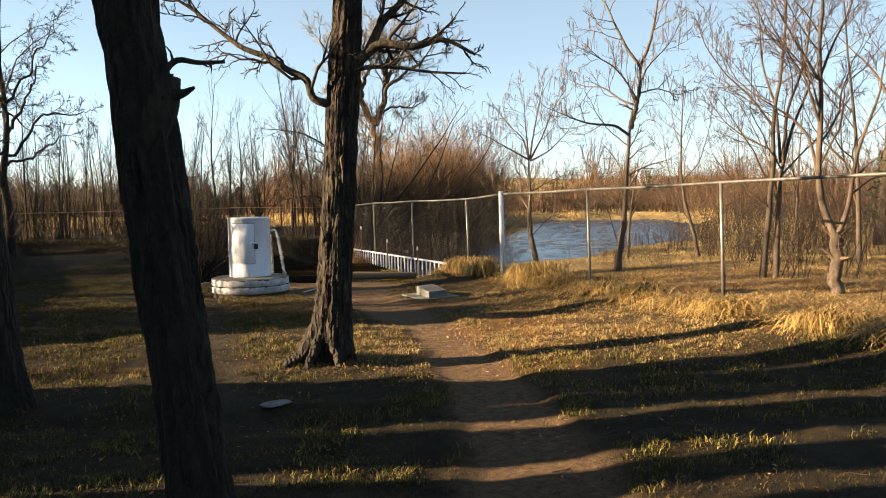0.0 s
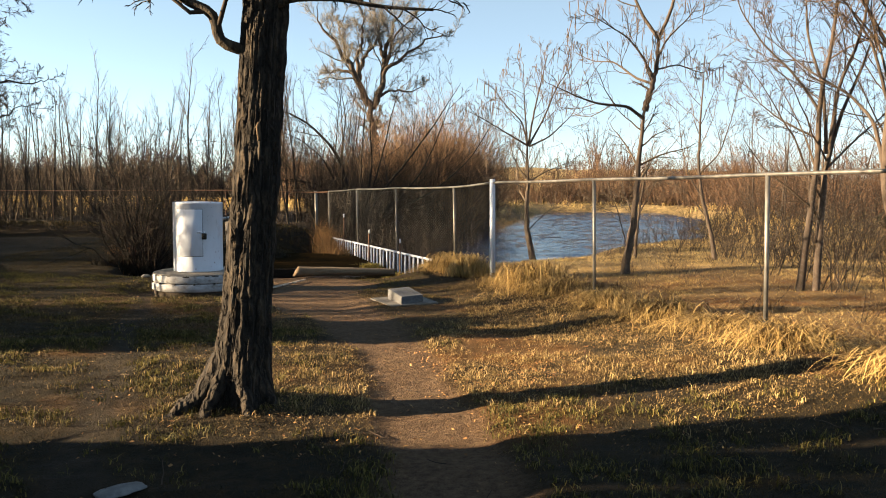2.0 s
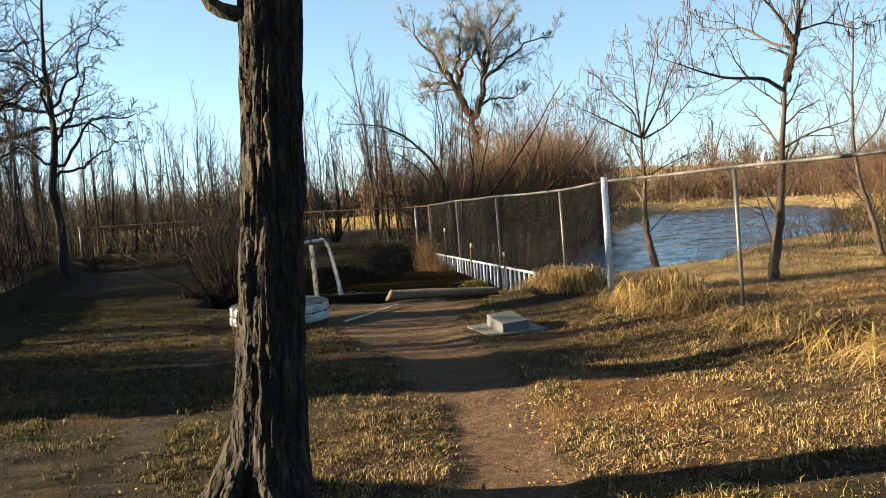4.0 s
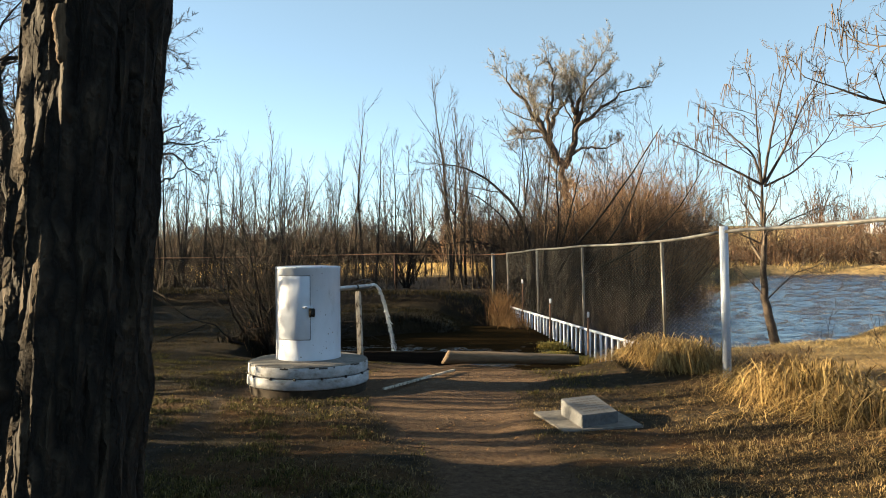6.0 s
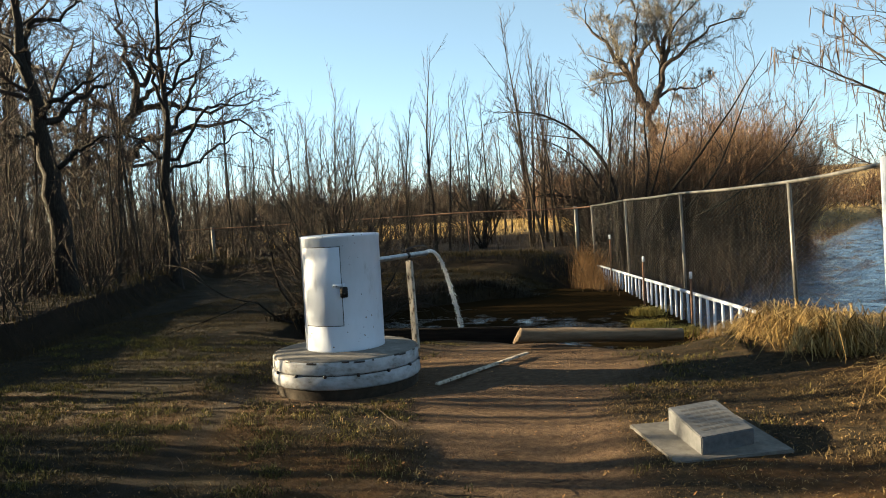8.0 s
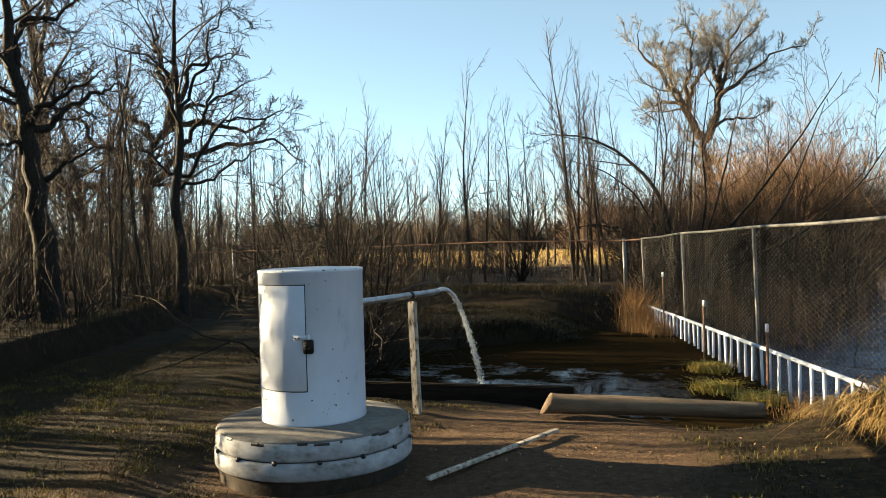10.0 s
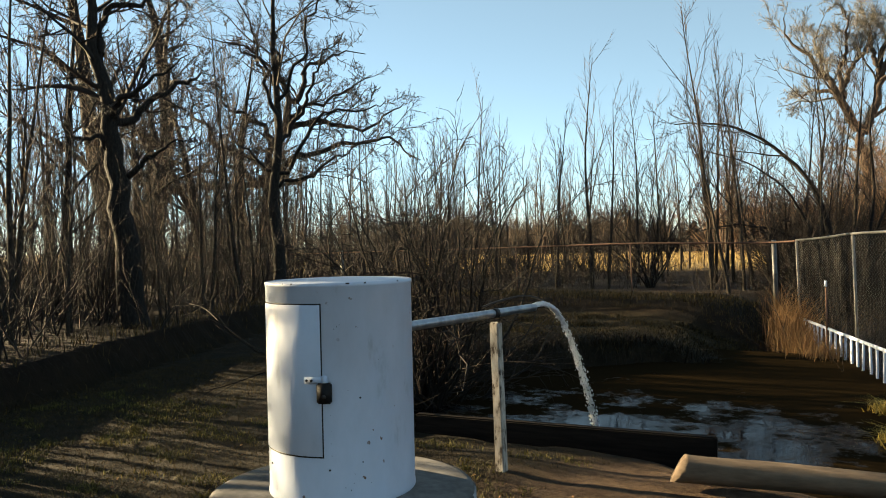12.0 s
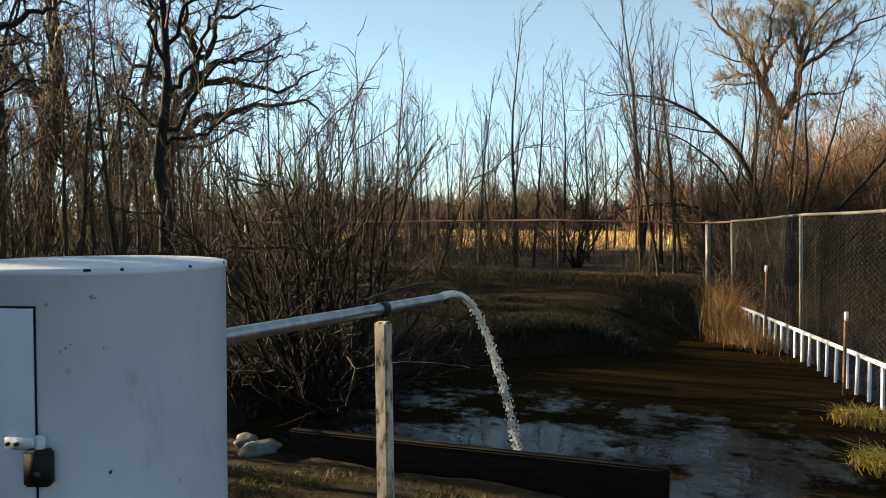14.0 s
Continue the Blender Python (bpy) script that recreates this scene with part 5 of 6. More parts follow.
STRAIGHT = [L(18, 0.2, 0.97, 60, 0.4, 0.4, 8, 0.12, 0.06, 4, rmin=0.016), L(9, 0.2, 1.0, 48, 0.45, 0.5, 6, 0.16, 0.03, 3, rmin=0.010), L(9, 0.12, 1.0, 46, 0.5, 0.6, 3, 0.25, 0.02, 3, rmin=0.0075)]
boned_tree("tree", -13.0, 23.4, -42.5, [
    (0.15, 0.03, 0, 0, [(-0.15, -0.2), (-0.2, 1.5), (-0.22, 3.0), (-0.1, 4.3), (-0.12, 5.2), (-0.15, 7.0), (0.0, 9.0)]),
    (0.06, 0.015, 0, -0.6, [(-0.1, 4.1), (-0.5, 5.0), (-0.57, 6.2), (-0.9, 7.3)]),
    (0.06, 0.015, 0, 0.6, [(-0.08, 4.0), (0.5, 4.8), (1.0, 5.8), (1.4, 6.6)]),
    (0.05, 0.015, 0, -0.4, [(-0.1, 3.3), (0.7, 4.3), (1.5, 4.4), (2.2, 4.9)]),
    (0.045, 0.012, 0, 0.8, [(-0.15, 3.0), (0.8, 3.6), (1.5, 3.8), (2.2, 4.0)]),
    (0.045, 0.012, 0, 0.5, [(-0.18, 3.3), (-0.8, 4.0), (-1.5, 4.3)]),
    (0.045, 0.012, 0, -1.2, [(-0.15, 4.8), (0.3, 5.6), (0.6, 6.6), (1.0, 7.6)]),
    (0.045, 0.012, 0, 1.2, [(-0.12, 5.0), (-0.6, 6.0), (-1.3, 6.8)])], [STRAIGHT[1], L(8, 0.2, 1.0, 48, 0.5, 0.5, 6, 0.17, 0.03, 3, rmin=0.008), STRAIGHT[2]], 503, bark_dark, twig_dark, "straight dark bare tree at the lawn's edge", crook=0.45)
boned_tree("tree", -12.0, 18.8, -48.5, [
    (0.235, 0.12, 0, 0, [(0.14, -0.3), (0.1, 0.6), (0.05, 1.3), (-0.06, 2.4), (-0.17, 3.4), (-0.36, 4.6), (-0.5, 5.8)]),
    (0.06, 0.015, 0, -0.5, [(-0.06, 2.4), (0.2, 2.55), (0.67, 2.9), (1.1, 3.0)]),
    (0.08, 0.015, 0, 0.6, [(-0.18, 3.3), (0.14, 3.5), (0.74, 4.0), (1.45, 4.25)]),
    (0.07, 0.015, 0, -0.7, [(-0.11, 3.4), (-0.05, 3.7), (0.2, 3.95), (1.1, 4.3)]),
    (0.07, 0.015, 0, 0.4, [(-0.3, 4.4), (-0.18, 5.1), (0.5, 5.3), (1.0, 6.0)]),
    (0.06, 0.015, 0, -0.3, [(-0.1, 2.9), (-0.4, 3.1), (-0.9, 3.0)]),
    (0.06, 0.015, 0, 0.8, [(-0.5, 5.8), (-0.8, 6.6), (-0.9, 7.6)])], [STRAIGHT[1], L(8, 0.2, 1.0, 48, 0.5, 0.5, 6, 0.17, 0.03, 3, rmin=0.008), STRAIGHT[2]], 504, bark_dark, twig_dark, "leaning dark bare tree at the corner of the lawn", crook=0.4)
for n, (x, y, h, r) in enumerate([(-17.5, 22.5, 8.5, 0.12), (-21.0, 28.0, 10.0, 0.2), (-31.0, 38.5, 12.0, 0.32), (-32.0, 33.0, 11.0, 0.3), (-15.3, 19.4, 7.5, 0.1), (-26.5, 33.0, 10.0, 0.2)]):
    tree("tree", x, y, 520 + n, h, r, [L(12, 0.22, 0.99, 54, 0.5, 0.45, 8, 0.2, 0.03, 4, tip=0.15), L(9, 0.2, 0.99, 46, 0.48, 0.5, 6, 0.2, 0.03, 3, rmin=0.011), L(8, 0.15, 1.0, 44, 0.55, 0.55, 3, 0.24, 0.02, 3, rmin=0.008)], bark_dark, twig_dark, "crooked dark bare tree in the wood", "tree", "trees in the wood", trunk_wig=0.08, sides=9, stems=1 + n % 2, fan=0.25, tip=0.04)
COTTON = [L(13, 0.22, 1.0, 50, 0.5, 0.36, 10, 0.2, 0.07, 5, tip=0.2, rmin=0.035), L(10, 0.15, 1.0, 44, 0.52, 0.5, 6, 0.18, 0.08, 3, tip=0.3, rmin=0.018), L(9, 0.15, 1.0, 40, 0.6, 0.55, 3, 0.2, 0.08, 3, rmin=0.012), L(4, 0.2, 1.0, 38, 0.6, 0.7, 2, 0.1, 0.08, 3, rmin=0.010)]
boned_tree("cottonwood", -6.2, 77.0, -5.1, [
    (0.74, 0.532, 0, 0, [(0.6, -0.3), (0.45, 3.0), (0.3, 6.3), (0.0, 8.6), (-0.28, 9.8)]),
    (0.37, 0.070, 0, -0.8, [(-0.25, 9.4), (-0.7, 10.5), (-1.14, 11.5), (-2.15, 13.5), (-4.6, 16.2), (-5.2, 18.4)]),
    (0.27, 0.063, 0, 1.5, [(-1.2, 11.8), (-1.3, 12.6), (-0.7, 14.4), (0.7, 15.8), (0.45, 18.1)]),
    (0.21, 0.056, 0, -2.0, [(-1.3, 12.2), (-1.3, 13.8), (-0.9, 16.1), (-1.4, 18.9)]),
    (0.34, 0.063, 0, 0.5, [(0.1, 9.0), (0.65, 10.4), (1.08, 11.8), (1.25, 14.4), (1.9, 17.0), (3.6, 19.5)]),
    (0.24, 0.056, 0, -1.5, [(1.1, 11.4), (2.0, 12.8), (4.2, 14.2), (5.6, 15.5), (7.9, 16.0)]),
    (0.16, 0.042, 0, 1.0, [(0.5, 9.8), (1.9, 10.9), (3.6, 10.9), (5.3, 11.7)]),
    (0.18, 0.042, 0, 1.0, [(-1.3, 12.2), (-1.9, 12.7), (-3.2, 12.9), (-4.75, 11.3)]),
    (0.19, 0.049, 0.2, 2.5, [(1.2, 14.0), (1.0, 15.3), (0.7, 17.5), (0.1, 19.9)]),
    (0.18, 0.049, 0.2, -2.5, [(1.15, 13.0), (1.9, 14.6), (3.0, 16.4), (4.4, 17.6)]),
    (0.16, 0.042, 0, 2.5, [(-1.8, 13.0), (-2.6, 14.9), (-3.0, 16.8), (-2.6, 18.6)])], COTTON, 505, bark_pale, twig_cream, "great bare cottonwood with a pale sunlit crown across the pond", sides=12, crook=0.3)


def cedar(x, y, h, w, seed, leaf=0.2, label="dark green cedar far off behind the bare trees"):
    rng = np.random.default_rng(seed)
    ob = thing("cedar", x, y, zat(x, y), 0, label, "tree", "cedars")
    part("trunk", rod((0, 0, -0.2), (0, 0, h * 0.8), 0.02 * h, 8, 0.006 * h), bark_dark, ob)
    n = 2600
    t = rng.random(n) ** 0.8
    a, rad = rng.uniform(0, 6.283, n), w * (1 - t) ** 0.8 * rng.uniform(0.35, 1.1, n)
    c = np.stack([np.cos(a) * rad, np.sin(a) * rad, 0.1 * h + t * 0.9 * h], -1)
    tri = c[:, None, :] + rng.normal(0, leaf, (n, 3, 3))
    part("foliage", mesh_of("foliage", tri.reshape(-1, 3), np.arange(3 * n).reshape(n, 3), cedar_leaf), cedar_leaf, ob)


for n in range(6):
    cedar(-62 + 5.5 * n + RNG.uniform(-2, 2), 148 + RNG.uniform(-8, 12), RNG.uniform(3.4, 4.8), RNG.uniform(1.8, 2.4), 600 + n)
# unseen junipers, sized and placed for the blobs of shadow on the lawn
for n, (x, y) in enumerate([(-7.0, 9.83), (-7.5, 10.15), (-7.3, 9.35), (-6.3, 5.63), (-6.0, 4.83), (-6.2, 4.0)]):
    cedar(x, y, 1.95 if n < 3 else 1.45 + 0.1 * (n % 2), 0.75, 640 + n, 0.12, "low dark juniper out of view, added to throw shade on the lawn")
cedar(15.5, 25.0, 4.0, 1.6, 620, 0.09)
cedar(18.0, 27.5, 4.6, 1.8, 621, 0.09)

# ---- fences ----
def wire_mesh(line, half, wire, bottom, sides=3):
    """Woven diamonds between stations of (x, y, z of the top)."""
    line = np.array(line, float)
    run = np.r_[0, np.cumsum(np.hypot(*np.diff(line[:, :2], axis=0).T))]
    top = line[:, 2].min()
    n, k = int(run[-1] / (2 * half)), int(np.ceil((line[:, 2].max() - bottom.min()) / half))
    j, i = np.meshgrid(np.arange(n), np.arange(k), indexing="ij")
    swing = np.where((i + j) % 2 == 0, 0.94, -0.94)
    s = np.clip(half * (2 * j + 1 + swing), 0, run[-1])
    x, y = np.interp(s, run, line[:, 0]), np.interp(s, run, line[:, 1])
    hi, lo = np.interp(s, run, line[:, 2]) - 0.01, np.interp(s, run, bottom)
    z = lo + (hi - lo) * i / (k - 1)
    off = np.where(i % 2 == 0, 0.004, -0.004)
    bulge = 0.03 * np.sin(s * 2.1) * np.sin(np.pi * i / (k - 1))
    p = np.stack([x + off + bulge, y, z], -1)
    return tubes([(p, np.full((n, k), wire), sides)])


pond_fence = thing("chain_link_fence", 0, 0, 0, 0, "weathered galvanised chain-link fence between lawn and pond", "fence")
tops = {2: 1.63, 3: 1.60, 4: 1.57, 5: 1.48, 6: 1.45, 7: 1.40, 8: 1.30, 0: 1.78, 1: 1.70}
for n, (x, y) in enumerate(FENCE):
    foot = -1.0 if 6 <= n <= 7 else zat(x, y) - 0.1
    if n == 4:
        post = rod((x + 0.03, y, foot), (x, y, tops[n] + 0.05), 0.047, 14)
        part("post", post, white_paint, pond_fence, "thick white-painted post")
    else:
        part("post", rod((x + 0.05, y, foot), (x, y, tops[n] + 0.01), 0.022, 10), galvanised, pond_fence)
rail_pts = []
for n, (x, y) in enumerate(FENCE):
    rail_pts.append((x, y, tops[n]))
    if n < len(FENCE) - 1:
        x2, y2 = FENCE[n + 1]
        rail_pts.append(((x + x2) / 2, (y + y2) / 2, (tops[n] + tops[n + 1]) / 2 - 0.015))
src = bent_limb(rail_pts, 0.019, 0.019, 70)
part("top_rail", mesh_of("top_rail", *tubes([(src[0], src[1], 9)]), galvanised), galvanised, pond_fence)
bottom = np.array([min(zat(x, y) + 0.03, -0.02) if not 5 <= n <= 7 else -0.6 for n, (x, y) in enumerate(FENCE)])
part("wire_mesh", mesh_of("wire_mesh", *wire_mesh([(x, y, tops[n]) for n, (x, y) in enumerate(FENCE)], 0.036, 0.0014, bottom), wire_grey), wire_grey, pond_fence)

back_fence = thing("chain_link_fence", 0, 0, 0, 0, "old chain-link fence along the wood behind the lawn", "fence")
BACK = [(-3.55, 28.6, 1.28), (-4.0, 28.85, 1.25), (-7.2, 28.95, 1.30), (-10.3, 29.0, 1.26), (-13.3, 29.0, 1.22), (-16.2, 28.9, 1.20), (-18.6, 26.7, 1.18), (-21.0, 24.4, 1.16), (-23.2, 21.0, 1.15), (-25.2, 17.5, 1.15)]
for n, (x, y, z) in enumerate(BACK[1:]):
    wide = n in (0, 4)
    part("post", rod((x, y, zat(x, y) - 0.15), (x - 0.03, y, z + (0.06 if wide else 0)), 0.05 if wide else 0.016, 10), galvanised if wide else rusty_steel, back_fence)
src = bent_limb(BACK, 0.02, 0.02, 60)
part("top_rail", mesh_of("top_rail", *tubes([(src[0], src[1], 7)]), rusty_steel), rusty_steel, back_fence, "rusty top rail")
part("wire_mesh", mesh_of("wire_mesh", *wire_mesh(BACK, 0.06, 0.0015, np.array([zat(x, y) + 0.03 for x, y, _ in BACK])), wire_grey), wire_grey, back_fence)

railing = thing("railing", 0, 0, 0, 0, "low white-painted steel railing between pool and pond", "railing")
ra, rb = Vector((0.30, 17.1, -0.005)), Vector((-3.50, 28.16, -0.25))
part("top_rail", rod(ra, rb, 0.025, 10), white_paint, railing)
for n in range(36):
    p = ra.lerp(rb, (n + 0.6) / 36.4)
    part("baluster", rod((p.x + 0.02 * math.sin(n * 2.3), p.y + 0.03 * math.sin(n * 5.1), -0.95), (p.x, p.y, p.z), 0.019, 8), white_paint, railing)

for x, y, z, lean_x in [(-1.56, 22.06, 0.35, 0.02), (-0.62, 19.55, 0.28, 0.0), (-2.65, 25.6, 0.62, -0.02)]:
    ob = thing("steel_stake", x, y, -1.0, 0, "thin rusty steel fence stake with a white tip", "stake", "stakes at the railing")
    part("shaft", box(0.035, 0.03, z + 0.9, (0, 0, (z + 0.9) / 2), 0.006), rusty_steel, ob)
    part("tip", box(0.042, 0.036, 0.1, (lean_x * 0.3, 0, z + 0.95), 0.006), white_paint, ob, "white-painted tip")

# ---- the well: pedestal, tank, pipe ----
cx, cy = -3.70, 14.54
ped = thing("pedestal", cx, cy, 0, 0, "round white-painted concrete pedestal with a bare grey top", "pedestal")
part("top_slab", lathe([(0.0, 0.086), (0.2, 0.087), (0.42, 0.082), (0.60, 0.068), (0.685, 0.060), (0.712, 0.052), (0.710, 0.04), (0.5, 0.04)], 72), concrete, ped, "bare grey concrete top")
part("upper_band", lathe([(0.66, 0.050), (0.708, 0.050), (0.720, 0.040), (0.724, -0.058), (0.716, -0.074), (0.68, -0.074)], 72), pedestal_paint, ped)
part("lower_band", lathe([(0.68, -0.084), (0.722, -0.084), (0.732, -0.096), (0.734, -0.192), (0.722, -0.206), (0.66, -0.206)], 72), pedestal_paint, ped)
part("groove", lathe([(0.70, -0.068), (0.70, -0.090)], 72), dark_metal, ped)
for n in range(26):
    a0 = 360 * n / 26 + 5 * math.sin(n * 3.7)
    wide, zc = 5 + 4 * math.sin(n * 2.1), 0.042 + 0.006 * math.sin(n * 1.9)
    part("chip", lathe([(0.7195, zc - 0.006), (0.7235, zc - 0.006), (0.7235, zc + 0.004 + 0.003 * math.sin(n)), (0.7165, zc + 0.010)], 5, a0, a0 + wide), dark_metal, ped, "dark chip in the paint of the edge")
part("footing", lathe([(0.70, -0.196), (0.712, -0.215), (0.70, -0.30), (0.73, -0.42)], 72), earth_crust, ped, "rough dirty concrete footing")
for n in range(10):
    a = radians(-150 + 24 * n)
    part("bolt", box(0.035, 0.03, 0.03, (0.722 * math.cos(a), 0.722 * math.sin(a), -0.079), 0.005, Matrix.Rotation(a, 4, "Z")), dark_metal, ped)

TR, T0, T1 = 0.39, 0.07, 1.188
tank = thing("well_tank", cx, cy, 0, 0, "white-painted steel well housing with a padlocked door", "tank")
part("shell", lathe([(TR - 0.004, T0), (TR + 0.003, T0 + 0.004), (TR + 0.003, T0 + 0.03), (TR, T0 + 0.04), (TR, T1 - 0.02), (TR + 0.004, T1 - 0.016), (TR + 0.004, T1), (TR - 0.006, T1 + 0.004)], 96), tank_paint, tank)
part("lid", lathe([(TR - 0.004, T1 + 0.001), (TR - 0.02, T1 + 0.004), (0.2, T1 + 0.012), (0.0, T1 + 0.014)], 96), white_paint, tank)
for n in range(14):
    a0 = 360 * n / 14 + 9 * math.sin(n * 2.7)
    part("chip", lathe([(TR + 0.0045, T1 - 0.002 - 0.002 * math.sin(n * 1.3)), (TR + 0.0052, T1 - 0.004), (TR + 0.003, T1 + 0.0035)], 4, a0, a0 + 1.6 + 1.2 * math.sin(n * 1.7)), dark_metal, tank, "dark chip in the rim's paint")
DA, DB, Z0, Z1 = -126.0, -63.0, 0.335, 1.085
door = part("door", lathe([(TR + 0.001, Z0), (TR + 0.005, Z0 + 0.004), (TR + 0.005, Z1 - 0.004), (TR + 0.001, Z1)], 28, DA, DB), tank_paint, tank)
for a0, a1, z0, z1 in [(DA - 0.5, DB + 0.5, Z1 - 0.001, Z1 + 0.006), (DA - 0.5, DB + 0.5, Z0 - 0.006, Z0 + 0.001), (DB - 0.1, DB + 0.9, Z0 - 0.006, Z1 + 0.006), (DA - 0.9, DA + 0.1, Z0 - 0.006, Z1 + 0.006)]:
    part("door_gap", lathe([(TR + 0.0015, z0), (TR + 0.0022, z0), (TR + 0.0022, z1), (TR + 0.0015, z1)], 28, a0, a1), black_rubber, door)


def on_tank(angle, z, out):
    """A local frame on the shell: x round it to the right, y outwards, z up."""
    a = radians(angle)
    return Matrix.Translation(((TR + out) * math.cos(a), (TR + out) * math.sin(a), z)) @ Matrix.Rotation(a - math.pi / 2, 4, "Z") @ Matrix.Diagonal((-1, 1, 1, 1))


hasp_m = on_tank(-66.5, 0.715, 0.012)
bm = box(0.12, 0.008, 0.034, (0, 0, 0), 0.003)
box(0.03, 0.012, 0.05, (0.045, 0.004, 0), 0.004, bm=bm)
bmesh.ops.transform(bm, matrix=hasp_m, verts=bm.verts)
part("hasp", bm, white_paint, tank, "painted steel hasp")
for dx in (-0.045, -0.02):
    bm = rod((dx, 0, 0), (dx, 0.012, 0), 0.006, 8)
    bmesh.ops.transform(bm, matrix=hasp_m, verts=bm.verts)
    part("screw", bm, dark_metal, tank)
lock = part("padlock", bmesh.new(), dark_metal, tank, "dark padlock with a weather cover")
bm = box(0.072, 0.036, 0.10, (0, 0.014, -0.045), 0.007)
bmesh.ops.transform(bm, matrix=on_tank(-60.0, 0.70, 0.014), verts=bm.verts)
part("lock_body", bm, black_rubber, lock)
bm = box(0.024, 0.004, 0.018, (0, 0.033, -0.06), 0.003)
bmesh.ops.transform(bm, matrix=on_tank(-60.0, 0.70, 0.014), verts=bm.verts)
part("face_plate", bm, dark_metal, lock)
arc = [(0.017 * math.cos(radians(a)), 0.012, 0.028 * math.sin(radians(a)) - 0.022) for a in range(0, 181, 20)]
src = bent_limb(arc, 0.005, 0.005, 12)
v, f = tubes([(src[0], src[1], 7)])
v = np.array([on_tank(-60.0, 0.70, 0.014) @ Vector(p) for p in v])
part("shackle", mesh_of("shackle", v, f, bright_metal), bright_metal, lock)
part("base_seam", lathe([(TR - 0.004, T0 + 0.012), (TR + 0.009, T0 + 0.012), (TR + 0.012, T0 + 0.004), (TR - 0.004, T0 + 0.004)], 96), dark_metal, tank, "dark gap at the foot of the shell")
for n, (a, z, size) in enumerate([(-34, 0.30, 0.007), (-41, 0.20, 0.004), (-43, 0.165, 0.005), (-40, 0.245, 0.003), (-28, 0.19, 0.0035), (-47, 0.18, 0.004), (-51, 0.975, 0.005), (-49, 0.985, 0.004), (-53, 0.965, 0.003), (-56.5, 0.54, 0.004), (-56.2, 0.46, 0.003), (-56.8, 0.40, 0.0035), (-56.4, 0.34, 0.003), (-44, 0.66, 0.003), (-70, 0.98, 0.003), (-20, 0.8, 0.003)]):
    bm = rod((0, -0.004, 0), (0, 0.0025, 0), size * 0.62, 7, size * 0.45)
    bmesh.ops.scale(bm, vec=(0.7 + 0.5 * (n % 3) / 2, 1, 1.4 - 0.4 * (n % 2)), verts=bm.verts)
    bmesh.ops.transform(bm, matrix=on_tank(a, z, 0), verts=bm.verts)
    part("chip", bm, dark_metal, tank, "dark chip in the paint")
for a, z in [(-58, 0.27), (-116, 0.26), (-35, 0.62)]:
    bm = rod((0, -0.004, 0), (0, 0.004, 0), 0.005, 10)
    bmesh.ops.transform(bm, matrix=on_tank(a, z, 0), verts=bm.verts)
    part("rivet", bm, dark_metal, tank)

pipe = thing("outflow_pipe", -3.64, 14.85, 0.885, 0, "galvanised steel outflow pipe from the well", "pipe")
tip_at = Vector((-3.78 + 3.64, 17.02 - 14.85, 0.838 - 0.885))
part("tube", mesh_of("tube", *tubes([(np.array([[(0.01, -0.15, 0.003), (0, 0.1, 0), tip_at * 0.5, tip_at]]), np.full((1, 4), 0.031), 16)]), pipe_steel), pipe_steel, pipe)
# solid black plug in place of the shade inside the pipe
part("bore", rod(tip_at + Vector((0, -0.03, 0)), tip_at + Vector((0, 0.002, 0)), 0.027, 12), black_rubber, pipe, "black plug for the shaded open end")
part("coupling", rod(tip_at * 0.66 - Vector((0, 0.03, 0)), tip_at * 0.66 + Vector((0, 0.03, 0)), 0.037, 14), black_rubber, pipe, "black strap at the stake")
src = bent_limb([(-0.085, 1.25, 0.03), (-0.09, 1.5, 0.055), (-0.11, 1.9, 0.07), (-0.14, 2.15, 0.045), (-0.16, 2.35, 0.0)], 0.008, 0.007, 14)
part("cable", mesh_of("cable", *tubes([(src[0], src[1], 6)]), black_rubber), black_rubber, pipe, "black cable tied along the pipe")

stake = thing("wooden_post", -3.60, 16.12, zat(-3.6, 16.12), 0, "square wooden post with peeling pale paint under the pipe", "post")
bm = box(0.07, 0.07, 1.35, (0, 0, 0.35), 0.008)
for v_ in bm.verts:
    v_.co.x += -0.07 * (v_.co.z + 0.3) / 1.3
    v_.co.y += 0.07 * (v_.co.z + 0.3) / 1.3
zs = max(v_.co.z for v_ in bm.verts)
for v_ in bm.verts:
    v_.co.z += (0.80 - zat(-3.6, 16.12)) - zs
part("shaft", bm, peeled, stake, sharp=True)


def jet_material():
    m = bpy.data.materials.new("falling_water")
    m.use_nodes = True
    n, link = m.node_tree.nodes, m.node_tree.links.new
    b = n["Principled BSDF"]
    b.inputs["Base Color"].default_value = (0.86, 0.9, 0.94, 1)
    b.inputs["Roughness"].default_value, b.inputs["IOR"].default_value = 0.08, 1.33
    b.inputs["Transmission Weight"].default_value = 0.4
    t, bp = n.new("ShaderNodeTexNoise"), n.new("ShaderNodeBump")
    t.inputs["Scale"].default_value, t.inputs["Detail"].default_value = 55.0, 4.0
    bp.inputs["Strength"].default_value, bp.inputs["Distance"].default_value = 1.0, 0.01
    link(t.outputs["Fac"], bp.inputs["Height"])
    link(bp.outputs[0], b.inputs["Normal"])
    return m


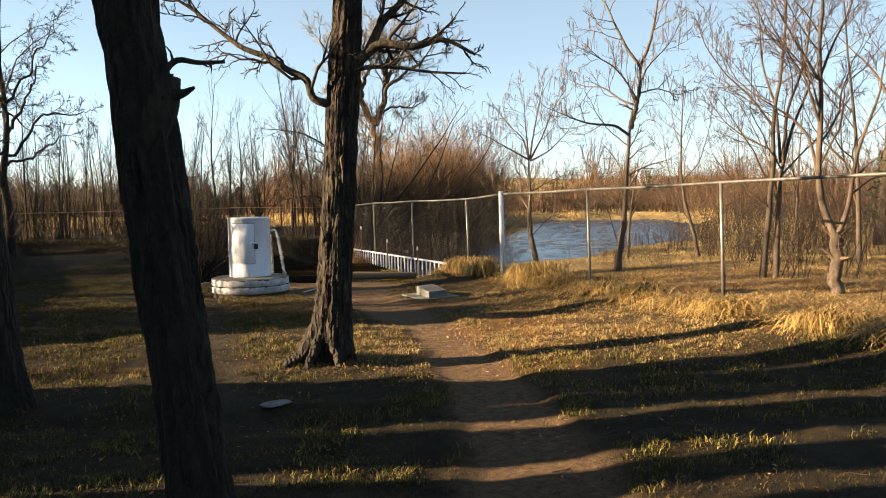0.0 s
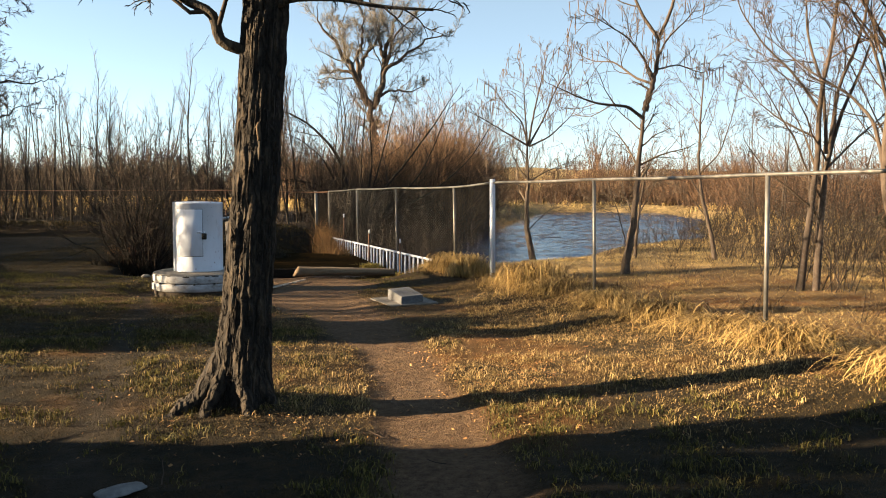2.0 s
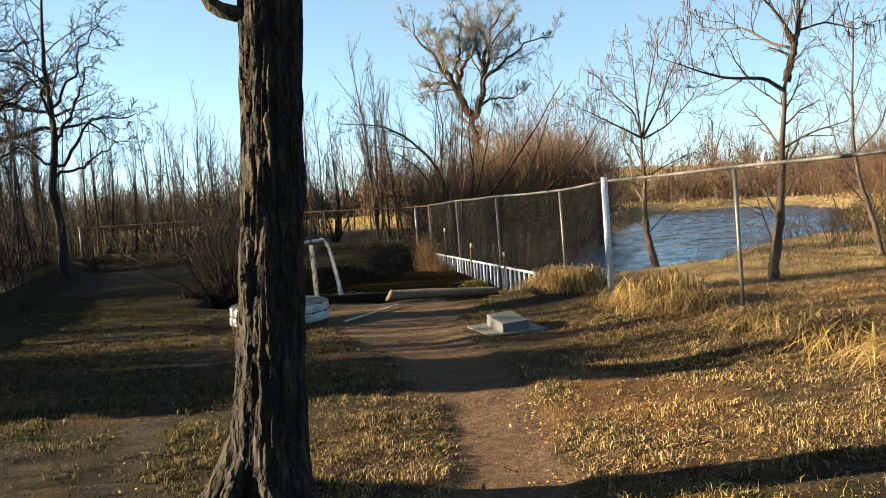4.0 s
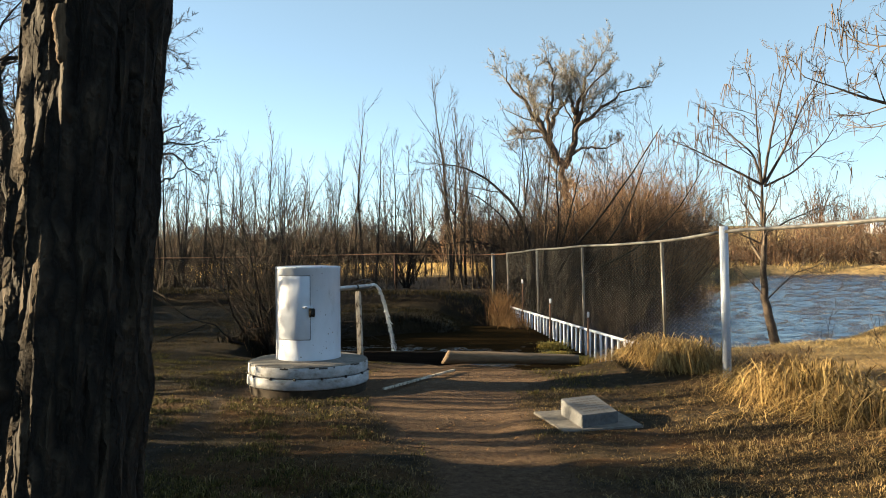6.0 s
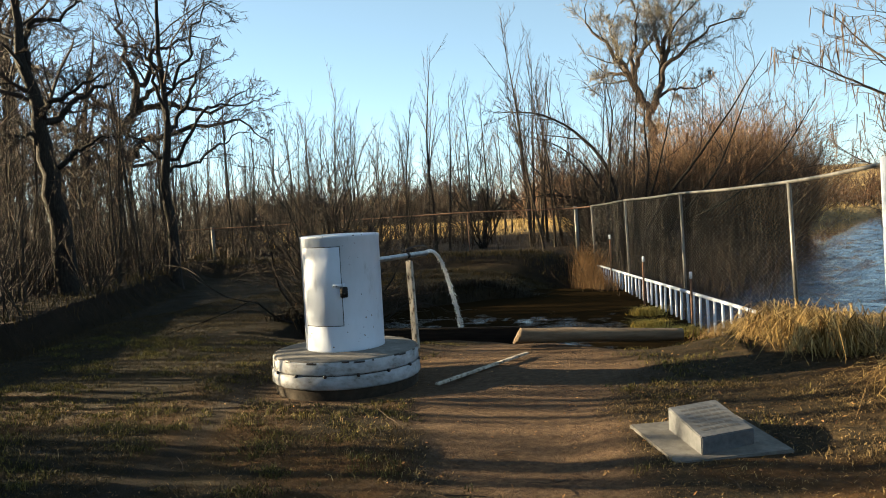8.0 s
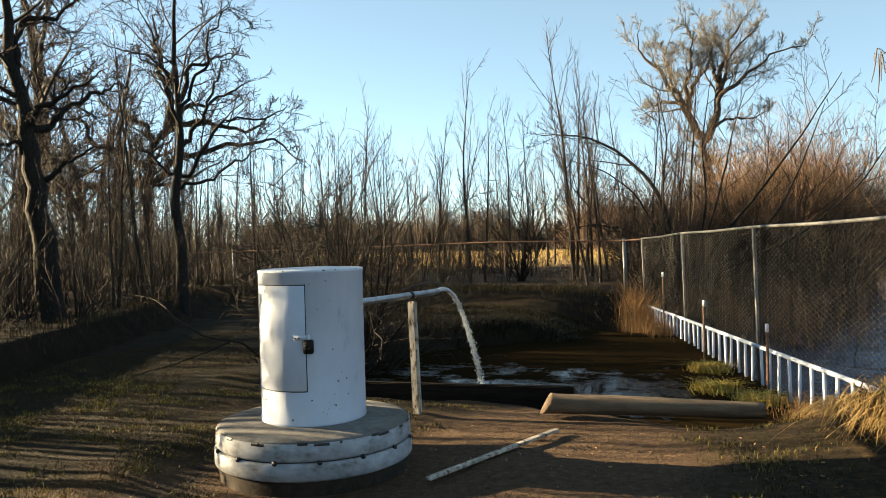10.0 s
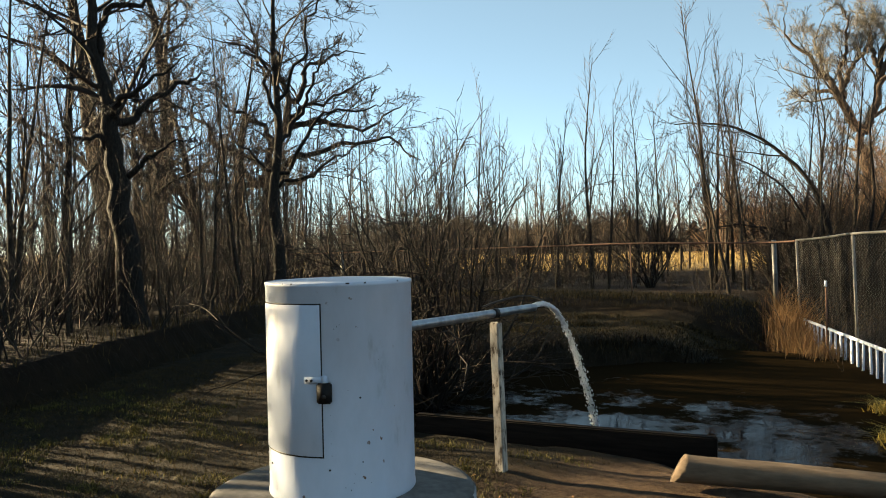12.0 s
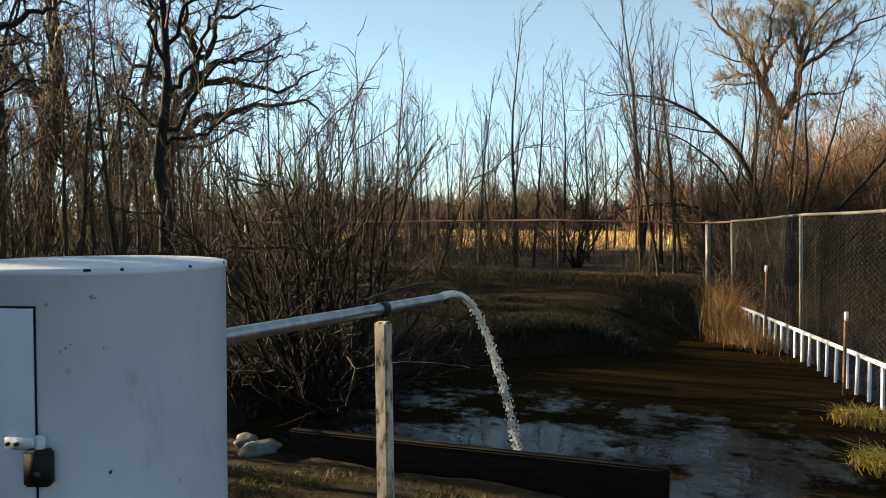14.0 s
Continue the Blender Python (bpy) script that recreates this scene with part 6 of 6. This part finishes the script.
jet_mat = jet_material()
jet = thing("water_jet", -3.78, 17.02, 0.838, 0, "clear water pouring in an arc from the pipe", "water", kind="structure")
rng = np.random.default_rng(77)
g, land = 9.81, 1.42
tt = np.linspace(0, 1, 46)
fall = 1.40 * tt ** 1.9
arc = np.stack([-0.03 * tt, land * tt ** 0.92 * 0.98, 0.01 + 0.045 * np.sin(np.minimum(tt * 5, np.pi)) - fall], -1)
arc_r = 0.024 * (1 - 0.35 * tt) * (1 + 0.22 * rng.normal(0, 1, 46) * tt)
cut = 17
v, f = tubes([(arc[None, :cut], arc_r[None, :cut], 14)])
v = v + rng.normal(0, 0.004, v.shape) * np.repeat(tt[:cut], 14)[:, None] * 2
part("stream", mesh_of("stream", v, f, jet_mat), jet_mat, jet)
n = 2200
ti = 0.1 + 0.88 * rng.random(n) ** 0.8
where = np.stack([np.interp(ti, tt, arc[:, k]) for k in range(3)], -1) + rng.normal(0, 0.015, (n, 3)) * (0.3 + 1.2 * ti[:, None])
sz = rng.uniform(0.002, 0.0085, n)
octa = np.array([(1, 0, 0), (-1, 0, 0), (0, 1, 0), (0, -1, 0), (0, 0, 1.5), (0, 0, -1.5)])
tri = np.array([(0, 2, 4), (2, 1, 4), (1, 3, 4), (3, 0, 4), (2, 0, 5), (1, 2, 5), (3, 1, 5), (0, 3, 5)])
part("drops", mesh_of("drops", (where[:, None] + octa[None] * sz[:, None, None]).reshape(-1, 3), (tri[None] + 6 * np.arange(n)[:, None, None]).reshape(-1, 3), jet_mat), jet_mat, jet)

# ---- round the pool ----
board = thing("retaining_board", -3.87, 17.55, -0.01, 9.0, "dark wet timber board holding back the pool", "board")
bm = box(2.72, 0.09, 0.56, (0, 0, -0.51), 0.012)
part("timber", bm, dark_plank, board, sharp=True)

log = thing("log", -2.46, 16.46, 0.03, math.degrees(math.atan2(0.5, 1.8)), "weathered pale log lying at the pool's edge", "log")
bm = bmesh.new()
rings = []
for i in range(28):
    k = i / 27
    xx = 1.92 * k
    ring = []
    for j in range(24):
        a = 2 * math.pi * j / 24
        r = 0.10 - 0.025 * k + 0.012 * noise.noise(Vector((xx * 1.5, math.cos(a) * 2, math.sin(a) * 2)))
        ring.append(bm.verts.new((xx + (0.05 * math.sin(a) if i == 0 else 0), r * math.cos(a), -0.175 - 0.06 * k + r * math.sin(a) * 0.92)))
    rings.append(ring)
for a_, b_ in zip(rings, rings[1:]):
    for j in range(24):
        bm.faces.new((a_[j], a_[(j + 1) % 24], b_[(j + 1) % 24], b_[j]))
bm.faces.new(rings[0])
bm.faces.new(rings[-1])
part("trunk", bm, old_wood, log)

plank = thing("plank", -2.66, 14.33, zat(-2.5, 15.0) + 0.03, math.degrees(math.atan2(1.55, 0.47)), "thin white-painted board lying on the dirt", "plank")
part("board", box(1.62, 0.05, 0.022, (0.81, 0, 0.0), 0.005), peeled, plank, sharp=True)

# ---- the inscribed stone ----
marker = thing("marker_stone", 0, 0, 0, 0, "slanted grey marker stone with a worn inscription on a concrete slab", "marker")


def prism(top, low):
    bm = bmesh.new()
    a = [bm.verts.new(p) for p in top]
    b = [bm.verts.new((p[0], p[1], z)) for p, z in zip(top, low)]
    bm.faces.new(a)
    bm.faces.new(b[::-1])
    for k in range(4):
        bm.faces.new((a[k], b[k], b[(k + 1) % 4], a[(k + 1) % 4]))
    bmesh.ops.bevel(bm, geom=bm.edges[:], offset=0.006, segments=2, affect="EDGES")
    return bm


sb = zat(-0.25, 12.8)
part("slab", prism([(-0.74, 12.98, sb + 0.02), (-0.40, 12.30, sb + 0.005), (0.25, 12.63, sb + 0.02), (-0.06, 13.30, sb + 0.03)], [sb - 0.15] * 4), concrete, marker, sharp=True)
q = [Vector(p) for p in [(-0.48, 12.91, 0.02), (-0.26, 12.45, -0.03), (0.034, 12.70, -0.03), (-0.19, 13.17, 0.02)]]
lift_s = sb + 0.145
q = [Vector((p.x, p.y, p.z + lift_s)) for p in q]
block = part("block", prism([tuple(p) for p in q], [sb] * 4), stone_grey, marker, sharp=True)
rng = np.random.default_rng(5)
for row in range(6):
    u0 = 0.14
    v_ = 0.16 + 0.125 * row
    while u0 < 0.82:
        w = rng.uniform(0.06, 0.15)
        u1 = min(u0 + w, 0.86)
        def at(u, v):
            return (q[0].lerp(q[3], u)).lerp(q[1].lerp(q[2], u), v) + Vector((0, 0, 0.0015))
        bm = bmesh.new()
        bm.faces.new([bm.verts.new(at(a, b)) for a, b in ((u0, v_), (u1, v_), (u1, v_ + 0.055), (u0, v_ + 0.055))])
        part("inscription", bm, ink, block)
        u0 = u1 + 0.03

# ---- the far house ----
house = thing("house", 43.5, 150.4, 0.6, -15, "small far white house with a grey roof", "house")
part("wall", box(9, 6, 2.8, (0, 0, 1.4)), old_wood, house)
bm = bmesh.new()
vs_ = [bm.verts.new(p) for p in [(-4.8, -3.4, 2.8), (4.8, -3.4, 2.8), (4.8, 3.4, 2.8), (-4.8, 3.4, 2.8), (-4.8, 0, 4.6), (4.8, 0, 4.6)]]
for ids in ((0, 1, 5, 4), (2, 3, 4, 5), (0, 4, 3), (1, 2, 5), (0, 3, 2, 1)):
    bm.faces.new([vs_[k] for k in ids])
roof = part("roof", bm, roof_grey, house)
part("chimney", box(1.3, 1.1, 3.4, (-3.2, 0.3, 4.6), 0.03), white_paint, roof)
for x in (-2.6, 0.2, 2.7):
    part("window", box(1.0, 0.08, 1.1, (x, -3.02, 1.6), 0.02), dark_metal, house)

# ---- grass, weeds, leaves ----
def blades(name, xy, hmin, hmax, width, splay, material, label, seed, bend=0.5, category="grass", floor=-9.0):
    """Tapered bent blades, two faces each, in one body."""
    rng = np.random.default_rng(seed)
    xy = np.asarray(xy, float)
    n = len(xy)
    z = np.maximum(ground_z(xy[:, 0], xy[:, 1]), floor)
    h = rng.uniform(hmin, hmax, n)
    a, f = rng.uniform(0, 6.283, n), rng.uniform(0, 6.283, n)
    side = np.stack([np.cos(a), np.sin(a), 0 * a], -1) * (width * rng.uniform(0.6, 1.3, n))[:, None] / 2
    lean = np.stack([np.cos(f), np.sin(f), 0 * f], -1) * (splay * rng.uniform(0.2, 1.2, n))[:, None]
    up = np.array([0, 0, 1.0])
    base = np.c_[xy, z - 0.01]
    mid = base + (up + lean * 0.55) * (h * 0.55)[:, None]
    tip = base + (up * (1 - 0.35 * bend) + lean * (1 + bend)) * h[:, None]
    if n > 100000:
        v = np.stack([base - side, base + side, tip], 1).reshape(-1, 3)
        return tagged(new(name, mesh_of(name, v, 3 * np.arange(n)[:, None] + np.array([[0, 1, 2]]), material)), label, category, kind="stuff")
    v = np.stack([base - side, base + side, mid + side * 0.75, mid - side * 0.75, tip], 1).reshape(-1, 3)
    k = 5 * np.arange(n)[:, None]
    return tagged(new(name, mesh_of(name, v, [k + np.array([[0, 1, 2, 3]]), k + np.array([[3, 2, 4]])], material)), label, category, kind="stuff")


def scatter(n, x0, x1, y0, y1, keep, seed):
    rng = np.random.default_rng(seed)
    x, y = rng.uniform(x0, x1, n * 3), rng.uniform(y0, y1, n * 3)
    ok = rng.random(n * 3) < keep(x, y)
    return np.stack([x[ok], y[ok]], -1)[:n]


def lawn_keep(x, y):
    patch = smooth(-0.5, 0.5, fbm(x * 1.3, y * 1.3, 3, 61) + 0.35)
    free = (inside_by(x, y, POOL) < -0.3) & (x > lawn_left(y)) & (x < fence_at(np.clip(y, 0.5, 28.6)) + 0.3) & (np.hypot(x - cx, y - cy) > 0.78) & (inside_by(x, y, [(-0.74, 12.98), (-0.40, 12.30), (0.25, 12.63), (-0.06, 13.30)]) < 0)
    strip_x = np.interp(y, [5.6, 7.8, 11.0, 12.4, 14.8], [-1.6, -2.3, -3.45, -3.8, -4.8])
    bare = smooth(0.28, 0.08, np.abs(x - strip_x)) * smooth(5.4, 6.2, y) * smooth(14.9, 14.0, y)
    return free * (1 - path_mask(x, y)) * (0.12 + 0.88 * patch) * (1 - 0.85 * bare)


def clumps(feet, per, spread, seed):
    rng = np.random.default_rng(seed)
    feet = np.repeat(np.asarray(feet, float), per, axis=0)
    return feet + rng.normal(0, spread, feet.shape)


def tuft_keep(x, y):
    return lawn_keep(x, y) * smooth(-0.25, 0.35, fbm(x * 2.3, y * 3.1, 3, 81))


blades("lawn_grass", scatter(110000, -7, 5.6, 2.6, 10, lambda x, y: lawn_keep(x, y) * (1 - sunny_dry_turf(x, y)), 701), 0.015, 0.045, 0.0066, 0.75, lawn_blade, "short moss-grown winter grass, coloured darker for the shade under the trees", 702)
blades("lawn_grass", scatter(150000, -6, 5.6, 5.5, 14.5, lambda x, y: lawn_keep(x, y) * sunny_dry_turf(x, y), 705), 0.012, 0.04, 0.0058, 0.95, dry_blade, "short dry tan grass of the open lawn", 706)
blades("lawn_grass", scatter(150000, -10, 3, 10, 27, lambda x, y: lawn_keep(x, y) * (1 - 0.8 * sunny_dry_turf(x, y)), 703), 0.02, 0.055, 0.008, 0.7, lawn_blade, "short dark winter grass of the lawn by the wood", 704)
blades("grass_tufts", clumps(scatter(6500, -6, 5.6, 4.0, 13.5, lambda x, y: tuft_keep(x, y) * sunny_dry_turf(x, y), 751), 9, 0.022, 752), 0.03, 0.085, 0.0055, 0.6, tuft_blade, "taller bleached tufts in the dry lawn", 753, 0.6)
blades("grass_tufts", clumps(scatter(8500, -7, 5.6, 2.6, 10.5, lambda x, y: tuft_keep(x, y) * (1 - sunny_dry_turf(x, y)), 754), 10, 0.028, 755), 0.025, 0.075, 0.0065, 0.6, moss_blade, "olive and tan tufts in the moss-grown lawn darkened for tree shade", 756, 0.6)


# brighter tufts put in as dapples of sun on the dark lawn
blades("grass_tufts", clumps(scatter(7000, -9, 0.5, 9.5, 17.0, lambda x, y: tuft_keep(x, y) * (1 - 0.7 * sunny_dry_turf(x, y)), 757), 8, 0.03, 758), 0.025, 0.07, 0.0075, 0.6, moss_blade, "olive and tan tufts that stand for sunlit flecks in the lawn round the well", 759, 0.6)


def arched(name, feet, reach, rise, width, material, label, seed, down=(-0.55, -0.35), group=""):
    """Long blades that arch over and lie down, four faces each, in one body."""
    rng = np.random.default_rng(seed)
    feet = np.asarray(feet, float)
    n = len(feet)
    f = rng.uniform(0, 6.283, n)
    way = unit(np.stack([np.cos(f) + down[0], np.sin(f) + down[1], 0 * f], -1))
    far, up = reach * rng.uniform(0.35, 1.2, n), rise * rng.uniform(0.35, 1.2, n)
    turn = rng.normal(0, 0.35, n)
    side = np.stack([-way[:, 1], way[:, 0], 0 * f], -1) * (width * rng.uniform(0.6, 1.3, n))[:, None] / 2
    rows = []
    for k, s in enumerate(np.linspace(0, 1, 5)):
        x = feet + way[:, :2] * (far * s)[:, None] + np.stack([-way[:, 1], way[:, 0]], -1) * (far * turn * s ** 2)[:, None]
        z = ground_z(x[:, 0], x[:, 1]) - 0.01 + up * math.sin(math.pi * min(1.0, 0.06 + 0.88 * s)) * (1 if k else 0) + 0.015 * s
        p = np.c_[x, z]
        taper = 1 - 0.85 * s
        rows += [p - side * taper, p + side * taper]
    v = np.stack(rows, 1).reshape(-1, 3)
    k = 10 * np.arange(n)[:, None]
    faces = np.concatenate([k + np.array([[2 * q, 2 * q + 1, 2 * q + 3, 2 * q + 2]]) for q in range(4)])
    return tagged(new(name, mesh_of(name, v, faces, material)), label, "grass", group, "stuff")


def mat_keep(x, y):
    d = x - fence_at(np.clip(y, 0.5, 28.6))
    return smooth(-1.1, -0.35, d) * smooth(0.5, 0.1, d) * smooth(-0.12, 0.3, fbm(x * 1.1, y * 1.1, 3, 65)) * smooth(17.6, 16.6, y)


arched("long_grass", clumps(scatter(560, -0.5, 6, 4.5, 17.6, mat_keep, 710), 24, 0.11, 711), 0.26, 0.07, 0.010, straw, "long straw-coloured grass matted along the fence", 712)
arched("long_grass", clumps(scatter(420, -0.5, 8, 4.5, 17.6, lambda x, y: smooth(-0.9, -0.1, x - fence_at(y)) * smooth(2.2, 0.3, x - fence_at(y)) * smooth(0.0, 0.25, fbm(x * 1.4, y * 1.4, 3, 77)), 713), 30, 0.13, 714), 0.28, 0.09, 0.010, dead_grass, "matted brown dead grass along the fence", 715)
for n, (x, y, w, h) in enumerate([(0.45, 16.2, 0.32, 0.36), (0.82, 15.5, 0.34, 0.42), (0.15, 17.0, 0.2, 0.2), (1.45, 14.2, 0.26, 0.24), (1.72, 13.45, 0.4, 0.46), (1.95, 12.7, 0.3, 0.3), (2.35, 11.5, 0.3, 0.2), (2.75, 10.55, 0.34, 0.24), (3.05, 9.7, 0.26, 0.16), (3.35, 8.8, 0.34, 0.22), (3.85, 7.7, 0.32, 0.22), (4.2, 6.8, 0.32, 0.2)]):
    rng = np.random.default_rng(730 + n)
    arched("grass_tussock", np.array([x, y]) + rng.normal(0, w * 0.5, (620, 2)), 0.48, h * 0.8, 0.0135, straw, "yellow tussock of long dry grass at the fence", 740 + n, group="tussocks at the fence")
blades("weeds", clumps(scatter(60, -0.5, 6, 4.5, 17.6, mat_keep, 717), 14, 0.16, 718), 0.1, 0.3, 0.006, 0.45, field_blade, "thin upright weeds along the fence", 719, 0.6)


def field_keep(x, y):
    d = x - fence_at(np.clip(y, 0.5, 28.6))
    return ((d > 0.1) & (inside_by(x, y, POND) < -0.2)) * (0.35 + 0.65 * smooth(-0.3, 0.5, fbm(x * 0.6, y * 0.6, 3, 71)))


blades("field_grass", scatter(120000, 0, 14, 5, 30, field_keep, 721), 0.03, 0.10, 0.0075, 1.0, field_blade, "tall dry grass on the pond bank", 722, 0.7)
blades("field_grass", scatter(26000, 1, 40, 30, 92, lambda x, y: (inside_by(x, y, POND) < 0.3) * smooth(-8, -1.0, inside_by(x, y, POND)) * (x > 4 + 0.02 * y) * smooth(-0.2, 0.3, fbm(x * 0.25, y * 0.25, 3, 67)), 723), 0.2, 0.7, 0.03, 0.5, field_blade, "dry reeds round the pond's shore", 724, 0.5)
blades("field_grass", scatter(26000, -60, -2, 42, 100, lambda x, y: 0.7 * (x < -1), 725), 0.25, 0.7, 0.04, 0.5, field_blade, "sunlit straw field beyond the wood", 726, 0.5)
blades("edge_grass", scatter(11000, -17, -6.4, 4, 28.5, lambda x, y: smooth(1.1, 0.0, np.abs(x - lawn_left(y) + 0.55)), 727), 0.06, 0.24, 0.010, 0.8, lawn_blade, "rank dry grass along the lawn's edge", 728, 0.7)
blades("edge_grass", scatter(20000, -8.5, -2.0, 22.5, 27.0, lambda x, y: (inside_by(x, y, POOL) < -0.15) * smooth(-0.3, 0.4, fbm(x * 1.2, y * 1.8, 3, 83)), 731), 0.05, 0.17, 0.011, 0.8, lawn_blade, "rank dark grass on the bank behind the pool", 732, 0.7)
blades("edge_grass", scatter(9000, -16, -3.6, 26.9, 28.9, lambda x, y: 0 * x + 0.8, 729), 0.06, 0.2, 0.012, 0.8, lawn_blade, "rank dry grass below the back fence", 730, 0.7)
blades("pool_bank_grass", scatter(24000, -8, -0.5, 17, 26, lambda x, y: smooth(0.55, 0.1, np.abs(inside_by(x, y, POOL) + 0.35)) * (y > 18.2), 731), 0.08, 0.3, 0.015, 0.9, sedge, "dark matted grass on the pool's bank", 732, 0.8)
blades("rust_weeds", np.concatenate([clumps([(-3.0, 25.9), (-3.25, 26.8), (-3.45, 27.6), (-2.75, 25.2), (-3.4, 27.2), (-3.1, 26.3)], 520, 0.2, 733)]), 0.5, 1.55, 0.012, 0.28, weed_rust, "tall rust-coloured weeds at the end of the railing", 734, 0.5)
blades("rust_weeds", clumps([(-0.17, 18.5), (0.1, 17.8), (-0.05, 18.2), (-2.55, 24.7)], 300, 0.18, 735), 0.12, 0.36, 0.008, 0.6, weed_rust, "rusty weeds at the foot of the railing", 736, 0.8, floor=POOL_Z)
blades("pool_weeds", clumps([(-6.9, 19.6), (-6.6, 19.9), (-6.2, 18.6), (-7.3, 20.4)], 260, 0.2, 751), 0.15, 0.5, 0.009, 0.8, weed_rust, "brown dead weeds round the foot of the shrub", 752, 0.9)
blades("reed_clump", clumps([(6.9, 32.0), (7.2, 32.1)], 160, 0.18, 753), 0.6, 1.1, 0.02, 0.4, sedge, "dark clump of reeds standing in the pond", 754, 0.6)
blades("moss_clump", clumps([(-0.70, 18.9), (-1.22, 19.5), (-1.4, 20.9)], 700, 0.11, 737), 0.08, 0.22, 0.012, 1.0, moss, "yellow-green waterside clumps by the railing", 738, 1.0, floor=POOL_Z)


def leaves(name, xy, size, material, label, seed):
    rng = np.random.default_rng(seed)
    n = len(xy)
    z = ground_z(xy[:, 0], xy[:, 1]) + 0.008
    a = rng.uniform(0, 6.283, n)
    s = size * rng.uniform(0.5, 1.3, n)
    u = np.stack([np.cos(a), np.sin(a), rng.normal(0, 0.35, n)], -1) * s[:, None]
    w = np.stack([-np.sin(a), np.cos(a), rng.normal(0, 0.35, n)], -1) * s[:, None] * 0.4
    c = np.c_[xy, z]
    v = np.stack([c - u, c + w, c + u, c - w + [0, 0, 0.006]], 1).reshape(-1, 3)
    return tagged(new(name, mesh_of(name, v, 4 * np.arange(n)[:, None] + np.array([[0, 1, 2, 3]]), material, False)), label, "leaves", kind="stuff")


def litter_keep(x, y):
    return (0.12 + smooth(0.9, 0.2, np.hypot((x - 0.7) / 1.1, (y - 8.6) / 1.8)) + 0.5 * smooth(0.9, 0.3, np.hypot(x + 1.3, y - 7.4))) * smooth(-0.1, 0.5, fbm(x * 2, y * 2, 3, 81) + 0.3) * (inside_by(x, y, POOL) < -0.2)


leaves("fallen_leaves", scatter(20000, -6, 4.5, 2.6, 16, litter_keep, 741), 0.014, leaf_litter, "scattered fallen leaves, red-brown and dry", 742)
rng = np.random.default_rng(91)
n = 160
xy = np.stack([rng.uniform(-5, 3.5, n), rng.uniform(3, 15.5, n)], -1)
a = rng.uniform(0, 6.283, n)
p, r = limbs(rng, np.c_[xy, ground_z(xy[:, 0], xy[:, 1]) + 0.015], np.stack([np.cos(a), np.sin(a), 0 * a + 0.02], -1), rng.uniform(0.08, 0.32, n), np.full(n, 0.0035), 5, 0.12, 0.0, 0.5)
tagged(new("fallen_twigs", mesh_of("fallen_twigs", *tubes([(p, r, 4)]), twig_brown)), "dead twigs strewn on the lawn", "twigs", kind="stuff")


def stone(x, y, sx, sy, sz, seed, label):
    bm = bmesh.new()
    bmesh.ops.create_icosphere(bm, subdivisions=3, radius=1)
    for v_ in bm.verts:
        v_.co *= 1 + 0.3 * noise.noise(v_.co * 1.6 + Vector((seed, 0, 0)))
        v_.co = Vector((v_.co.x * sx, v_.co.y * sy, v_.co.z * sz))
    ob = part("stone", bm, stone_grey)
    ob.matrix_basis = pose(x, y, zat(x, y) + sz * 0.35, 0, 0, 40 * seed)
    return tagged(ob, label, "stone")


stone(-1.40, 5.83, 0.13, 0.07, 0.016, 1, "flat pale stone sunk in the grass")
stone(-5.35, 17.15, 0.16, 0.1, 0.07, 2, "pale rock at the end of the retaining board")
stone(-5.62, 17.3, 0.13, 0.09, 0.06, 3, "pale rock under the shrub beside the pool")
stone(-1.85, 5.1, 0.12, 0.06, 0.03, 4, "small flat stone sunk in the grass")
